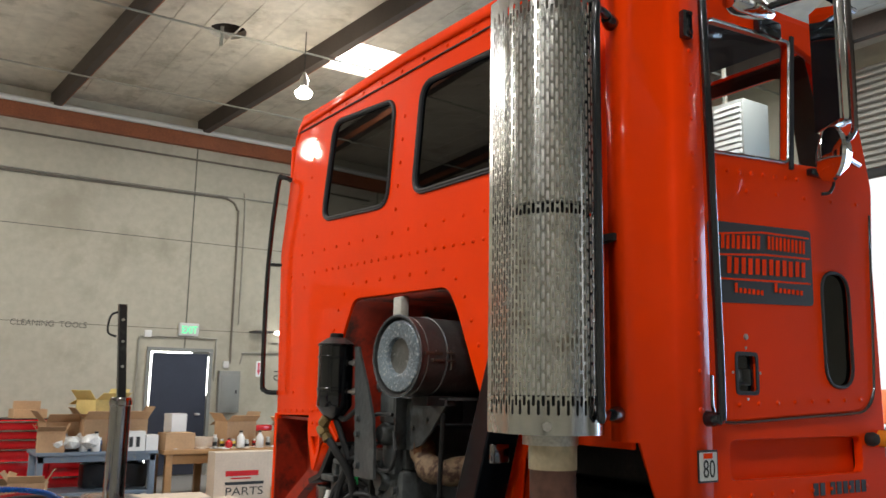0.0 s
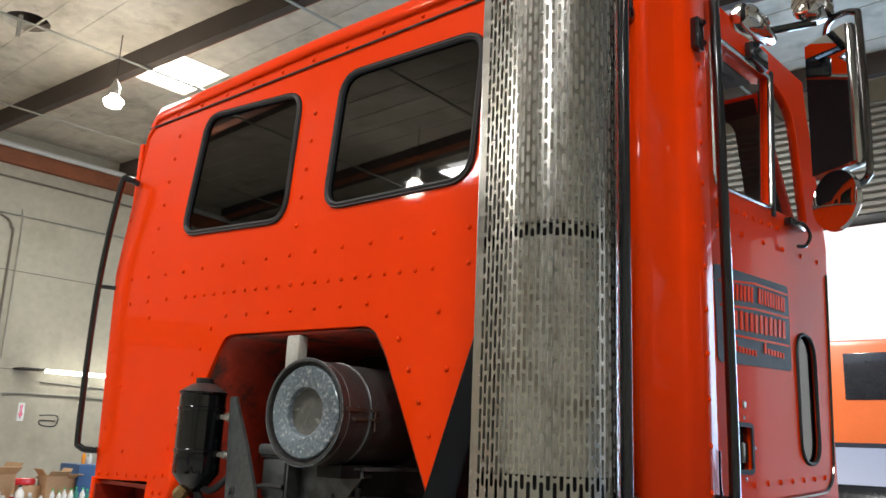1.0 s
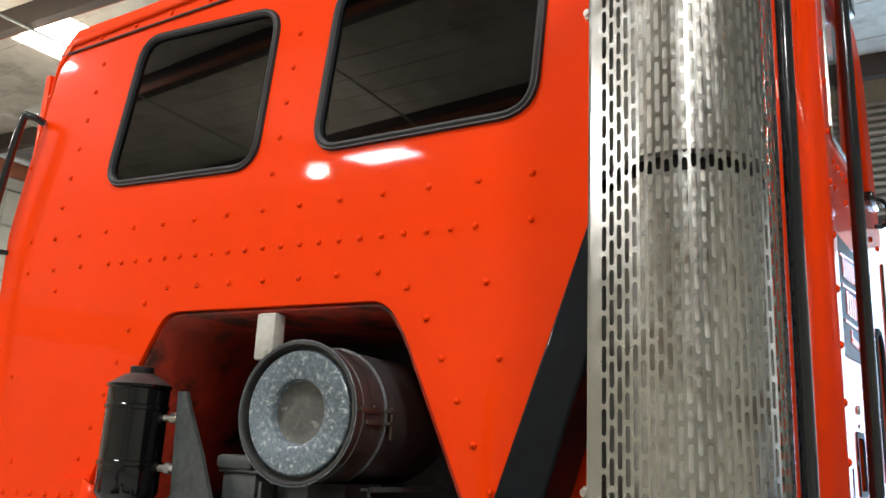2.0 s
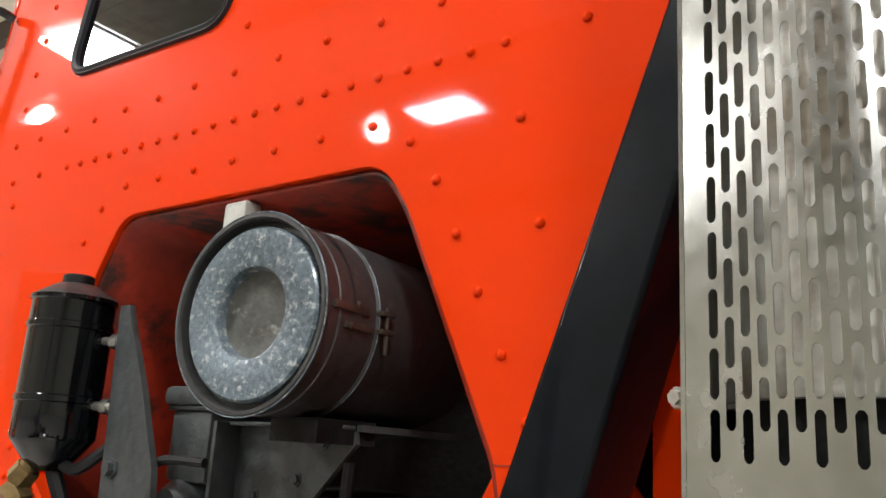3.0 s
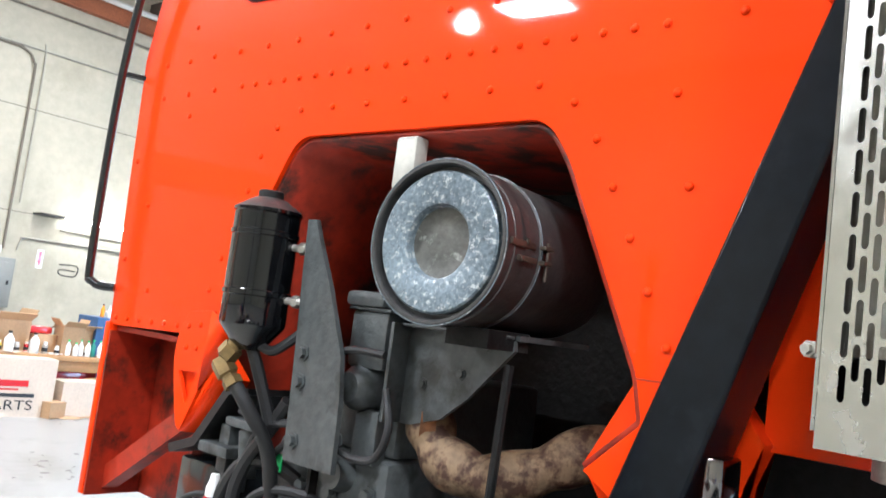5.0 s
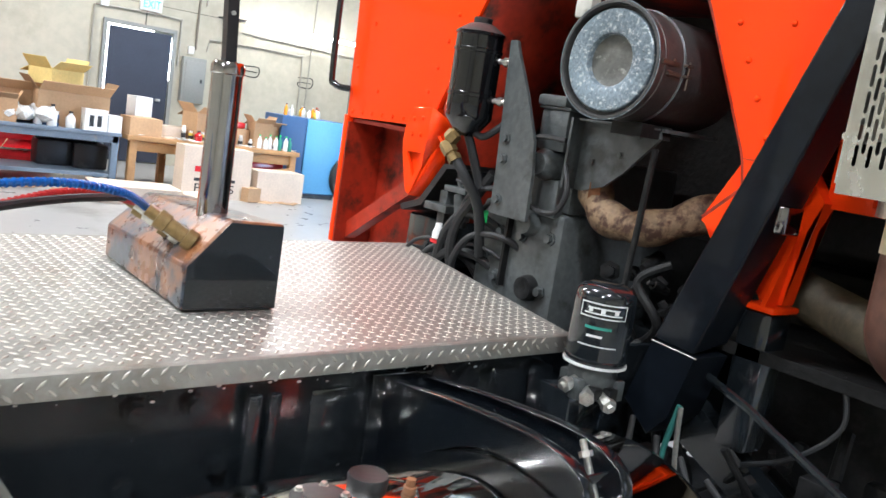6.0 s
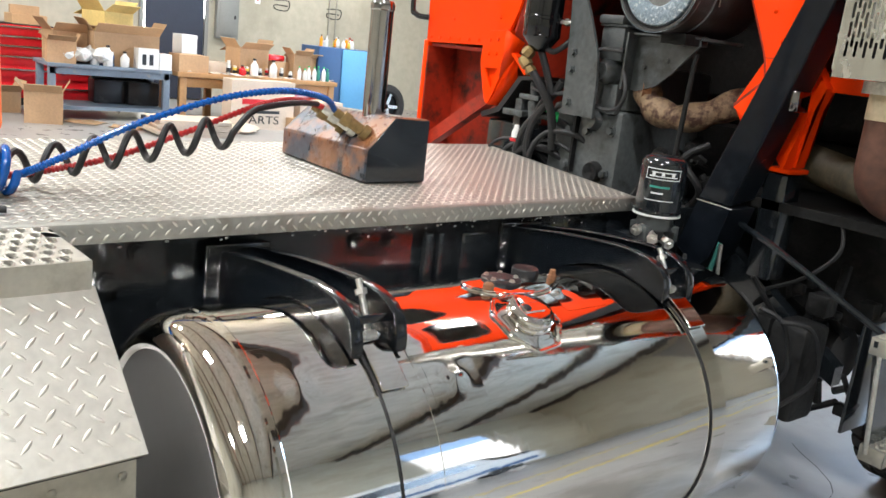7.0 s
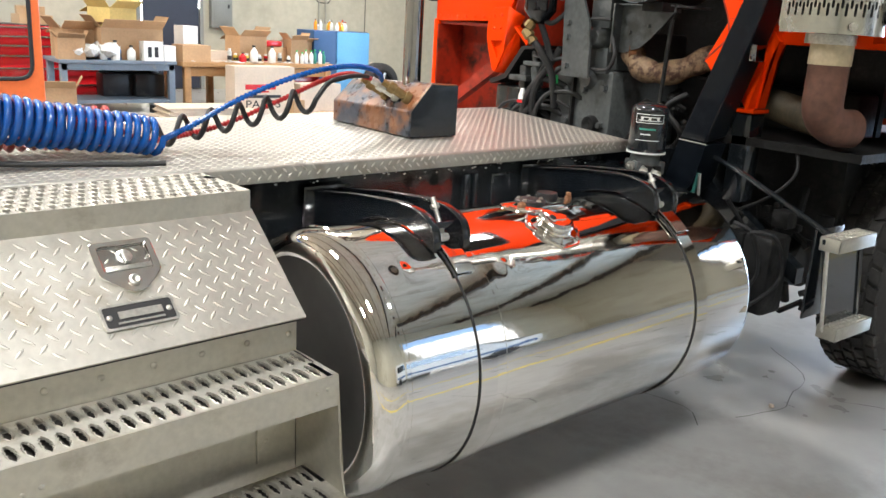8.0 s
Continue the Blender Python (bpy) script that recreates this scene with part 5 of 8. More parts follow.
bm = prism(bm_new(), [(0.095, 0.015, 1.510), (0.360, 0.015, 1.505), (0.364, 0.015, 1.486), (0.266, 0.015, 1.385), (0.204, 0.015, 1.338), (0.125, 0.015, 1.315), (0.095, 0.015, 1.315)], (0, 0.010, 0))
gp = part("gusset_plate", bm, M_ENGINE, eng, "flat grey gusset plate under the air cleaner")
part("gusset_flange", box(bm_new(), (0.090, -0.035, 1.315), (0.100, 0.015, 1.512), 0.002), M_ENGINE, gp)
part("gusset_lip", box(bm_new(), (0.094, -0.010, 1.507), (0.362, 0.016, 1.513), 0.002), M_ENGINE, gp)
bolt_on(gp, [(0.150, 0.015, 1.40), (0.245, 0.015, 1.43), (0.300, 0.015, 1.488)], (0, -1, 0), 0.008, 0.007)
part("cross_shelf", box(bm_new(), (0.095, 0.02, 1.505), (0.37, 0.25, 1.515)), M_ENGINE, eng)
bm = tube(bm_new(), smooth_path([(-0.055, -0.04, 1.29), (-0.05, -0.06, 1.356), (-0.034, -0.065, 1.422), (0.0, -0.065, 1.442), (0.045, -0.06, 1.447), (0.10, -0.05, 1.445)], 6), 0.008, 8)
tube(bm, smooth_path([(0.11, -0.045, 1.38), (0.145, -0.06, 1.31), (0.12, -0.06, 1.25), (0.061, -0.06, 1.237), (0.01, -0.06, 1.246), (-0.06, -0.06, 1.262), (-0.149, -0.06, 1.232), (-0.26, -0.03, 1.16)], 6), 0.008, 8)
tube(bm, smooth_path([(-0.04, -0.06, 1.30), (-0.12, -0.07, 1.275), (-0.26, -0.06, 1.235), (-0.36, -0.02, 1.10)], 6), 0.007, 8)
tube(bm, smooth_path([(-0.10, -0.05, 1.29), (-0.20, -0.07, 1.265), (-0.32, -0.07, 1.27)], 6), 0.006, 8)
part("wiring_loom", bm, M_RUBBER, eng)
# manifold
path = smooth_path([(0.115, 0.08, 1.335), (0.145, 0.065, 1.305), (0.19, 0.055, 1.262), (0.27, 0.055, 1.245), (0.34, 0.08, 1.252), (0.40, 0.13, 1.285), (0.46, 0.19, 1.325), (0.54, 0.27, 1.33)], 6)
part("exhaust_manifold", tube(bm_new(), path, 0.05, 16, [0.040 + 0.012 * abs(math.sin(i * 0.33)) for i in range(len(path))]), M_TANPIPE, eng, "rust-spotted tan exhaust manifold")
for x, z in ((0.135, 1.322),):
    part("manifold_flange", cyl(bm_new(), (x - 0.012, 0.055, z), (x + 0.012, 0.075, z), 0.058, 12), M_RUST, eng)
part("dark_lower_block", box(bm_new(), (0.10, 0.44, 0.6), (0.95, 0.61, 1.22), 0.02), M_ENGDARK, eng)
part("dipstick_tube", cyl(bm_new(), (0.35, -0.01, 0.85), (0.36, 0.01, 1.46), 0.009, 8), M_ENGDARK, eng)
bm = bm_new()
random.seed(11)
for k in range(30):
    x, y, z = random.uniform(0.12, 0.58), random.uniform(0.06, 0.16), random.uniform(0.78, 1.18)
    r = random.uniform(0.010, 0.026)
    tip = Vector((random.uniform(-0.6, 0.6), random.uniform(-1.0, -0.3), random.uniform(-0.5, 0.5))).normalized()
    p = Vector((x, y, z))
    if k % 3 == 2:
        q = [p, p + Vector((random.uniform(-0.06, 0.06), -0.05, -0.06)), p + Vector((random.uniform(-0.1, 0.1), -0.02, -0.16)), p + Vector((random.uniform(-0.12, 0.12), 0.05, -0.26))]
        tube(bm, smooth_path(q, 6), r * 0.5, 8)
    else:
        lathe(bm, p - tip * 0.05, p + tip, [(0, r), (0.04, r), (0.042, r * 1.25), (0.056, r * 1.25), (0.058, r * 0.7), (0.075, r * 0.65), (0.077, 0)], 6 if k % 2 else 14)
tagged(part("lower_fitting", bm, M_ENGDARK, eng), kind="stuff")
# left side of the engine: tray, hoses, lifting eye
bm = prism(bm_new(), [(x, -0.04, z) for x, z in ((-0.650, 1.138), (-0.547, 1.172), (-0.437, 1.307), (-0.345, 1.318), (-0.342, 1.304), (-0.418, 1.294), (-0.529, 1.155), (-0.640, 1.118))], (0, 0.22, 0))
part("battery_tray_lid", bm, M_BLACKDULL, truck, "black bent tray plate")
bm = bm_new()
cyl(bm, (-0.345, 0.0, 1.11), (-0.384, 0.0, 1.29), 0.016, 12)
lathe(bm, (-0.350, 0.0, 1.13), (-0.372, 0.0, 1.23), [(0, 0.026), (0.09, 0.026), (0.095, 0.016)], 16)
part("damper", bm, M_ENGINE, truck, "small grey damper")
part("damper_bracket", box(bm_new(), (-0.432, -0.03, 1.222), (-0.318, 0.02, 1.242), 0.004), M_ENGINE, truck)
part("tray_box", box(bm_new(), (-0.615, -0.02, 0.86), (-0.43, 0.2, 1.118), 0.01), M_BLACK, truck)
bm = bm_new()
box(bm, (-0.46, -0.02, 1.06), (-0.42, 0.05, 1.22), 0.004)
box(bm, (-0.50, -0.05, 1.15), (-0.38, 0.02, 1.175), 0.004)
part("lifting_eye", bm, M_ENGINE, truck)
bm = bm_new()
for k, (x, z) in enumerate(((-0.58, 0.98), (-0.50, 0.95), (-0.42, 0.97), (-0.34, 0.99), (-0.30, 1.05), (-0.38, 1.08))):
    tube(bm, smooth_path([(x, -0.06, z - 0.12), (x + 0.03, -0.07, z), (x + 0.10, -0.05, z + 0.07 + 0.02 * (k % 2)), (x + 0.22, 0.0, z + 0.06), (x + 0.28, 0.08, z - 0.05)], 6), 0.007 + 0.004 * (k % 3), 8)
    part("engine_hose", bm, M_RUBBER, truck, "black engine hose")
    bm = bm_new()
tube(bm, smooth_path([(-0.165, -0.06, 1.315), (-0.221, -0.06, 1.241), (-0.295, -0.06, 1.149), (-0.316, -0.06, 1.05), (-0.32, -0.02, 0.9)], 6), 0.016, 8)
part("engine_hose", bm, M_RUBBER, truck, "black engine hose")
part("green_label", box(bm_new(), (-0.272, -0.035, 1.158), (-0.190, -0.033, 1.196), 0.0), M_GREENTAG, truck)
bm = lathe(bm_new(), (-0.37, -0.075, 1.07), (-0.37, -0.075, 1.2), [(0, 0.018), (0.02, 0.018), (0.035, 0.012), (0.05, 0.010)], 14)
part("white_fitting", bm, M_PLASTIC, truck)
part("red_fitting", box(bm_new(), (-0.395, -0.085, 1.052), (-0.355, -0.065, 1.066), 0.004), M_REDPAINT, truck)

# ---- chassis ----
bm = bm_new()
prism(bm, [(0.425, -4.2, 0.66), (0.445, -4.2, 0.66), (0.445, -4.2, 0.957), (0.425, -4.2, 0.957)], (-0.02, 5.8, 0))
rail_r = soften(part("frame_rail", bm, M_BLACK, truck, "glossy black chassis rail with bolts"), 0.004)
part("frame_rail", box(bm_new(), (-0.45, -4.2, 0.66), (-0.43, 1.6, 0.957)), M_BLACK, truck)
spots = [(0.444, y, z) for y in (-1.29, -1.19, -0.70, -0.5, -0.38) for z in (0.912,)] + [(0.444, -1.88, 0.86), (0.444, -1.95, 0.74), (0.444, -1.76, 0.80), (0.444, -1.14, 0.80), (0.444, -1.30, 0.78), (0.444, -1.82, 0.92), (0.444, -0.72, 0.84)]
bolt_on(rail_r, spots, (1, 0, 0), 0.015, 0.016, M_BLACK)
part("rail_stiffener", box(bm_new(), (0.445, -1.10, 0.70), (0.468, -1.072, 0.93), 0.006), M_BLACK, rail_r)
part("rail_stiffener", box(bm_new(), (0.445, -1.058, 0.70), (0.468, -1.035, 0.93), 0.006), M_BLACK, rail_r)
bm = bm_new()
random.seed(31)
for k in range(70):
    y, z, s = random.uniform(-1.9, -0.5), 0.957 - abs(random.gauss(0, 0.012)), random.uniform(0.0012, 0.004)
    q = [(0.4458, y + s * a, z + s * b) for a, b in ((-1.4, 0), (-0.4, -0.7), (1.2, -0.3), (0.9, 0.6), (-0.5, 0.7))]
    bm.faces.new([bm.verts.new(p) for p in q])
tagged(part("paint_chip", bm, M_BOLT, rail_r), kind="stuff")
for y in (-3.6, -2.4, -0.9, 0.4, 1.4):
    part("cross_member", box(bm_new(), (-0.44, y - 0.06, 0.7), (0.44, y + 0.06, 0.92), 0.01), M_BLACK, truck)

# deck of tread plate
DECK = [(0.446, -0.285), (-0.60, -0.02), (-0.50, -2.4), (-0.40, -4.2), (0.590, -4.2), (0.508, -2.0)]
deck = part("tread_deck", sheet(DECK, (), 0.006, PLANE_Z, (0, 0, 1.006)), M_DECK, truck, "bright aluminium tread plate deck")
bm = bm_new()
EDGE = [(0.446, -0.285), (0.508, -2.0), (0.590, -4.2)]
for (xa, ya), (xb, yb) in zip(EDGE, EDGE[1:]):
    A = [bm.verts.new((xa + dx, ya, 1.006 + dz)) for dx, dz in ((0, 0), (0.007, -0.003), (0.010, -0.010), (0.010, -0.042), (0.0, -0.042))]
    B = [bm.verts.new((xb + dx, yb, 1.006 + dz)) for dx, dz in ((0, 0), (0.007, -0.003), (0.010, -0.010), (0.010, -0.042), (0.0, -0.042))]
    for i in range(4):
        bm.faces.new((A[i], A[i + 1], B[i + 1], B[i])).smooth = i < 2
part("deck_edge", bm, M_DECK, deck)
part("deck_bearer", prism(bm_new(), [(0.41, -0.30, 0.957), (0.436, -0.32, 0.957), (0.490, -2.0, 0.957), (0.570, -4.2, 0.957), (0.41, -4.2, 0.957)], (0, 0, 0.042)), M_BLACKDULL, truck)
part("deck_bearer", box(bm_new(), (-0.45, -4.2, 0.957), (-0.40, -0.1, 0.9995)), M_BLACKDULL, truck)


def lens_field(spots, length, width, height, m):
    """Raised lens-shaped tread marks with soft flanks, all in one mesh."""
    rim = [(-1, 0), (-0.62, -0.66), (0, -1), (0.62, -0.66), (1, 0), (0.62, 0.66), (0, 1), (-0.62, 0.66)]
    V, F = [], []
    for x, y, a in spots:
        c, s = math.cos(a), math.sin(a)
        o = len(V)
        for k, h in ((1.0, 0.0), (0.72, 0.8), (0.35, 1.0)):
            for u, v in rim:
                px, py = u * k * length / 2, v * k * width / 2
                V.append((x + c * px - s * py, y + s * px + c * py, h * height))
        for r in (0, 8):
            F += [(o + r + i, o + r + (i + 1) % 8, o + r + 8 + (i + 1) % 8, o + r + 8 + i) for i in range(8)]
        F.append(tuple(o + 16 + i for i in range(8)))
    me = bpy.data.meshes.new("tread_pattern")
    me.from_pydata([tuple(m @ Vector(v)) for v in V], [], F)
    for p in me.polygons:
        p.use_smooth = True
    return me


def weave(x0, x1, y0, y1, p, a):
    """Basket-weave spots: bars lie along the lines of a turned square lattice, crosswise in turn."""
    c, s = math.cos(a), math.sin(a)
    n = int(max(x1 - x0, y1 - y0) * 1.5 / p)
    mx, my = (x0 + x1) / 2, (y0 + y1) / 2
    out = []
    for i in range(-n, n):
        for j in range(-n, n):
            x, y = mx + (i * c - j * s) * p, my + (i * s + j * c) * p
            if x0 < x < x1 and y0 < y < y1:
                out.append((x, y, a + (math.pi / 2 if (i + j) % 2 else 0)))
    return out


def inside(poly, x, y):
    k, hit = len(poly), False
    for i in range(k):
        (xa, ya), (xb, yb) = poly[i], poly[(i + 1) % k]
        if (ya > y) != (yb > y) and x < (xb - xa) * (y - ya) / (yb - ya) + xa:
            hit = not hit
    return hit


spots = [q for q in weave(-0.65, 0.65, -2.9, 0.0, 0.0215, radians(47)) if inside(DECK, q[0] + 0.012, q[1] + 0.006) and inside(DECK, q[0] - 0.012, q[1] + 0.012)]
tagged(part("tread_pattern", lens_field(spots, 0.0190, 0.0062, 0.0014, Matrix.Translation((0, 0, 1.006))), M_TREAD, deck), kind="stuff")
V = lens_field([(y, z, r) for y, z, r in weave(-2.9, -0.30, 0.972, 0.998, 0.0215, radians(47))], 0.0190, 0.0060, 0.0014, Matrix.Identity(4))
V.transform(Matrix(((0, 0, 1, 0), (1, 0, 0, 0), (0, 1, 0, 0), (0, 0, 0, 1))))
for v in V.vertices:
    v.co.x += 0.456 + (-0.285 - v.co.y) * 0.03615
tagged(part("tread_pattern", V, M_TREAD, deck), kind="stuff")

# ---- fuel tank ----
TX, TZ, TR, TY0, TY1 = 0.828, 0.580, 0.334, -1.905, -0.452
TM = Matrix.Translation((TX, -1.1, 0)) @ Matrix.Rotation(radians(1.2), 4, "Z") @ Matrix.Translation((-TX, 1.1, 0))


def tank_part(name, bm, material, parent, label=""):
    bm.transform(TM)
    return part(name, bm, material, parent, label)


L = TY1 - TY0
bm = lathe(bm_new(), (TX, TY0, TZ), (TX, TY1, TZ), [(0.006, 0.272), (0.0, 0.282), (0.001, 0.295), (0.007, 0.308), (0.018, 0.320), (0.034, 0.329), (0.055, TR), (0.075, TR), (0.078, TR + 0.0025), (0.088, TR + 0.0025), (0.091, TR),
                                                    (0.374, TR), (0.375, TR + 0.0012), (0.379, TR + 0.0012), (0.380, TR), (L - 0.030, TR), (L - 0.014, 0.331), (L - 0.004, 0.325), (L, 0.316), (L - 0.006, 0.304), (L - 0.02, 0.29), (L - 0.04, 0)], 96, cap=False)
tank = tank_part("fuel_tank", bm, M_TANK, truck, "mirror-polished cylindrical steel fuel tank")
bm = lathe(bm_new(), (TX, TY0, TZ), (TX, TY1, TZ), [(0.022, 0), (0.020, 0.13), (0.014, 0.21), (0.009, 0.256), (0.006, 0.2725)], 72, cap=False)
tank_part("tank_end", bm, M_TANKEND, tank, "dull dark dished end of the tank")
for y in (-1.592, -0.738):
    bm = lathe(bm_new(), (TX, y - 0.0290, TZ), (TX, y + 0.0265, TZ), [(0, TR + 0.0006), (0, TR + 0.002), (0.0555, TR + 0.002), (0.0555, TR + 0.0006)], 96, cap=False)
    ln_ = tank_part("strap_liner", bm, M_RUBBER, tank)
    bm = lathe(bm_new(), (TX, y - 0.026, TZ), (TX, y + 0.026, TZ), [(0, TR + 0.0025), (0, TR + 0.005), (0.052, TR + 0.005), (0.052, TR + 0.0025)], 96, cap=False)
    st_ = tank_part("tank_strap", bm, M_CHROME, tank, "polished strap round the tank")
    bm = bm_new()
    for r0, r1 in ((TR + 0.010, TR + 0.0145),):
        pl = [(TX + r0 * math.cos(radians(d)), TZ + r0 * math.sin(radians(d))) for d in (66, 61, 56, 52, 48)] + [(TX + r1 * math.cos(radians(d)), TZ + r1 * math.sin(radians(d))) for d in (48, 52, 56, 61, 66)]
        prism(bm, [(px_, y - 0.027, pz_) for px_, pz_ in pl], (0, 0.054, 0))
    hk = soften(tank_part("strap_hook", bm, M_CHROME, st_, "polished clamp plate of the strap"), 0.0015)
    pv = (TX + (TR + 0.016) * math.cos(radians(66.5)), TZ + (TR + 0.016) * math.sin(radians(66.5)))
    for p0_, p1_ in ((-0.036, -0.012), (0.012, 0.036)):
        tank_part("pivot_tube", cyl(bm_new(), (pv[0], y + p0_, pv[1]), (pv[0], y + p1_, pv[1]), 0.0085, 14), M_CHROME, hk)
    bm = cyl(bm_new(), (pv[0], y, pv[1]), (pv[0] - 0.050, y, pv[1] + 0.088), 0.0060, 10)
    cyl(bm, (pv[0], y - 0.012, pv[1]), (pv[0], y + 0.012, pv[1]), 0.0085, 12)
    lathe(bm, (pv[0] - 0.036, y, pv[1] + 0.0634), (pv[0] - 0.05, y, pv[1] + 0.088), [(0, 0.0115), (0.010, 0.0115)], 6)
    tank_part("strap_bolt", bm, M_BOLT, st_)
    for dy in (-0.052, 0.040):
        yy = y + dy
        sx = 0.0 if y < -1 else 0.011
        arc = [(TX + (TR + 0.004) * math.cos(t), TZ + (TR + 0.004) * math.sin(t)) for t in [radians(60 + 9.3 * k) for k in range(15)]]
        dz = 0.0 if y < -1 else 0.010
        top = [(x_, z_ + dz) for x_, z_ in ((0.55, 0.936), (0.635, 0.949), (0.70, 0.956), (0.765, 0.962), (0.82, 0.967), (0.86, 0.9685), (0.90, 0.9675), (0.935, 0.963), (0.965, 0.954), (0.986, 0.940), (0.998, 0.921), (1.003, 0.898))]
        outl = [(0.446, 0.922 + dz)] + [(x - sx, z) for x, z in top] + [(1.002 - sx, 0.876)] + arc + [(0.446, 0.50)]
        bm = prism(bm_new(), [(x, yy, z) for x, z in outl], (0, 0.011, 0))
        bk = soften(tank_part("tank_bracket", bm, M_BRACKET, tank, "black painted curved tank bracket"), 0.003)
        rim = [(0.446, 0.923 + dz)] + [(x - sx + 0.001, z + 0.001) for x, z in top] + [(1.003 - sx, 0.878)]
        bm = bm_new()
        A = [bm.verts.new((x, yy - 0.006, z)) for x, z in rim]
        B = [bm.verts.new((x, yy + 0.017, z)) for x, z in rim]
        for i in range(len(rim) - 1):
            bm.faces.new((A[i], A[i + 1], B[i + 1], B[i])).smooth = True
        fl = tank_part("bracket_flange", bm, M_BRACKET, bk)
        fl.modifiers.new("thickness", "SOLIDIFY").thickness = 0.005
        soften(fl, 0.0015)
    bm = box(bm_new(), (0.972 - sx, y - 0.042, 0.926 + dz), (0.977 - sx, y + 0.041, 0.942 + dz), 0.0015)
    tank_part("bracket_tie", bm, M_BRACKET, tank)
    bm = box(bm_new(), (0.444, y - 0.085, 0.62), (0.456, y + 0.068, 0.934 + dz), 0.004)
    tank_part("bracket_back", bm, M_BRACKET, tank)
# filler neck and caps
fa = radians(65)
fp = Vector((TX + math.cos(fa) * TR, -1.208, TZ + math.sin(fa) * TR))
fd = Vector((math.cos(fa), 0, math.sin(fa)))
u, w = Vector((0, 1, 0)), fd.cross(Vector((0, 1, 0)))
FM = Matrix.Translation(fp) @ Matrix((u, w, fd)).transposed().to_4x4()


def on_tank(a, y, r):
    return Vector((TX + math.cos(a) * (TR + r), y, TZ + math.sin(a) * (TR + r)))


def skirt_edge(k, n, grow=0.0):
    t = 2 * math.pi * k / n
    r = (0.074 + grow) / max(abs(math.cos(((t + 0.3) % (math.pi / 4)) - math.pi / 8)), 0.5) * (1 + 0.02 * math.sin(3 * t))
    return r * math.cos(t), r * math.sin(t)


bm = bm_new()
n_ = 56
rings = []
for f, h in ((1.0, 0.0005), (0.97, 0.004), (0.78, 0.005), (0.66, 0.009)):
    row = []
    for k in range(n_):
        ey, ew = skirt_edge(k, n_)
        row.append(bm.verts.new(on_tank(fa + ew * f / TR, -1.208 + ey * f, h)))
    rings.append(row)
for r0, r1 in zip(rings, rings[1:]):
    for k in range(n_):
        bm.faces.new((r0[k], r0[(k + 1) % n_], r1[(k + 1) % n_], r1[k])).smooth = True
bm.faces.new(rings[-1])
nk = tank_part("filler_skirt", bm, M_CHROME, tank, "polished plate welded round the filler")
random.seed(12)
bead = []
for k in range(113):
    ey, ew = skirt_edge(k % 112, 112, 0.002)
    bead.append(on_tank(fa + ew / TR, -1.208 + ey, 0.001))
bm = tube(bm_new(), bead, 0.003, 6, [0.0030 + 0.0011 * random.random() for k in range(113)])
tank_part("weld_bead", bm, M_CHROME, nk)
bm = lathe(bm_new(), fp - fd * 0.010, fp + fd, [(0.0, 0.050), (0.018, 0.050), (0.022, 0.047), (0.024, 0.044), (0.030, 0.044)], 48)
tank_part("filler_neck", bm, M_CHROME, nk)
bm = lathe(bm_new(), fp + fd * 0.014, fp + fd, [(0, 0.044), (0.001, 0.0485), (0.010, 0.050), (0.014, 0.0485), (0.017, 0.044), (0.0185, 0.036), (0.0195, 0.024), (0.020, 0.012), (0.0202, 0.0)], 48)
cap = tank_part("filler_cap", bm, M_CHROME, nk, "polished locking filler cap")
bm = prism(bm_new(), [FM @ Vector(p) for p in ((-0.030, -0.012, 0.030), (0.020, -0.014, 0.030), (0.032, 0.0, 0.030), (0.020, 0.014, 0.030), (-0.030, 0.012, 0.030))], fd * 0.0065)
soften(tank_part("cap_latch", bm, M_CHROME, cap), 0.002)
bm = lathe(bm_new(), FM @ Vector((-0.020, 0.0, 0.034)), FM @ Vector((-0.020, 0.0, 1)), [(0, 0.009), (0.004, 0.009), (0.005, 0.007), (0.005, 0)], 16)
tank_part("cap_lock", bm, M_BLACKDULL, cap)
# sender plate, its caps and small fittings
SA, SY0 = radians(89), -1.135
SD = Vector((math.cos(SA), 0, math.sin(SA)))


def plate_ring(ry, rw, h, n=48):
    return [on_tank(SA + rw * math.sin(2 * math.pi * k / n) / TR, SY0 + ry * math.cos(2 * math.pi * k / n), h) for k in range(n)]


bm = bm_new()
rings = [[bm.verts.new(p) for p in plate_ring(ry, rw, h)] for ry, rw, h in ((0.125, 0.066, 0.0005), (0.123, 0.064, 0.006), (0.110, 0.052, 0.008), (0.04, 0.02, 0.009))]
for r0, r1 in zip(rings, rings[1:]):
    for k in range(48):
        bm.faces.new((r0[k], r0[(k + 1) % 48], r1[(k + 1) % 48], r1[k])).smooth = True
bm.faces.new(rings[-1])
sd = tank_part("sender_plate", bm, M_CHROME, tank, "welded plate with rusty fittings")
bd = plate_ring(0.127, 0.068, 0.001, 96)
bm = tube(bm_new(), bd + bd[:1], 0.004, 6, [0.0034 + 0.0018 * random.random() for k in range(97)])
tank_part("weld_bead", bm, M_CHROME, sd)


def plug(y, da, prof, m, label=""):
    p = on_tank(SA + da, y, 0.006)
    return tank_part("tank_plug", lathe(bm_new(), p, p + SD, prof, 24), m, sd, label)


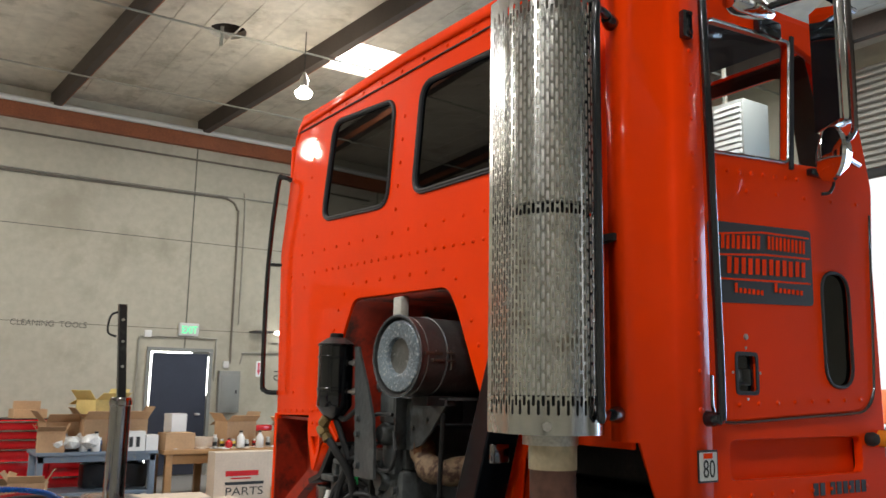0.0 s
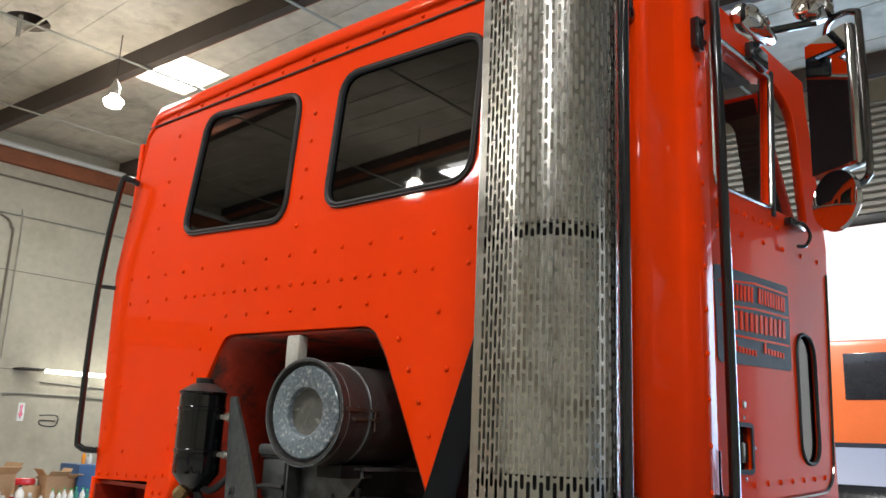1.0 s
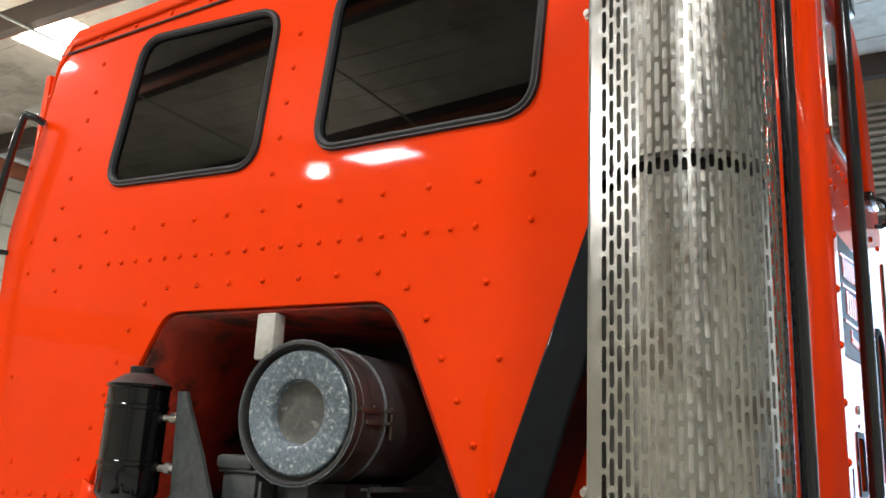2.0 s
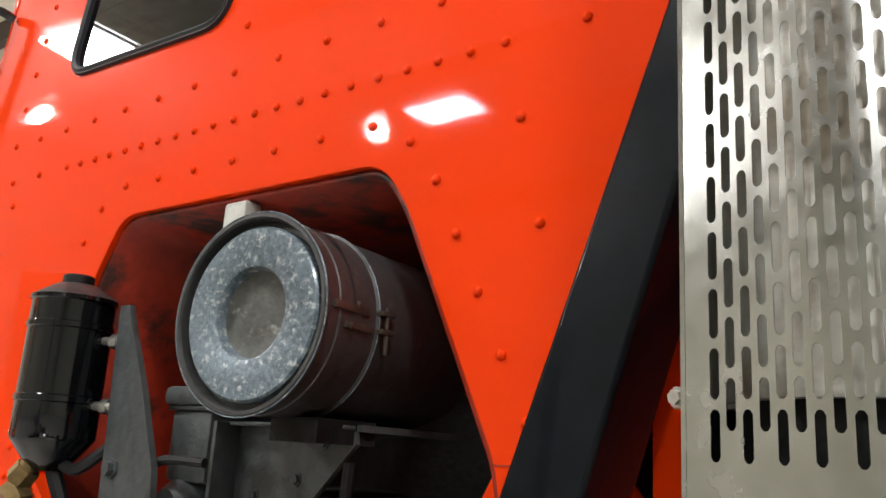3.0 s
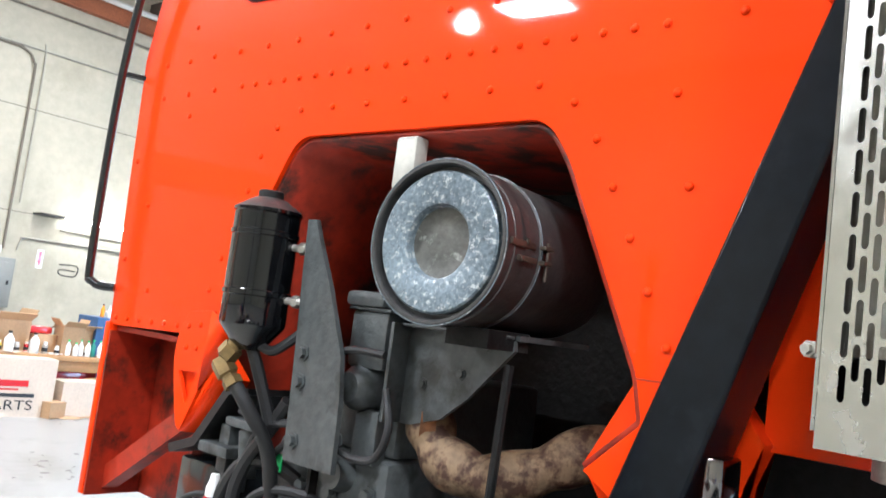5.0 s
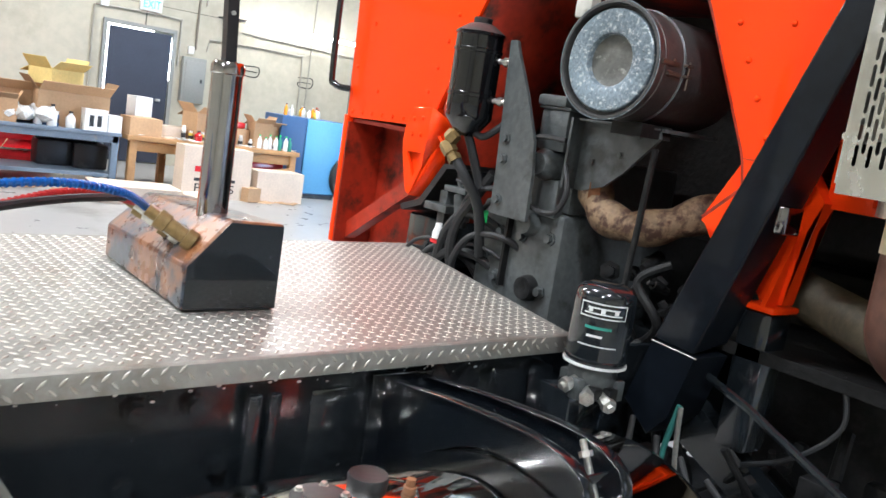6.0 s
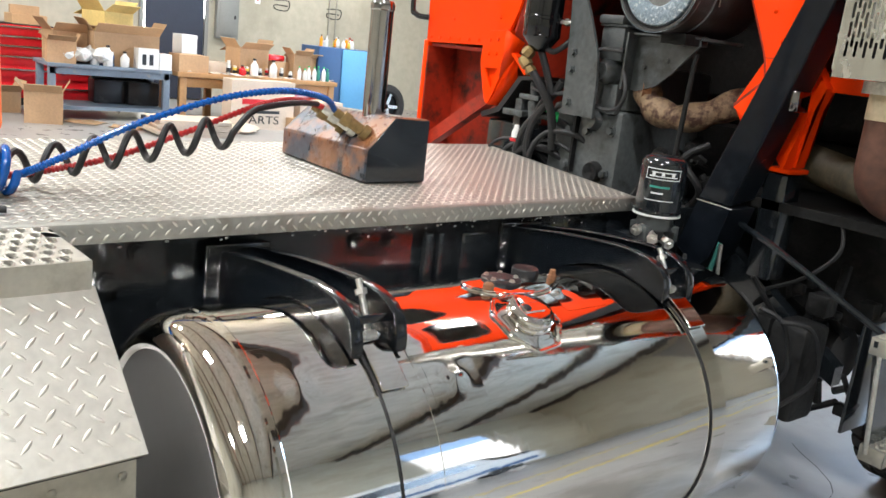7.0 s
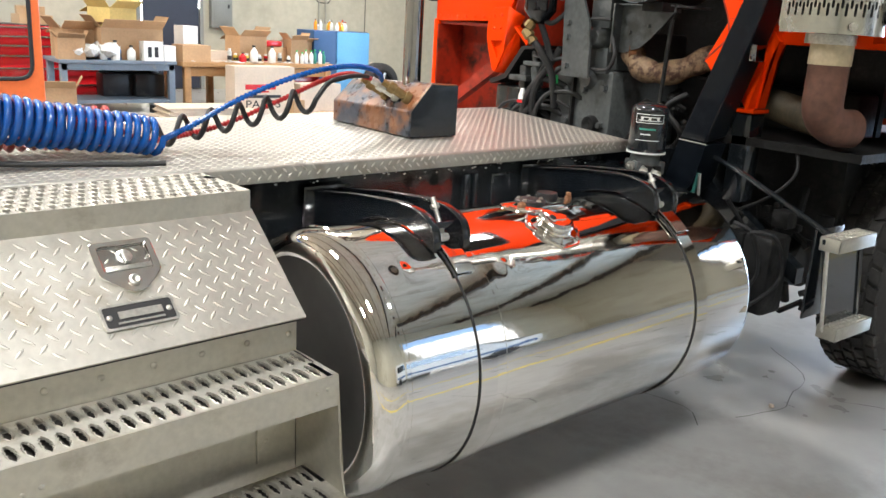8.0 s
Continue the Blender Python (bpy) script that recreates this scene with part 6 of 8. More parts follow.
plug(-1.165, 0.0, [(0, 0.044), (0.007, 0.044), (0.009, 0.040), (0.009, 0.026), (0.012, 0.024), (0.013, 0.0)], M_BLACKDULL, "dark sender cap")
plug(-1.075, 0.06, [(0, 0.030), (0.014, 0.031), (0.018, 0.029), (0.016, 0.022), (0.014, 0)], M_BLACKDULL, "black round plug")
plug(-1.028, -0.06, [(0, 0.010), (0.010, 0.010), (0.011, 0.007), (0.022, 0.007), (0.022, 0)], M_RUST)
plug(-1.225, -0.08, [(0, 0.012), (0.008, 0.012), (0.012, 0.008), (0.014, 0.0)], M_RUST)
for k in range(5):
    p = on_tank(SA, SY0, 0.012) + Vector((0.034 * math.cos(k * 1.256), -0.03 + 0.034 * math.sin(k * 1.256), 0.002))
    hb = hexbolt(bm_new(), p, SD, 0.005, 0.006)
    tank_part("plate_bolt", hb, M_BOLT, sd)
# shallow pressed bosses
for ba, by, br in ((48.5, -1.456, 0.017), (56, -1.756, 0.020), (77, -1.02, 0.019)):
    bm = bm_new()
    gv = [[bm.verts.new(on_tank(radians(ba) + (i - 12) * 0.0045 * br / 0.016 / TR, by + (j - 12) * 0.0045 * br / 0.016, 0.0002 + 0.0028 * math.exp(-((i - 12) ** 2 + (j - 12) ** 2) * 0.0045 ** 2 / 0.016 ** 2 * 0.8))) for j in range(25)] for i in range(25)]
    for i in range(24):
        for j in range(24):
            bm.faces.new((gv[i][j], gv[i][j + 1], gv[i + 1][j + 1], gv[i + 1][j])).smooth = True
    tank_part("tank_boss", bm, M_TANK, tank, "shallow pressed boss")

# ---- spin-on filter ----
fx, fy = 0.575, -0.335
bm = lathe(bm_new(), (fx, fy, 0.985), (fx, fy, 2), [(0, 0.0), (0, 0.066), (0.012, 0.070), (0.014, 0.067), (0.14, 0.067), (0.158, 0.064), (0.170, 0.053), (0.176, 0.035), (0.176, 0)], 40, cap=False)
flt = part("spin_on_filter", bm, M_BLACK, truck, "black spin-on filter canister with white print")
bm = lathe(bm_new(), (fx, fy, 0.981), (fx, fy, 2), [(0, 0.068), (0.0, 0.0705), (0.006, 0.0705), (0.006, 0.068)], 40, cap=False)
part("filter_ring", bm, M_WHITE, flt, "pale rim of the filter")


def wrap(z0, z1, a0, a1, r):
    bm = bm_new()
    n = 10
    vs = [[bm.verts.new((fx + r * math.cos(radians(a0 + (a1 - a0) * i / n)), fy + r * math.sin(radians(a0 + (a1 - a0) * i / n)), z)) for i in range(n + 1)] for z in (z0, z1)]
    for i in range(n):
        bm.faces.new((vs[0][i], vs[0][i + 1], vs[1][i + 1], vs[1][i]))
    return bm


for z0, z1, a0, a1, mt in ((1.122, 1.1245, -95, -5, M_WHITE), (1.092, 1.0945, -95, -5, M_WHITE), (1.0945, 1.122, -95, -93, M_WHITE), (1.0945, 1.122, -7, -5, M_WHITE), (1.100, 1.103, -86, -14, M_WHITE), (1.112, 1.115, -80, -20, M_WHITE), (1.104, 1.112, -78, -70, M_WHITE), (1.104, 1.112, -55, -47, M_WHITE), (1.104, 1.112, -30, -22, M_WHITE),
                           (1.068, 1.074, -80, -30, M_GREENPRINT), (1.050, 1.055, -75, -45, M_WHITE), (1.030, 1.0325, -90, -15, M_WHITE)):
    part("print", wrap(z0, z1, a0, a1, 0.0677), mt, flt)
fh = part("filter_head", lathe(bm_new(), (fx, fy, 0.90), (fx, fy, 2), [(0, 0.03), (0.02, 0.05), (0.06, 0.055), (0.08, 0.05)], 20), M_ENGINE, truck, "grey cast filter head")
for k in range(9):
    a = k * 0.7
    part("lug", box(bm_new(), (fx + 0.055 * math.cos(a) - 0.014, fy + 0.055 * math.sin(a) - 0.014, 0.895 + 0.01 * (k % 3)), (fx + 0.055 * math.cos(a) + 0.014, fy + 0.055 * math.sin(a) + 0.014, 0.94 + 0.012 * (k % 2)), 0.004), M_ENGINE if k % 2 else M_ENGDARK, fh)
for dx, dy, dz in ((0.0, -0.085, 0.045), (0.055, -0.07, 0.03), (0.09, -0.03, 0.02)):
    bm = lathe(bm_new(), (fx + dx * 0.5, fy + dy * 0.5, 0.90 + dz), (fx + dx, fy + dy, 0.89 + dz), [(0, 0.013), (0.03, 0.013), (0.032, 0.017), (0.045, 0.017), (0.046, 0.008), (0.055, 0.008)], 6)
    part("fitting", bm, M_BOLT, fh, "zinc hose fitting")
part("filter_mount", box(bm_new(), (0.446, -0.40, 0.80), (0.58, -0.28, 0.915), 0.01), M_BLACK, truck)

# ---- step toolbox ----
TB = Matrix.Translation((1.02, -1.985, 0)) @ Matrix.Rotation(radians(4.0), 4, "Z")
LB = 1.55


def tb(name, data, material, parent, label="", smooth=None):
    data.transform(TB)
    return part(name, data, material, parent, label, smooth)


bm = prism(bm_new(), [(-0.47, 0, 0.22), (-0.47, 0, 0.985), (-0.25, 0, 0.985), (-0.246, 0, 0.955), (-0.037, 0, 0.778), (-0.037, 0, 0.70), (-0.037, 0, 0.22)], (0, -LB, 0))
box_b = tb("tool_box", bm, M_ALU, truck, "aluminium step toolbox with tread plate lid")


def grip_tread(x0, x1, z, rows, holes_n, name, parent):
    """Serrated grip tread: plate with lens holes and raised teeth round each."""
    teeth, V, F = [], [], []
    py = (LB - 0.02) / holes_n
    px = (x1 - x0) / rows
    saw = [(-0.40, 0), (-0.30, 0.22), (-0.22, 0.16), (-0.13, 0.30), (-0.05, 0.23), (0.05, 0.32), (0.13, 0.24), (0.22, 0.27), (0.30, 0.14), (0.40, 0)]
    ring = saw + [(u, -v) for u, v in saw[-2:0:-1]]
    rim = [(u * 0.5 / max(abs(u), abs(v)), v * 0.5 / max(abs(u), abs(v))) for u, v in ring]
    n = len(ring)

    def plate(xa, xb, ya, yb):
        o = len(V)
        V.extend([(xa, ya, z), (xb, ya, z), (xb, yb, z), (xa, yb, z)])
        F.append((o, o + 1, o + 2, o + 3))

    for r in range(rows):
        xa, shift = x0 + px * r, 0.5 * (r % 2)
        count = holes_n - (r % 2)
        plate(xa, xa + px, -0.010 - py * shift, 0.0)
        plate(xa, xa + px, -LB, -0.010 - py * (count + shift))
        for k in range(count):
            cx, cy = xa + px * 0.5, -0.010 - py * (k + 0.5 + shift)
            teeth.append((cx, cy))
            o = len(V)
            V.extend([(cx + px * u, cy + py * v, z) for u, v in rim])
            V.extend([(cx + px * u, cy + py * v, z) for u, v in ring])
            V.extend([(cx + px * u, cy + py * v, z - 0.004) for u, v in ring])
            for i in range(n):
                j = (i + 1) % n
                F.append((o + i, o + j, o + n + j, o + n + i))
                F.append((o + n + i, o + n + j, o + 2 * n + j, o + 2 * n + i))
                (ua, va), (ub, vb) = rim[i], rim[j]
                if abs(abs(ua) - 0.5) < 1e-6 and abs(abs(vb) - 0.5) < 1e-6 and abs(abs(va) - 0.5) > 1e-6 or abs(abs(va) - 0.5) < 1e-6 and abs(abs(ub) - 0.5) < 1e-6 and abs(abs(ua) - 0.5) > 1e-6:
                    cu, cv = (ua if abs(abs(ua) - 0.5) < 1e-6 else ub), (va if abs(abs(va) - 0.5) < 1e-6 else vb)
                    V.append((cx + px * cu, cy + py * cv, z))
                    F.append((o + i, len(V) - 1, o + j))
    me = bpy.data.meshes.new(name)
    me.from_pydata(V, [], F)
    bm = bm_new()
    bm.from_mesh(me)
    bmesh.ops.remove_doubles(bm, verts=bm.verts, dist=0.00003)
    ob = tb(name, bm, M_TREAD, parent, "serrated aluminium grip tread")
    bm = bm_new()
    for cx, cy in teeth:
        for s in (1, -1):
            pts, top = [], []
            for i, (u, v) in enumerate(saw):
                h = (0.0030 if i % 2 else 0.0048) * math.sin(math.pi * min(max((u + 0.40) / 0.80, 0.08), 0.92))
                pts.append(bm.verts.new((cx + px * u, cy + s * (py * (v + 0.05) + 0.0010), z - 0.001)))
                top.append(bm.verts.new((cx + px * u, cy + s * py * (v + 0.02), z + h)))
            for i in range(len(saw) - 1):
                bm.faces.new((pts[i], pts[i + 1], top[i + 1], top[i]))
    # added dark plate: the shade inside the holes as a colour
    tb("tread_shadow_plate", box(bm_new(), (x0 + 0.002, -LB + 0.002, z - 0.022), (x1 - 0.002, -0.002, z - 0.018)), M_CRACKSHADE, ob)
    t = tb("tread_teeth", bm, M_TREAD, ob)
    t.modifiers.new("thickness", "SOLIDIFY").thickness = 0.0012
    tagged(t, kind="stuff")
    return ob


ts = grip_tread(-0.465, -0.235, 1.012, 6, 56, "top_step", box_b)
tb("step_lip", sheet(rect(-LB, 0.962, 0.0, 1.012), (), 0.004, PLANE_X, (-0.233, 0, 0)), M_ALU, box_b)
s2 = grip_tread(-0.034, 0.118, 0.694, 2, 56, "middle_step", box_b)
lp = tb("step_lip", sheet(rect(-LB, 0.624, 0.0, 0.694), (), 0.004, PLANE_X, (0.122, 0, 0)), M_ALU, box_b)
s3 = grip_tread(0.0, 0.165, 0.43, 2, 56, "bottom_step", box_b)
tb("step_lip", sheet(rect(-LB, 0.36, 0.0, 0.43), (), 0.004, PLANE_X, (0.167, 0, 0)), M_ALU, box_b)
bm = prism(bm_new(), [(-0.036, 0, 0.688), (0.118, 0, 0.688), (0.135, 0, 0.50), (0.175, 0, 0.34), (0.175, 0, 0.22), (-0.03, 0, 0.22)], (0, 0.004, 0))
tb("end_plate", bm, M_ALU, box_b)
bm = box(bm_new(), (-0.036, -0.10, 0.45), (-0.029, -0.06, 0.67))
tb("hinge_strip", bm, M_ALU, box_b)
# lid of tread plate
dl = Vector((0.222, 0, -0.184))
ll = dl.length
lu = dl.normalized()
LM = Matrix((( lu.x, 0, -lu.z, -0.243), (0, 1, 0, 0), (lu.z, 0, lu.x, 0.962), (0, 0, 0, 1)))
lid_me = sheet(rect(0, -LB, ll + 0.01, 0.006), (), 0.005, PLANE_Z, (0, 0, 0.008))
lid_me.transform(LM)
lid = tb("lid", lid_me, M_TREAD, box_b, "tread plate toolbox lid")
spots = weave(0.012, ll - 0.004, -LB + 0.010, -0.008, 0.0285, radians(45))
tagged(tb("tread_pattern", lens_field(spots, 0.0265, 0.0068, 0.0018, LM @ Matrix.Translation((0, 0, 0.008))), M_TREAD, lid), kind="stuff")
bm = tube(bm_new(), [(-0.022, 0, 0.772), (-0.022, -LB, 0.772)], 0.006, 8)
tb("lid_roll", bm, M_RUBBER, lid)
for k in range(14):
    bm = dome(bm_new(), (-0.037, -0.02 - 0.1 * k, 0.735), (1, 0, 0), 0.007, 0.004)
    tb("rivet", bm, M_ALU, box_b)
for y, z in ((-0.025, 0.666), (-0.05, 0.663), (-0.58, 0.644), (-0.61, 0.639)):
    bm = dome(bm_new(), (0.122, y, z), (1, 0, 0), 0.005, 0.003)
    tb("rivet", bm, M_ALU, lp)
for z in (0.50, 0.58, 0.66):
    bm = dome(bm_new(), (-0.029, -0.08, z), (1, 0, 0), 0.007, 0.004)
    tb("rivet", bm, M_ALU, box_b)


def lid_mesh(me):
    me.transform(LM)
    return me


# latch: pentagon frame, dished paddle, ring and lock
cy = -0.315
outl = rounded([(0.045, cy - 0.062), (0.045, cy + 0.062), (0.125, cy + 0.062), (0.168, cy + 0.015), (0.168, cy - 0.015), (0.125, cy - 0.062)], 0.010, 4)
hole = rounded([(0.057, cy - 0.048), (0.057, cy + 0.048), (0.118, cy + 0.048), (0.118, cy - 0.048)], 0.006, 3)
lt = tb("latch", lid_mesh(sheet(outl, [hole], 0.006, PLANE_Z, (0, 0, 0.016), 0.0015)), M_CHROME, lid, "polished pentagon paddle latch")
bm = bm_new()
box(bm, (0.057, cy - 0.048, 0.0085), (0.118, cy + 0.048, 0.0095))
bm.transform(LM)
tb("dish", bm, M_STEEL, lt)
bm = bm_new()
lathe(bm, (0.082, cy, 0.009), (0.082, cy, 1), [(0, 0.016), (0.004, 0.016), (0.006, 0.010), (0.010, 0.010), (0.010, 0)], 20)
box(bm, (0.07, cy - 0.006, 0.012), (0.10, cy + 0.006, 0.02), 0.002)
box(bm, (0.104, cy - 0.046, 0.010), (0.116, cy + 0.046, 0.016), 0.002)
bm.transform(LM)
tb("ring_pull", bm, M_BOLT, lt)
bm = lathe(bm_new(), (0.143, cy, 0.015), (0.143, cy, 1), [(0, 0.012), (0.006, 0.012), (0.008, 0.008), (0.005, 0.004), (0.005, 0)], 18)
bm.transform(LM)
tb("lock", bm, M_BOLT, lt)
bd = tb("badge", lid_mesh(sheet(rounded(rect(0.190, cy - 0.085, 0.242, cy + 0.055), 0.008, 3), (), 0.003, PLANE_Z, (0, 0, 0.013), 0.001)), M_BLACKPRINT, lid, "dark metal maker's badge")
tb("badge_rim", lid_mesh(sheet(rounded(rect(0.188, cy - 0.087, 0.244, cy + 0.057), 0.008, 3), [rounded(rect(0.193, cy - 0.082, 0.239, cy + 0.052), 0.006, 3)], 0.005, PLANE_Z, (0, 0, 0.014))), M_BOLT, bd)
for x0, x1, y0, y1 in ((0.206, 0.222, cy - 0.055, cy + 0.03), (0.229, 0.2325, cy - 0.06, cy + 0.03)):
    tb("bar", lid_mesh(sheet(rect(x0, y0, x1, y1), (), 0.002, PLANE_Z, (0, 0, 0.0148))), M_BOLT, bd)
for y in (cy - 0.073, cy + 0.043):
    bm = dome(bm_new(), (0.216, y, 0.013), (0, 0, 1), 0.006, 0.004)
    bm.transform(LM)
    tb("rivet", bm, M_BOLT, bd)

# ---- front wheel, steps ----
wy, wr = 0.93, 0.515


def wheel(x_out, sgn):
    bm = lathe(bm_new(), (x_out, wy, wr), (x_out - sgn, wy, wr), [(0.03, 0.29), (0.0, 0.31), (-0.005, 0.40), (0.012, 0.475), (0.035, 0.500), (0.06, 0.504), (0.24, 0.504), (0.265, 0.500), (0.29, 0.47), (0.30, 0.40), (0.29, 0.30)], 72, cap=False)
    w = part("wheel", bm, M_TYRE, truck, "black truck tyre with blocky tread")
    bm = lathe(bm_new(), (x_out, wy, wr), (x_out - sgn, wy, wr), [(0.03, 0.292), (0.05, 0.28), (0.14, 0.26), (0.13, 0.17), (0.06, 0.14), (0.06, 0.0)], 40, cap=False)
    part("rim", bm, M_STEEL, w)
    V, F = [], []
    for row in range(5):
        x0 = x_out - sgn * (0.028 + row * 0.050)
        x1 = x0 - sgn * 0.042
        n = 46
        for k in range(n):
            a = (k + 0.5 * (row % 2)) / n * 2 * math.pi
            h = 0.74 * math.pi / n
            o = len(V)
            for xx, rr in ((x0, 0.498), (x1, 0.498), (x0 - sgn * 0.003, 0.5155), (x1 + sgn * 0.003, 0.5155)):
                for da, skew in ((-h, 0), (0, 0.010), (h, 0)):
                    sh_ = 0.22 * h * (1 if row % 2 else -1) * (1 if xx in (x0, x0 - sgn * 0.003) else -1)
                    V.append((xx, wy + rr * math.sin(a + da + sh_), wr + rr * math.cos(a + da + sh_)))
            F += [(o + 6, o + 7, o + 10, o + 9), (o + 7, o + 8, o + 11, o + 10), (o, o + 1, o + 7, o + 6), (o + 1, o + 2, o + 8, o + 7), (o + 3, o + 9, o + 10, o + 4), (o + 4, o + 10, o + 11, o + 5),
                  (o, o + 6, o + 9, o + 3), (o + 2, o + 5, o + 11, o + 8)]
    me = bpy.data.meshes.new("tread_blocks")
    me.from_pydata(V, [], F)
    tagged(part("tread", me, M_TYRE, w), kind="stuff")
    return w


wheel(1.19, 1)
wheel(-1.2, -1)
part("axle", cyl(bm_new(), (-0.95, wy, wr), (0.95, wy, wr), 0.07, 16), M_ENGDARK, truck)
sl = part("step_ladder", prism(bm_new(), [(1.215, -0.20, 0.79), (1.215, 0.04, 0.79), (1.215, 0.12, 0.44), (1.215, -0.10, 0.44)], (0.010, 0, 0)), M_BLACK, truck, "black hanger plate with two small grip steps")
for y0, y1, z in ((-0.195, 0.050, 0.798), (-0.110, 0.140, 0.478)):
    bm = bm_new()
    box(bm, (1.205, y0, z - 0.005), (1.275, y1, z), 0.0015)
    box(bm, (1.270, y0, z - 0.046), (1.275, y1, z - 0.004), 0.0015)
    box(bm, (1.205, y0, z - 0.046), (1.275, y0 + 0.005, z - 0.004), 0.0015)
    for i in range(3):
        for j in range(9):
            lathe(bm, (1.219 + i * 0.021, y0 + 0.022 + j * (y1 - y0 - 0.044) / 8, z - 0.001), (1.219 + i * 0.021, y0, 9), [(0, 0.0085), (0.005, 0.0072), (0.005, 0.0045), (0.001, 0.004)], 8, cap=False)
    part("grip_step", bm, M_ALU, sl, "pale aluminium grip step")
part("step_strut", tube(bm_new(), [(1.228, -0.185, 0.77), (1.228, -0.12, 0.46)], 0.007, 8), M_BOLT, sl, "worn bright edge rod")
part("step_strut", tube(bm_new(), [(1.228, 0.045, 0.77), (1.228, 0.125, 0.46)], 0.007, 8), M_BLACK, sl)
part("step_strut", tube(bm_new(), [(0.56, -0.05, 1.00), (0.80, -0.06, 0.93), (1.215, -0.10, 0.775)], 0.010, 8), M_BLACK, sl)
part("step_guard", box(bm_new(), (1.13, -0.09, 0.47), (1.14, 0.10, 0.79), 0.003), M_BLACK, sl)

# dark running gear behind the tank
bm = bm_new()
prism(bm, [(0.50, 0.05, 0.86), (0.60, 0.05, 0.86), (1.02, 0.05, 0.60), (1.02, 0.05, 0.54), (0.50, 0.05, 0.78)], (0, 0.05, 0))
part("suspension_arm", bm, M_BLACK, truck)
bm = bm_new()
random.seed(21)
for k in range(34):
    x, y, z = random.uniform(0.5, 1.05), random.uniform(-0.02, 0.4), random.uniform(0.40, 0.78)
    s = random.uniform(0.012, 0.035)
    if k % 3:
        d = Vector((random.uniform(-1, 1), random.uniform(-0.6, 0.6), random.uniform(-1, 1))).normalized() * random.uniform(0.05, 0.18)
        part("axle_rod", cyl(bm_new(), (x, y, z), Vector((x, y, z)) + d, s * 0.5, 8), M_ENGDARK, truck)
    else:
        part("axle_lug", box(bm_new(), (x - s, y - s, z - s), (x + s, y + s, z + s), 0.005), M_ENGDARK, truck)
bm = bm_new()
for k in range(6):
    x = 0.62 + 0.07 * k
    part("brake_hose", tube(bm_new(), smooth_path([(x, -0.22, 0.86 - 0.02 * k), (x + 0.06, -0.30 + 0.03 * k, 0.74), (x + 0.05, -0.26 + 0.04 * k, 0.58), (x - 0.04, -0.1, 0.45)], 6), 0.007, 8), M_RUBBER, truck)
tube(bm, smooth_path([(0.95, 0.02, 1.05), (0.98, 0.0, 0.95), (0.90, -0.02, 0.85), (0.78, 0.0, 0.78)], 6), 0.006, 8)
part("brake_hose", bm, M_RUBBER, truck, "thin black brake hoses")
part("air_line", tube(bm_new(), smooth_path([(0.72, -0.20, 0.92), (0.70, -0.20, 0.80), (0.71, -0.20, 0.69), (0.76, -0.15, 0.60)], 6), 0.007, 8), M_TEAL, truck, "thin teal nylon air line")
part("air_line", tube(bm_new(), smooth_path([(0.73, -0.21, 0.92), (0.735, -0.20, 0.80), (0.765, -0.20, 0.68), (0.80, -0.12, 0.60)], 6), 0.006, 8), M_BOLT, truck, "braided grey air line")
part("inner_fender", box(bm_new(), (0.55, 0.0, 1.02), (1.2, 0.9, 1.05)), M_ENGDARK, truck)
part("spring_pack", box(bm_new(), (0.52, -0.25, 0.46), (0.60, 1.2, 0.56), 0.01), M_ENGDARK, truck)
bm = lathe(bm_new(), (0.93, 0.34, 0.55), (0.70, 0.34, 0.55), [(0, 0.0), (0.01, 0.07), (0.03, 0.095), (0.08, 0.1), (0.085, 0.108), (0.10, 0.108), (0.105, 0.1), (0.17, 0.085), (0.19, 0.0)], 24, cap=False)
part("brake_chamber", bm, M_BLACKDULL, truck, "black round brake chamber")
part("undertray", box(bm_new(), (0.18, 0.12, 0.46), (0.80, 0.60, 0.50), 0.006), M_ENGDARK, truck)
for k, (y0, y1, z0, z1) in enumerate(((-0.30, 0.9, 0.62, 0.68), (-0.15, 0.7, 0.50, 0.54))):
    part("drag_link", tube(bm_new(), [(0.70 + 0.1 * k, y0, z0), (0.64 + 0.1 * k, y1, z1)], 0.022, 12), M_BLACKDULL, truck)
part("axle_bracket", box(bm_new(), (0.86, -0.08, 0.42), (0.98, 0.06, 0.72), 0.02), M_ENGDARK, truck)

# ---- hose block and post on the deck ----
bm = prism(bm_new(), [(0.20, -1.135, 1.009), (0.20, -0.93, 1.009), (0.20, -0.93, 1.19), (0.20, -1.05, 1.195), (0.20, -1.135, 1.10)], (-0.50, 0.0, 0))
for v in bm.verts:
    if v.co.x < 0:
        v.co.z = 1.009 + (v.co.z - 1.009) * 0.86
blk = soften(part("hose_block", bm, M_BLOCKPAINT, truck, "chipped black and rusty steel block on the deck"), 0.006)
part("end_plate", prism(bm_new(), [(0.2005, -1.131, 1.013), (0.2005, -0.934, 1.013), (0.2005, -0.934, 1.186), (0.2005, -1.049, 1.190), (0.2005, -1.131, 1.098)], (0.003, 0, 0)), M_BLACK, blk, "black painted end of the block")
PX, PY = 0.055, -1.03
bm = lathe(bm_new(), (PX, PY, 1.16), (PX, PY, 2), [(0, 0.0325), (0.02, 0.0325), (0.315, 0.0325), (0.318, 0.035), (0.332, 0.035), (0.342, 0.030), (0.344, 0.0)], 40, cap=False)
po = part("hose_post", bm, M_POST, blk, "chrome hose support post")
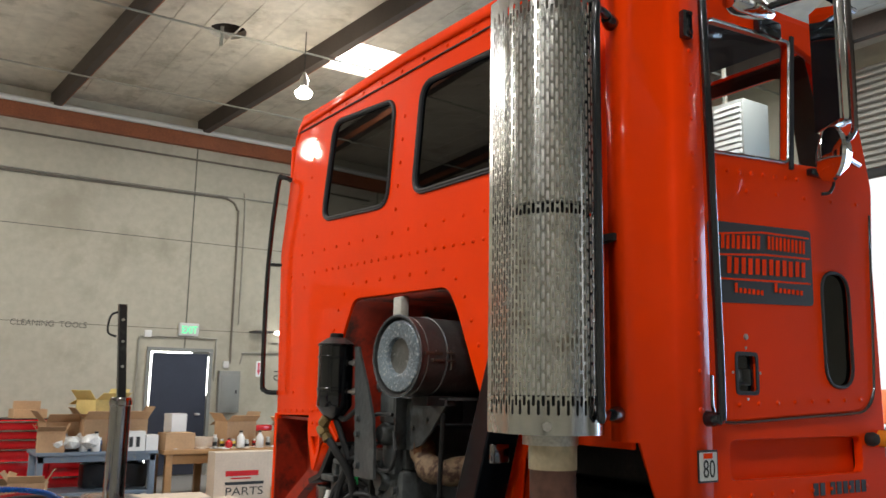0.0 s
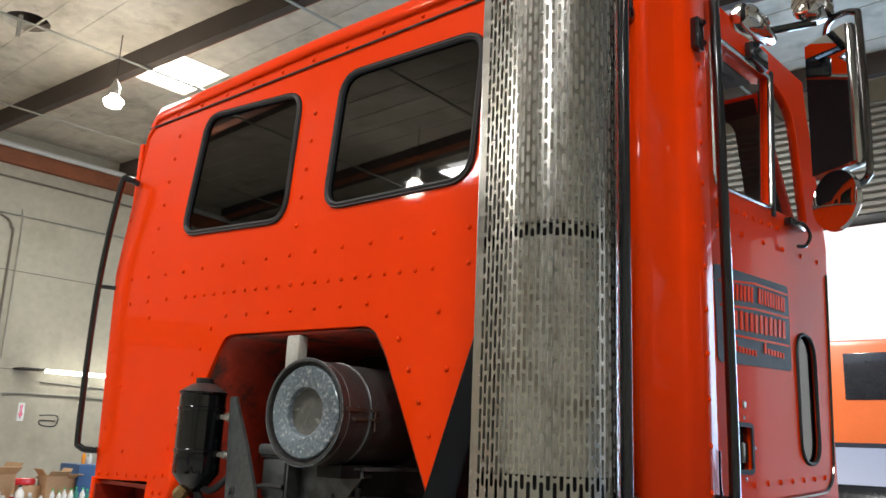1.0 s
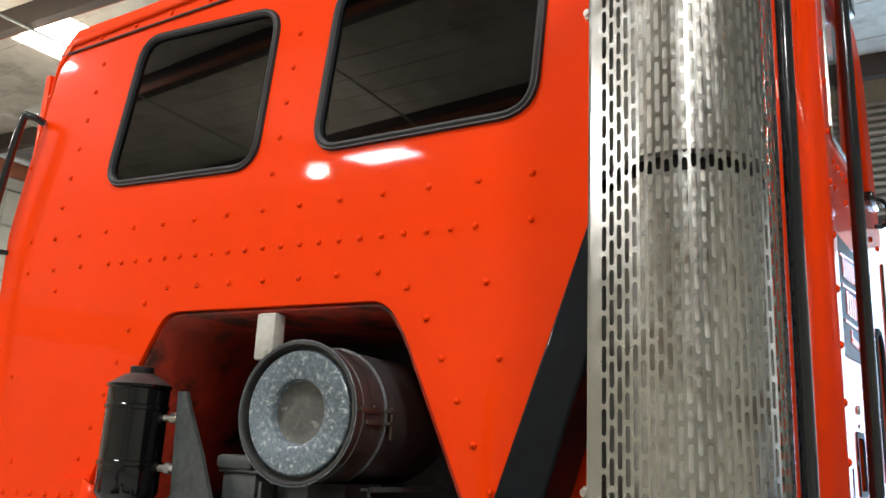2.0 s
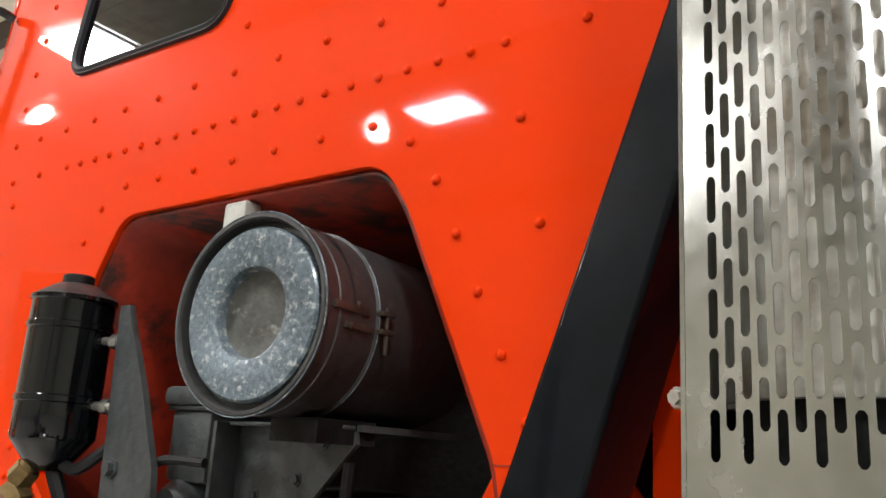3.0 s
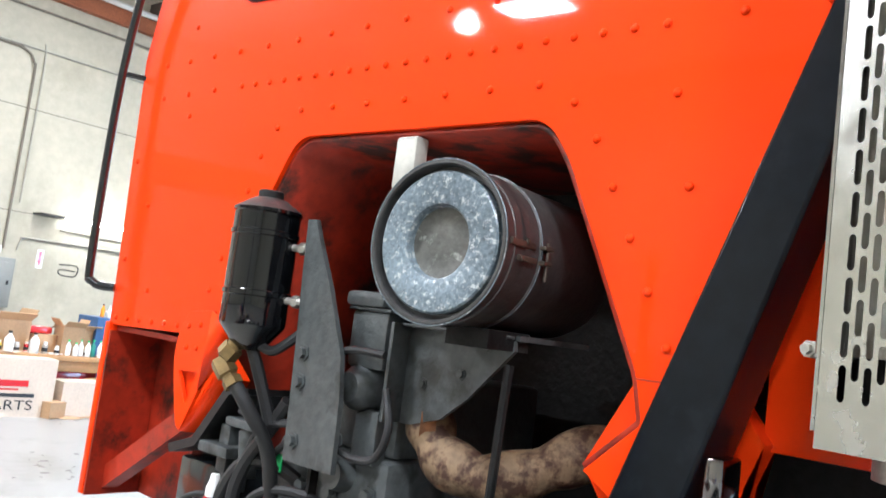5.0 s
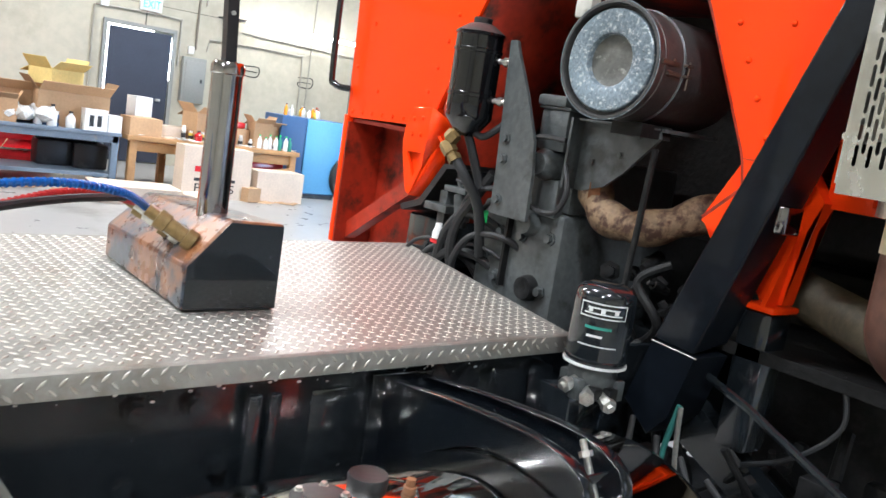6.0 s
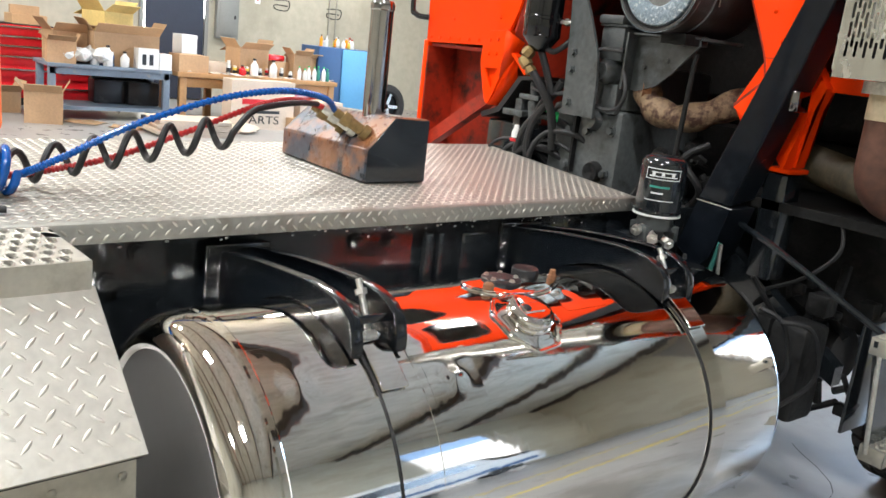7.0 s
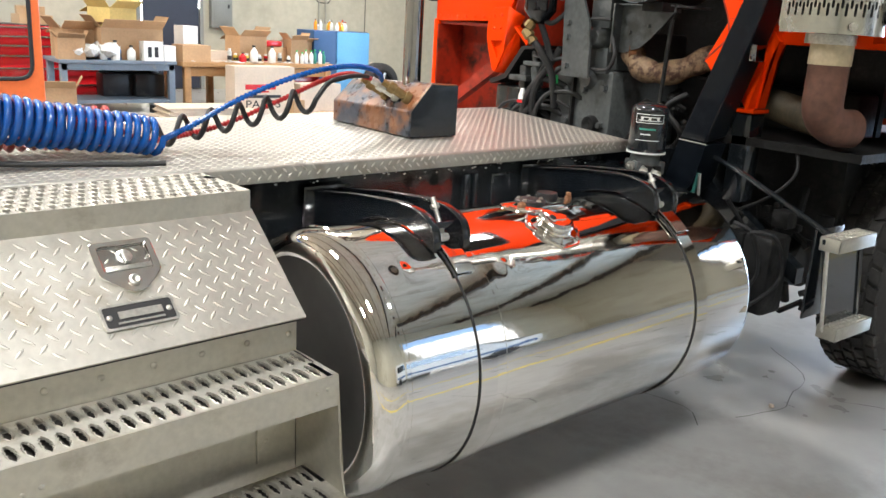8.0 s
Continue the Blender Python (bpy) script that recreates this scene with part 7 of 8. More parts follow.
part("post_rod", prism(bm_new(), [(PX - 0.012, PY - 0.012, 1.50), (PX + 0.012, PY - 0.012, 1.50), (PX + 0.012, PY + 0.012, 1.50), (PX - 0.012, PY + 0.012, 1.50)], (0.0, -0.018, 0.30)), M_BLACKDULL, po)
for z in (1.60, 1.68, 1.75):
    part("rod_hole", cyl(bm_new(), (PX + 0.0122, PY - 0.018 * (z - 1.5) / 0.3, z), (PX + 0.0128, PY - 0.018 * (z - 1.5) / 0.3, z), 0.005, 10), M_BOLT, po)
bm = tube(bm_new(), smooth_path([(PX, PY - 0.03, 1.775), (PX - 0.01, PY - 0.05, 1.76), (PX - 0.01, PY - 0.055, 1.71), (PX, PY - 0.03, 1.695)], 5), 0.0035, 6)
part("hook", bm, M_BLACKDULL, po)
for x, mt in ((0.145, M_BRASS), (0.080, M_BOLT), (0.015, M_BRASS)):
    a, b = Vector((x, -1.100, 1.135)), Vector((x - 0.045, -1.190, 1.195))
    bm = lathe(bm_new(), a, b, [(0, 0.022), (0.02, 0.022), (0.022, 0.016), (0.06, 0.016), (0.062, 0.020), (0.085, 0.020), (0.087, 0.012), (0.11, 0.012)], 12)
    part("gladhand_fitting", bm, mt, blk)

# rivets on the cab
rv_bm = dome(bm_new(), (0, 0, 0), (0, -1, 0), 0.0078, 0.0062, 12)
bmesh.ops.recalc_face_normals(rv_bm, faces=rv_bm.faces)
rivet_me = bpy.data.meshes.new("rivet")
rv_bm.to_mesh(rivet_me)
rv_bm.free()
rivet_me.materials.append(M_ORANGE)


def row_of(x0, z0, x1, z1, n):
    return [(x0 + (x1 - x0) * k / max(1, n - 1), z0 + (z1 - z0) * k / max(1, n - 1)) for k in range(n)]


rivets = row_of(-1.037, 2.189, 0.743, 2.155, 15) + row_of(-0.624, 2.082, 0.612, 2.057, 21) + row_of(-1.03, 2.087, -0.757, 2.085, 3) + row_of(-0.352, 1.993, 0.361, 1.979, 7)
rivets += [(-0.437, 1.954), (-0.492, 1.885), (-0.527, 1.797), (-0.565, 1.71), (-0.605, 1.62), (-0.641, 1.535), (0.443, 1.938), (0.743, 2.057)]
rivets += row_of(0.498, 1.868, 0.665, 1.523, 5) + [(0.642, 1.936), (0.677, 1.78), (0.714, 1.607)]
rivets += row_of(0.872, 1.96, 0.885, 2.80, 10) + row_of(-0.897, 2.286, -0.815, 2.76, 6) + row_of(0.003, 2.264, 0.045, 2.65, 5) + row_of(-1.02, 2.865, 0.86, 2.85, 12)
rivets += row_of(-1.12, 1.425, -0.77, 1.432, 6) + [(-1.029, 1.763), (-0.96, 1.514), (-0.868, 2.02), (-1.12, 1.6), (-1.135, 1.9), (-1.12, 2.45), (-1.09, 2.7)]
rivets += [(-0.652, 1.437), (-0.600, 1.444), (-0.652, 1.383), (-0.603, 1.385)]
for k, (x, z) in enumerate(rivets):
    shared("rivet", rivet_me, rear, (x, -0.03 if (-0.66 < x < -0.59 and z < 1.47) else wall_y(x, z), z))
RX = Matrix.Rotation(radians(90), 4, "Z")
side = row_of(0.42, 2.24, 0.85, 2.27, 8) + row_of(0.42, 2.18, 1.2, 2.23, 6) + row_of(0.50, 1.515, 1.15, 1.535, 8) + row_of(0.45, 1.245, 1.17, 1.245, 8)
for y, z in side:
    shared("rivet", rivet_me, dr, (1.246 if z > 1.4 else 1.236, y, z), RX)
for z in [1.5 + 0.11 * k for k in range(12)]:
    shared("rivet", rivet_me, dr, (1.252, 0.315, z), RX)

# ---- air hoses on the deck ----
def coil_path(a, b, r, turns, n=14, squash=1.0, sag=0.0):
    a, b = Vector(a), Vector(b)
    d = (b - a)
    u = Vector((0, 0, 1))
    w = d.normalized().cross(u).normalized()
    pts = []
    for k in range(turns * n + 1):
        t = k / (turns * n)
        ang = 2 * math.pi * k / n
        pts.append(a + d * t + w * (r * math.cos(ang)) + u * (r * squash * math.sin(ang) - sag * math.sin(math.pi * t)))
    return pts


def hose(name, label, material, path, r, seg=8):
    h = tagged(part(name, tube(bm_new(), path, r, seg), material), label, "air hose", group="air hoses")
    return h


def guarded(label, material, coil, arc, r_coil, r_arc):
    """An air hose: a coil, then a free arc in a spring guard."""
    radii = [r_coil] * len(coil) + [r_arc] * len(arc)
    h = tagged(part("air_hose", tube(bm_new(), coil + arc, r_arc, 10, radii), material), label, "air hose", group="air hoses")
    bm = bm_new()
    for p, q in zip(arc, arc[1:]):
        lathe(bm, p.lerp(q, 0.3), q, [(0, r_arc), (0.0015, r_arc + 0.0022), (0.005, r_arc + 0.0022), (0.0065, r_arc)], 10)
    tagged(part("spring_guard", bm, material, h), kind="stuff")


def taper_coil(a, b, r0, r1, turns, n=14):
    """A coil whose loops grow from r1 at b to r0 at a."""
    a, b = Vector(a), Vector(b)
    d, up = b - a, Vector((0, 0, 1))
    w = d.normalized().cross(up).normalized()
    up = w.cross(d.normalized())
    pts = []
    for k in range(turns * n + 1):
        t = k / (turns * n)
        g = 2 * math.pi * k / n
        r = r0 + (r1 - r0) * t + 0.002 * math.sin(k * 0.37)
        pts.append(a + d * t + w * (r * math.cos(g)) + up * (r * math.sin(g)))
    return pts


arc = smooth_path([(0.262, -2.005, 1.050), (0.285, -1.93, 1.09), (0.29, -1.78, 1.165), (0.27, -1.58, 1.228), (0.23, -1.40, 1.250), (0.17, -1.26, 1.232), (0.10, -1.185, 1.195)], 14)
guarded("coiled blue air hose lying on the deck", M_BLUEHOSE, taper_coil((0.30, -2.78, 1.172), (0.262, -2.02, 1.060), 0.066, 0.044, 32), arc, 0.0092, 0.0066)
arc = smooth_path([(0.17, -2.02, 1.03), (0.19, -1.94, 1.045), (0.19, -1.80, 1.075), (0.17, -1.62, 1.135), (0.13, -1.44, 1.195), (0.07, -1.30, 1.215), (0.035, -1.19, 1.195)], 14)
guarded("coiled red air hose lying on the deck", M_REDHOSE, taper_coil((0.13, -2.78, 1.085), (0.16, -2.10, 1.072), 0.056, 0.050, 24), arc, 0.0090, 0.0060)
path = [(0.02, -2.6, 1.03), (0.10, -2.2, 1.03)] + coil_path((0.175, -2.02, 1.045), (0.315, -1.575, 1.160), 0.035, 6)
path += smooth_path([path[-1], (0.33, -1.535, 1.205), (0.27, -1.46, 1.215), (0.16, -1.33, 1.215), (0.055, -1.215, 1.205)], 8)[1:]
hose("electric_cable", "coiled black trailer cable lying on the deck", M_RUBBER, path, 0.0078)
hose("electric_cable", "black cable end with a plug on the deck", M_RUBBER, smooth_path([(0.25, -2.75, 1.10), (0.33, -2.5, 1.03), (0.40, -2.2, 1.017), (0.43, -2.06, 1.017)], 8), 0.007)

# ---- things along the west side ----
def carton(at, size, turn=0.0, flaps=True, label="brown cardboard box with open flaps", material=None, group="cartons"):
    sx, sy, sz = size
    c = thing("cardboard_box", label, "box", group)
    c.matrix_basis = Matrix.Translation(at) @ Matrix.Rotation(radians(turn), 4, "Z")
    mt = material or M_CARD
    t = 0.006
    bm = box(bm_new(), (-sx / 2, -sy / 2, 0), (sx / 2, sy / 2, sz))
    if flaps:
        top = [f for f in bm.faces if f.normal.z > 0.9]
        bmesh.ops.inset_region(bm, faces=top, thickness=t)
        for v in top[0].verts:
            v.co.z = t
    part("carton", bm, mt, c)
    if flaps:
        for k, ang in enumerate((35, 60, -25, 50)):
            fl = 0.42 * min(sx, sy)
            bm = box(bm_new(), (0, -(sy if k % 2 == 0 else sx) / 2 + 0.004, 0), (fl, (sy if k % 2 == 0 else sx) / 2 - 0.004, t))
            f = part("flap", bm, mt, c)
            hx, hy = ((sx / 2, 0), (0, sy / 2), (-sx / 2, 0), (0, -sy / 2))[k]
            f.matrix_basis = Matrix.Translation((hx, hy, sz)) @ Matrix.Rotation(radians(90 * k), 4, "Z") @ Matrix.Rotation(radians(-ang), 4, "Y")
    return c


def bottle(at, r, h, material, label, cap_m=None):
    b = tagged(part("bottle", lathe(bm_new(), (0, 0, 0), (0, 0, 1), [(0, r * 0.9), (0.01, r), (h * 0.6, r), (h * 0.75, r * 0.6), (h * 0.82, r * 0.35), (h * 0.9, r * 0.35)], 14), material), label, "bottle", "bottles")
    b.matrix_basis = Matrix.Translation(at)
    part("cap", cyl(bm_new(), (0, 0, h * 0.9), (0, 0, h), r * 0.42, 12), cap_m or M_BLACKDULL, b)
    return b


# red tool chest
tc = thing("tool_chest", "red steel tool chest with white drawer trims", "tool chest", at=(-9.9, -0.75, 0))
part("cabinet", box(bm_new(), (-0.45, -1.3, 0.10), (0.0, 1.1, 1.02), 0.01), M_REDPAINT, tc)
for (y0, y1, zs) in ((-1.27, -0.02, (0.14, 0.36, 0.52, 0.65, 0.77, 0.89)), (0.02, 1.07, (0.14, 0.36, 0.52, 0.65, 0.77, 0.89)), (1.12, 1.72, (0.14, 0.36))):
    for z in zs:
        d = part("drawer", box(bm_new(), (0.0, y0, z), (0.018, y1, z + (0.11 if z > 0.5 else 0.14)), 0.004), M_REDPAINT, tc)
        part("drawer_trim", box(bm_new(), (0.018, y0 + 0.02, z + 0.09), (0.035, y1 - 0.02, z + 0.112), 0.003), M_STEEL, d)
part("top_mat", box(bm_new(), (-0.45, -1.3, 1.02), (0.0, 1.1, 1.035)), M_BLACKDULL, tc)
part("base", box(bm_new(), (-0.42, -1.2, 0.0), (-0.03, 1.7, 0.10)), M_BLACKDULL, tc)
part("side_cabinet", box(bm_new(), (-0.45, 1.1, 0.10), (0.0, 1.75, 0.55), 0.01), M_REDPAINT, tc)

# blue-grey steel bench
wb = thing("work_bench", "blue-grey painted steel work bench with a lower shelf", "work bench", at=(-9.0, 0.73, 0))
part("bench_top", box(bm_new(), (-0.40, -0.74, 0.62), (0.36, 0.74, 0.665), 0.006), M_BENCHBLUE, wb)
part("apron", box(bm_new(), (0.30, -0.71, 0.54), (0.33, 0.71, 0.62)), M_BENCHBLUE, wb)
for y in (-0.72, 0.64):
    for x in (-0.36, 0.25):
        part("leg", box(bm_new(), (x, y, 0), (x + 0.08, y + 0.08, 0.62), 0.004), M_BENCHBLUE, wb)
part("lower_shelf", box(bm_new(), (-0.38, -0.70, 0.12), (0.32, 0.70, 0.16)), M_BENCHBLUE, wb)
part("shelf_back", box(bm_new(), (-0.40, -0.05, 0.16), (-0.38, 0.74, 0.60)), M_ENGDARK, wb)

# timber bench
wd = thing("timber_bench", "rough pine bench stacked with boxes", "work bench", at=(-9.05, 2.86, 0))
part("bench_top", box(bm_new(), (-0.45, -1.32, 0.60), (0.42, 1.02, 0.66), 0.006), M_WOOD, wd)
for y in (-1.28, -0.66, 0.90):
    for x in (-0.40, 0.30):
        part("leg", box(bm_new(), (x, y, 0), (x + 0.09, y + 0.09, 0.60), 0.004), M_WOOD, wd)
part("rail", box(bm_new(), (0.32, -1.28, 0.47), (0.36, 0.98, 0.59), 0.003), M_WOOD, wd)
bm = prism(bm_new(), [(0.37, 0.0, 0.22), (0.37, 0.0, 0.30), (0.37, 0.95, 0.44), (0.37, 0.95, 0.36)], (0.03, 0, 0))
part("brace", bm, M_WOOD, wd)
part("bin", box(bm_new(), (-0.2, 0.15, 0.30), (0.2, 0.9, 0.46), 0.01), M_REDPAINT, wd)

# blue cabinet
bc = thing("blue_cabinet", "sky-blue steel cabinet with bottles on top", "cabinet", at=(-8.9, 4.24, 0))
part("body", box(bm_new(), (-0.55, -0.55, 0.06), (0.0, 0.42, 1.14), 0.01), M_DEEPBLUE, bc)
part("side_panel", box(bm_new(), (0.003, -0.16, 0.08), (0.03, 0.42, 1.13), 0.004), M_SKYBLUE, bc)
part("plinth", box(bm_new(), (-0.5, -0.5, 0.0), (0.0, 0.4, 0.06)), M_BLACKDULL, bc)
random.seed(7)
for k in range(12):
    y = 3.74 + random.random() * 0.85
    bottle((-9.4 + random.random() * 0.45, y, 1.14), random.uniform(0.025, 0.04), random.uniform(0.10, 0.2), random.choice([M_PLASTIC, M_PLASTIC, M_AMBER, M_YELLOW]), "small plastic bottle standing on the cabinet", random.choice([M_REDPAINT, M_BLACKDULL, M_PLASTIC]))
for k in range(7):
    bottle((-8.72 + 0.03 * (k % 2), 3.30 + 0.075 * k, 0.66), 0.032, random.uniform(0.16, 0.22), random.choice([M_PLASTIC, M_GREENPRINT, M_PLASTIC]), "small plastic bottle standing on the timber bench", M_GREENTAG)

# boxes and bottles on the benches
carton((-9.22, 0.36, 0.665), (0.42, 0.50, 0.36), 4, True, "wide cardboard box with raised flaps on the bench")
carton((-8.98, 0.93, 0.665), (0.44, 0.80, 0.40), 2, True, "large open cardboard box on the steel bench")
carton((-9.05, 0.78, 1.07), (0.38, 0.46, 0.24), 28, True, "open cardboard box with a yellow lining", M_CARDYELLOW)
carton((-8.80, 0.17, 0.665), (0.24, 0.32, 0.26), -6, True, "small cardboard box with loose flaps on the bench")
carton((-10.1, 0.05, 1.035), (0.35, 0.42, 0.12), 5, False, "flat cardboard box on the tool chest")
carton((-10.1, 0.03, 1.155), (0.3, 0.34, 0.11), -8, False, "small cardboard box on another box")
carton((-8.84, 1.75, 0.66), (0.34, 0.40, 0.22), 3, False, "closed cardboard box on the timber bench")
carton((-9.1, 2.18, 0.66), (0.3, 0.4, 0.14), -7, False, "pale flat box on the timber bench", M_CARDPALE)
carton((-9.0, 2.63, 0.66), (0.36, 0.46, 0.36), 10, True, "open cardboard box on the timber bench")
carton((-8.85, 3.34, 0.66), (0.26, 0.26, 0.34), 0, True, "upright cardboard box with a folded lid")
carton((-8.95, 3.04, 0.66), (0.28, 0.26, 0.22), 15, False, "cardboard box with dark contents")
carton((-8.75, 1.37, 0.665), (0.22, 0.16, 0.20), 5, False, "white printed box on the bench", M_PLASTIC)
carton((-8.40, -0.10, 0.0), (0.36, 0.40, 0.36), -14, True, "tall cardboard box standing on the floor")
carton((-9.3, -0.42, 0.0), (0.36, 0.40, 0.25), 8, True, "cardboard box on the floor by the bench")
pb = carton((-8.40, 2.56, 0.0), (0.30, 0.90, 0.64), 0, False, "large pale parts box with printed words", M_CARDPALE)
part("print", lettering("PARTS", 0.11, PLANE_X, (0.153, -0.30, 0.08), 0.002, 0.52), M_BLACKPRINT, pb, "printed word PARTS")
for y0, y1, z0, z1, mt in ((-0.30, 0.24, 0.215, 0.255, M_BLACKPRINT), (-0.30, 0.16, 0.33, 0.40, M_REDPAINT), (-0.22, 0.06, 0.29, 0.31, M_REDPAINT)):
    part("print", box(bm_new(), (0.151, y0, z0), (0.153, y1, z1)), mt, pb)
carton((-8.45, 3.45, 0.0), (0.34, 0.7, 0.40), 4, False, "long pale box on the floor under the bench", M_CARDPALE)
carton((-8.25, 3.02, 0.0), (0.18, 0.22, 0.18), 20, False, "small brown box on the floor")
for (x, y, z, r, h, m_) in ((-8.70, 0.69, 0.665, 0.055, 0.25, M_PLASTIC), (-8.70, 0.89, 0.665, 0.055, 0.19, M_PLASTIC), (-8.75, 0.55, 0.665, 0.05, 0.12, M_PLASTIC), (-8.72, 2.62, 0.66, 0.055, 0.24, M_PLASTIC), (-8.72, 2.45, 0.66, 0.05, 0.14, M_REDPAINT), (-8.72, 2.90, 0.66, 0.055, 0.24, M_PLASTIC)):
    bottle((x, y, z), r, h, m_, "white plastic bottle standing on the bench")
cn2 = carton((-8.72, 1.15, 0.665), (0.2, 0.26, 0.25), 4, False, "white tin with a black label on the bench", M_PLASTIC)
part("print", box(bm_new(), (0.101, -0.08, 0.05), (0.103, -0.03, 0.18)), M_BLACKPRINT, cn2)
part("print", box(bm_new(), (0.101, 0.01, 0.05), (0.103, 0.06, 0.18)), M_BLACKPRINT, cn2)
bm = bm_new()
random.seed(3)
for k in range(26):
    x, y, s = random.uniform(-0.2, 0.15), random.uniform(-0.28, 0.28), random.uniform(0.05, 0.11)
    bmesh.ops.create_icosphere(bm, subdivisions=1, radius=s, matrix=Matrix.Translation((x, y, 0.03 + s * 0.35)) @ Matrix.Diagonal((1.2, 1.5, 0.55, 1)) @ Matrix.Rotation(random.random() * 3, 4, "X"))
pf = tagged(part("plastic_film", bm, M_FILM), "crumpled clear plastic film on the bench", "plastic film", kind="stuff")
pf.matrix_basis = Matrix.Translation((-8.80, 0.42, 0.665)) @ Matrix.Diagonal((0.9, 0.8, 1.9, 1))
ps = thing("flattened_cardboard", "stack of flattened pale cardboard on the floor", "cardboard", at=(-7.7, 1.35, 0))
for k in range(16):
    part("sheet", box(bm_new(), (-0.30, -0.45 + random.uniform(-0.05, 0.05), 0.012 * k), (0.30, 0.45 + random.uniform(-0.05, 0.05), 0.012 * k + 0.009), 0, Matrix.Rotation(random.uniform(-0.12, 0.12), 4, "Z")), M_CARDPALE, ps)
bm = bm_new()
for k in range(20):
    x, y, s = random.uniform(-0.25, 0.25), random.uniform(-0.4, 0.4), random.uniform(0.04, 0.09)
    bmesh.ops.create_icosphere(bm, subdivisions=1, radius=s, matrix=Matrix.Translation((x, y, s * 0.5)) @ Matrix.Diagonal((1.3, 1.3, 0.6, 1)) @ Matrix.Rotation(random.random() * 3, 4, "Y"))
rg = tagged(part("rag_heap", bm, M_CARDPALE), "heap of pale rags and paper on the floor", "rags")
rg.matrix_basis = Matrix.Translation((-8.0, 1.95, 0))
for x, y in ((-9.3, 0.85), (-9.2, 1.25)):
    b = tagged(part("dark_case", box(bm_new(), (-0.15, -0.2, 0), (0.15, 0.2, 0.3), 0.02), M_BLACKDULL), "dark tool case on the bench's lower shelf", "case", "cases")
    b.matrix_basis = Matrix.Translation((x, y, 0.16))
sc = tagged(part("red_clamp_heap", box(bm_new(), (-0.06, -0.16, 0), (0.06, 0.16, 0.09), 0.03), M_REDPAINT), "red tool lying between boxes on the bench", "tool")
sc.matrix_basis = Matrix.Translation((-8.95, 3.0, 0.88))
tyre = tagged(part("spare_wheel", lathe(bm_new(), (-8.78, 4.87, 0.34), (-9.1, 4.87, 0.34), [(0.02, 0.22), (0, 0.24), (0, 0.30), (0.03, 0.34), (0.19, 0.34), (0.22, 0.30), (0.22, 0.22), (0.02, 0.22)], 36, cap=False), M_TYRE), "black tyre on a dull alloy rim near the wall", "wheel")
rim = part("rim", lathe(bm_new(), (-8.80, 4.87, 0.34), (-9.1, 4.87, 0.34), [(0.0, 0.222), (0.01, 0.205), (0.06, 0.20), (0.06, 0.0)], 36, cap=False), M_ENGDARK, tyre)
for k in range(5):
    a = k * 2 * math.pi / 5
    c, s = math.cos(a), math.sin(a)
    part("spoke", prism(bm_new(), [(-8.795, 4.87 - s * w + c * q, 0.34 + c * w + s * q) for q, w in ((0.0, -0.03), (0.205, -0.022), (0.205, 0.022), (0.0, 0.03))], (-0.03, 0, 0)), M_STEEL, rim)

# small clutter on the benches and the floor
def spray_can(at, r, h, material, label):
    c = tagged(part("spray_can", lathe(bm_new(), (0, 0, 0), (0, 0, 1), [(0, 0.0), (0, r * 0.95), (0.004, r), (h * 0.72, r), (h * 0.78, r * 0.8), (h * 0.80, r * 0.5)], 16, cap=False), material), label, "can", "cans")
    c.matrix_basis = Matrix.Translation(at)
    part("cap", cyl(bm_new(), (0, 0, h * 0.79), (0, 0, h), r * 0.72, 14), M_PLASTIC, c)
    part("print", cyl(bm_new(), (0, 0, h * 0.2), (0, 0, h * 0.5), r * 1.01, 16), M_BLACKPRINT, c)


def paper(at, sx, sy, turn, material, label):
    bm = bm_new()
    n = 4
    vs = [[bm.verts.new((sx * (i / n - 0.5), sy * (j / n - 0.5), 0.004 + 0.012 * math.sin(i * 1.9 + turn) * math.cos(j * 1.4))) for j in range(n + 1)] for i in range(n + 1)]
    for i in range(n):
        for j in range(n):
            bm.faces.new((vs[i][j], vs[i + 1][j], vs[i + 1][j + 1], vs[i][j + 1])).smooth = True
    p = tagged(part("paper", bm, material), label, "paper", "papers")
    p.matrix_basis = Matrix.Translation(at) @ Matrix.Rotation(turn, 4, "Z")
    p.modifiers.new("thickness", "SOLIDIFY").thickness = 0.003


random.seed(17)
for k in range(6):
    spray_can((-8.70 - 0.12 * random.random(), 0.60 + 0.14 * k + 0.04 * random.random(), 0.665), random.uniform(0.022, 0.035), random.uniform(0.10, 0.20), random.choice([M_PLASTIC, M_BOLT, M_DEEPBLUE, M_REDPAINT]), "small spray can standing on the steel bench")
for k in range(9):
    spray_can((-8.70 - 0.16 * random.random(), 2.20 + 0.16 * k + 0.05 * random.random(), 0.66), random.uniform(0.022, 0.04), random.uniform(0.09, 0.19), random.choice([M_PLASTIC, M_BOLT, M_REDPAINT, M_YELLOW]), "small can standing among boxes on the timber bench")
for k in range(8):
    paper((-8.75 - 0.1 * random.random(), 1.78 + 0.28 * k, 0.664), random.uniform(0.15, 0.25), random.uniform(0.18, 0.3), random.uniform(-0.6, 0.6), random.choice([M_PLASTIC, M_CARDPALE]), "loose sheet of paper on the timber bench")
for k in range(9):
    paper((-8.6 + 0.7 * random.random(), 0.35 + 0.4 * k, 0.004), random.uniform(0.25, 0.45), random.uniform(0.3, 0.5), random.uniform(-0.9, 0.9), random.choice([M_CARDPALE, M_CARD, M_CARDPALE]), "torn piece of packing paper on the floor")
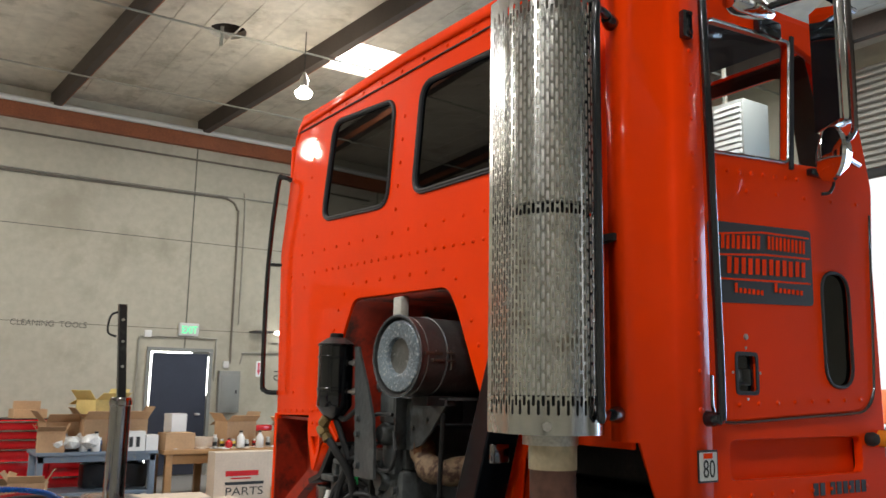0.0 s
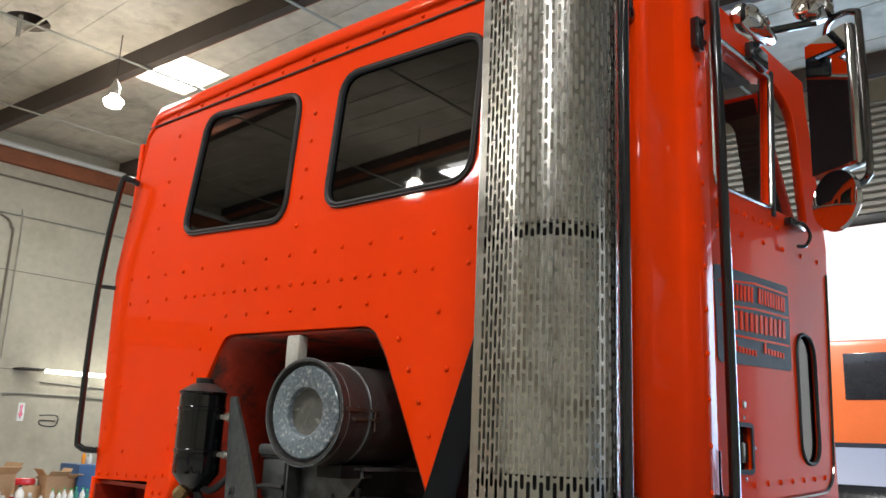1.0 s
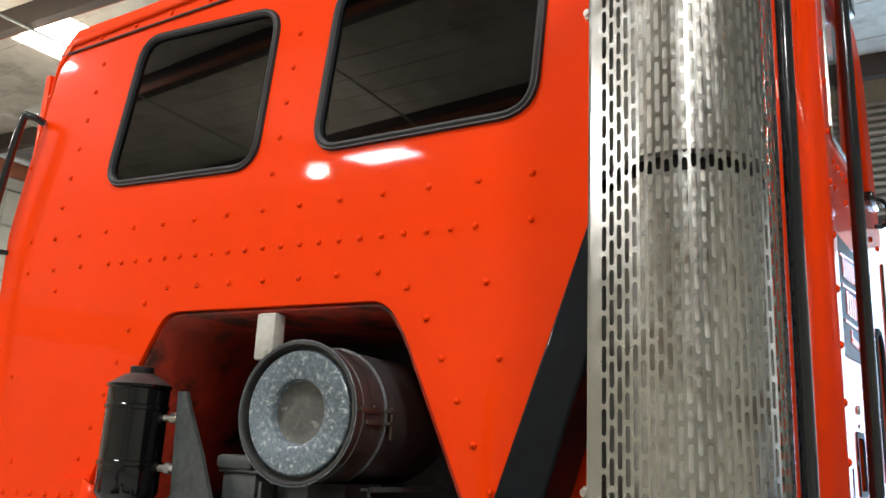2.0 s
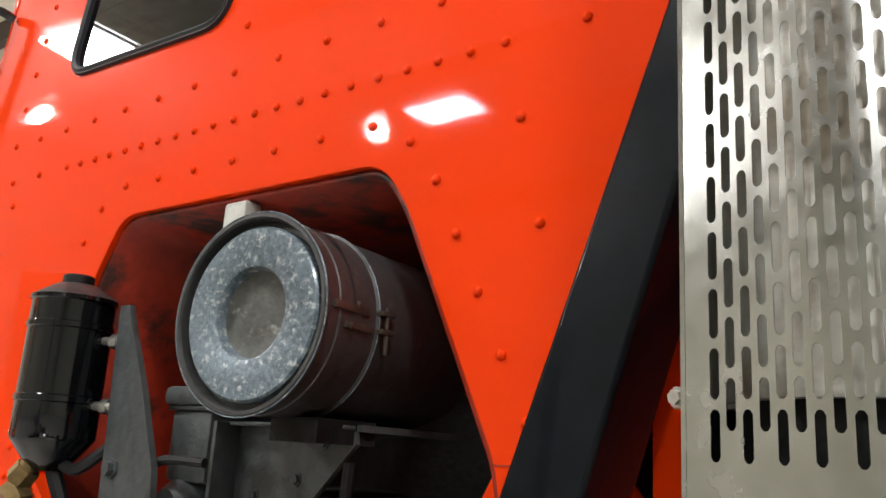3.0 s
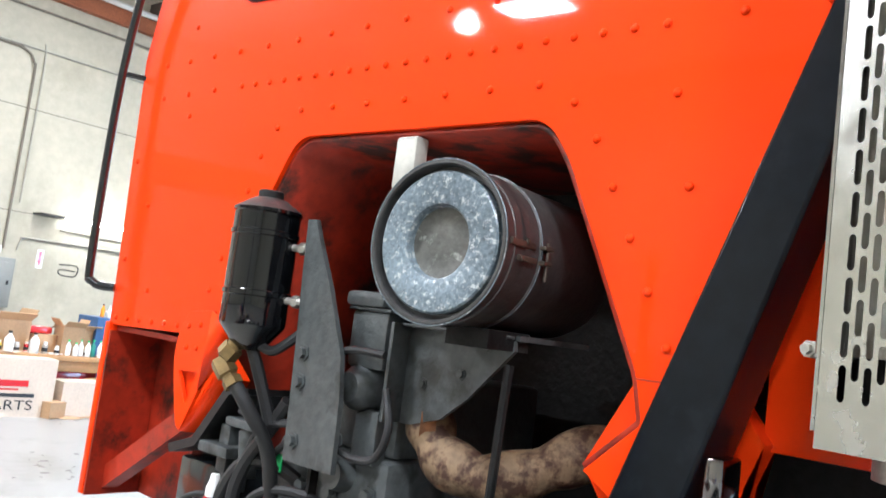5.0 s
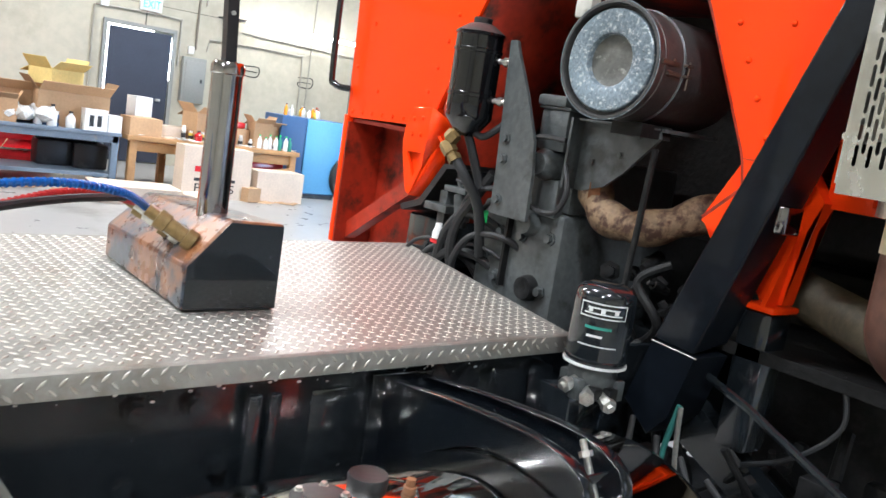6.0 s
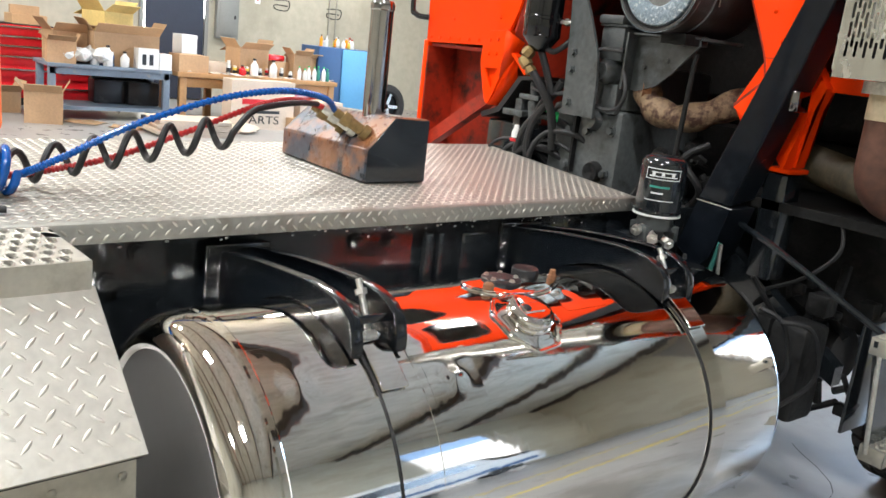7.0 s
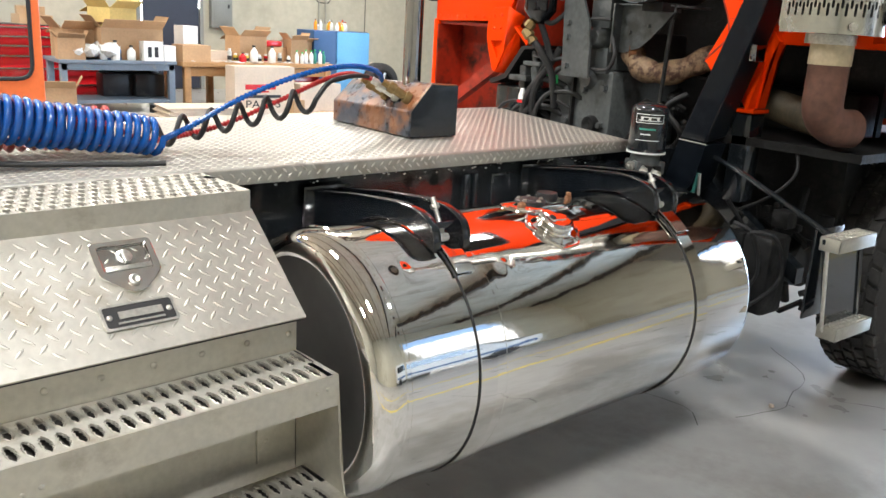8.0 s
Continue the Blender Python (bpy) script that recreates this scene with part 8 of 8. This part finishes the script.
carton((-8.55, 1.30, 0.0), (0.30, 0.36, 0.10), 18, False, "low dark box pushed under the bench", M_BLACKDULL)
carton((-9.1, 3.66, 0.66), (0.26, 0.24, 0.30), -6, True, "small open cardboard box beside bottles")
carton((-9.25, 1.84, 0.66), (0.26, 0.22, 0.46), 8, False, "white tall box at the back of the bench", M_PLASTIC)

# second orange vehicle beside the truck
ov = thing("orange_vehicle", "orange machine cab with a rounded window", "vehicle", at=(-3.75, -1.36, 0))
me = sheet(rounded([(-1.6, 0.55), (0.02, 0.55), (0.0, 2.4), (-1.6, 2.4)], 0.06, 3), [rounded([(-1.3, 0.86), (-0.055, 0.86), (-0.055, 2.2), (-1.3, 2.2)], 0.1, 5)], 0.05, PLANE_X, (0, 0, 0), 0.006)
part("side_panel", me, M_ORANGE2, ov)
bm = tube(bm_new(), [(0.004, y, z) for y, z in rounded([(-1.3, 0.86), (-0.055, 0.86), (-0.055, 2.2), (-1.3, 2.2)], 0.1, 5)] + [(0.004, -1.3, 0.96)], 0.014, 6)
part("window_surround", bm, M_RUBBER, ov)
part("window_glass", sheet(rounded([(-1.3, 0.86), (-0.055, 0.86), (-0.055, 2.2), (-1.3, 2.2)], 0.1, 5), (), 0.006, PLANE_X, (-0.02, 0, 0)), M_GLASSCLEAR, ov).visible_shadow = False
part("underbody", box(bm_new(), (-1.3, -1.55, 0.45), (-0.06, -0.05, 0.7), 0.02), M_ORANGE2, ov)
for y in (-1.25, -0.35):
    part("wheel", cyl(bm_new(), (-0.35, y, 0.3), (-0.08, y, 0.3), 0.30, 24), M_TYRE, ov)
pe = tagged(part("pebble", lathe(bm_new(), (0.967, 0.14, 0), (0.967, 0.14, 1), [(0, 0.006), (0.006, 0.012), (0.014, 0.008), (0.017, 0)], 8), M_CARDPALE), "small pale pebble on the floor", "pebble")
# parked vehicle on the east side of the hall
pv = thing("parked_van", "white van with dark windows parked along the wall", "van", at=(7.6, 2.9, 0))
prof = [(-2.4, 0.35), (-2.4, 1.75), (-2.2, 1.9), (1.0, 1.9), (1.6, 1.25), (2.4, 1.05), (2.45, 0.4)]
part("body", prism(bm_new(), [(0.0, y, z) for y, z in prof], (1.7, 0, 0)), M_PLASTIC, pv)
part("side_window", prism(bm_new(), [(-0.004, -2.1, 1.2), (-0.004, 1.15, 1.2), (-0.004, 0.75, 1.7), (-0.004, -2.1, 1.7)], (0.003, 0, 0)), M_CARPAINT, pv)
part("side_stripe", box(bm_new(), (-0.006, -2.38, 0.62), (-0.002, 2.3, 0.80)), M_DEEPBLUE, pv)
for y in (-1.6, 1.5):
    part("wheel", cyl(bm_new(), (-0.02, y, 0.34), (0.2, y, 0.34), 0.34, 24), M_TYRE, pv)
# heater hanging on the far side
ht = thing("unit_heater", "pale louvred unit heater hanging under the roof", "heater", at=(-3.6, 6.6, 4.34))
part("case", box(bm_new(), (-0.42, 0, 0), (0.42, 0.5, 0.72), 0.02), M_PANELGREY, ht)
for k in range(9):
    for x in (-0.39, 0.02):
        part("louvre", box(bm_new(), (x, -0.03, 0.04 + 0.072 * k), (x + 0.37, 0.0, 0.08 + 0.072 * k), 0, Matrix.Identity(4)), M_PLASTIC, ht)
part("hanger", box(bm_new(), (-0.02, 0.2, 0.72), (0.02, 0.24, CZ - 4.34)), M_CONDUIT, ht)
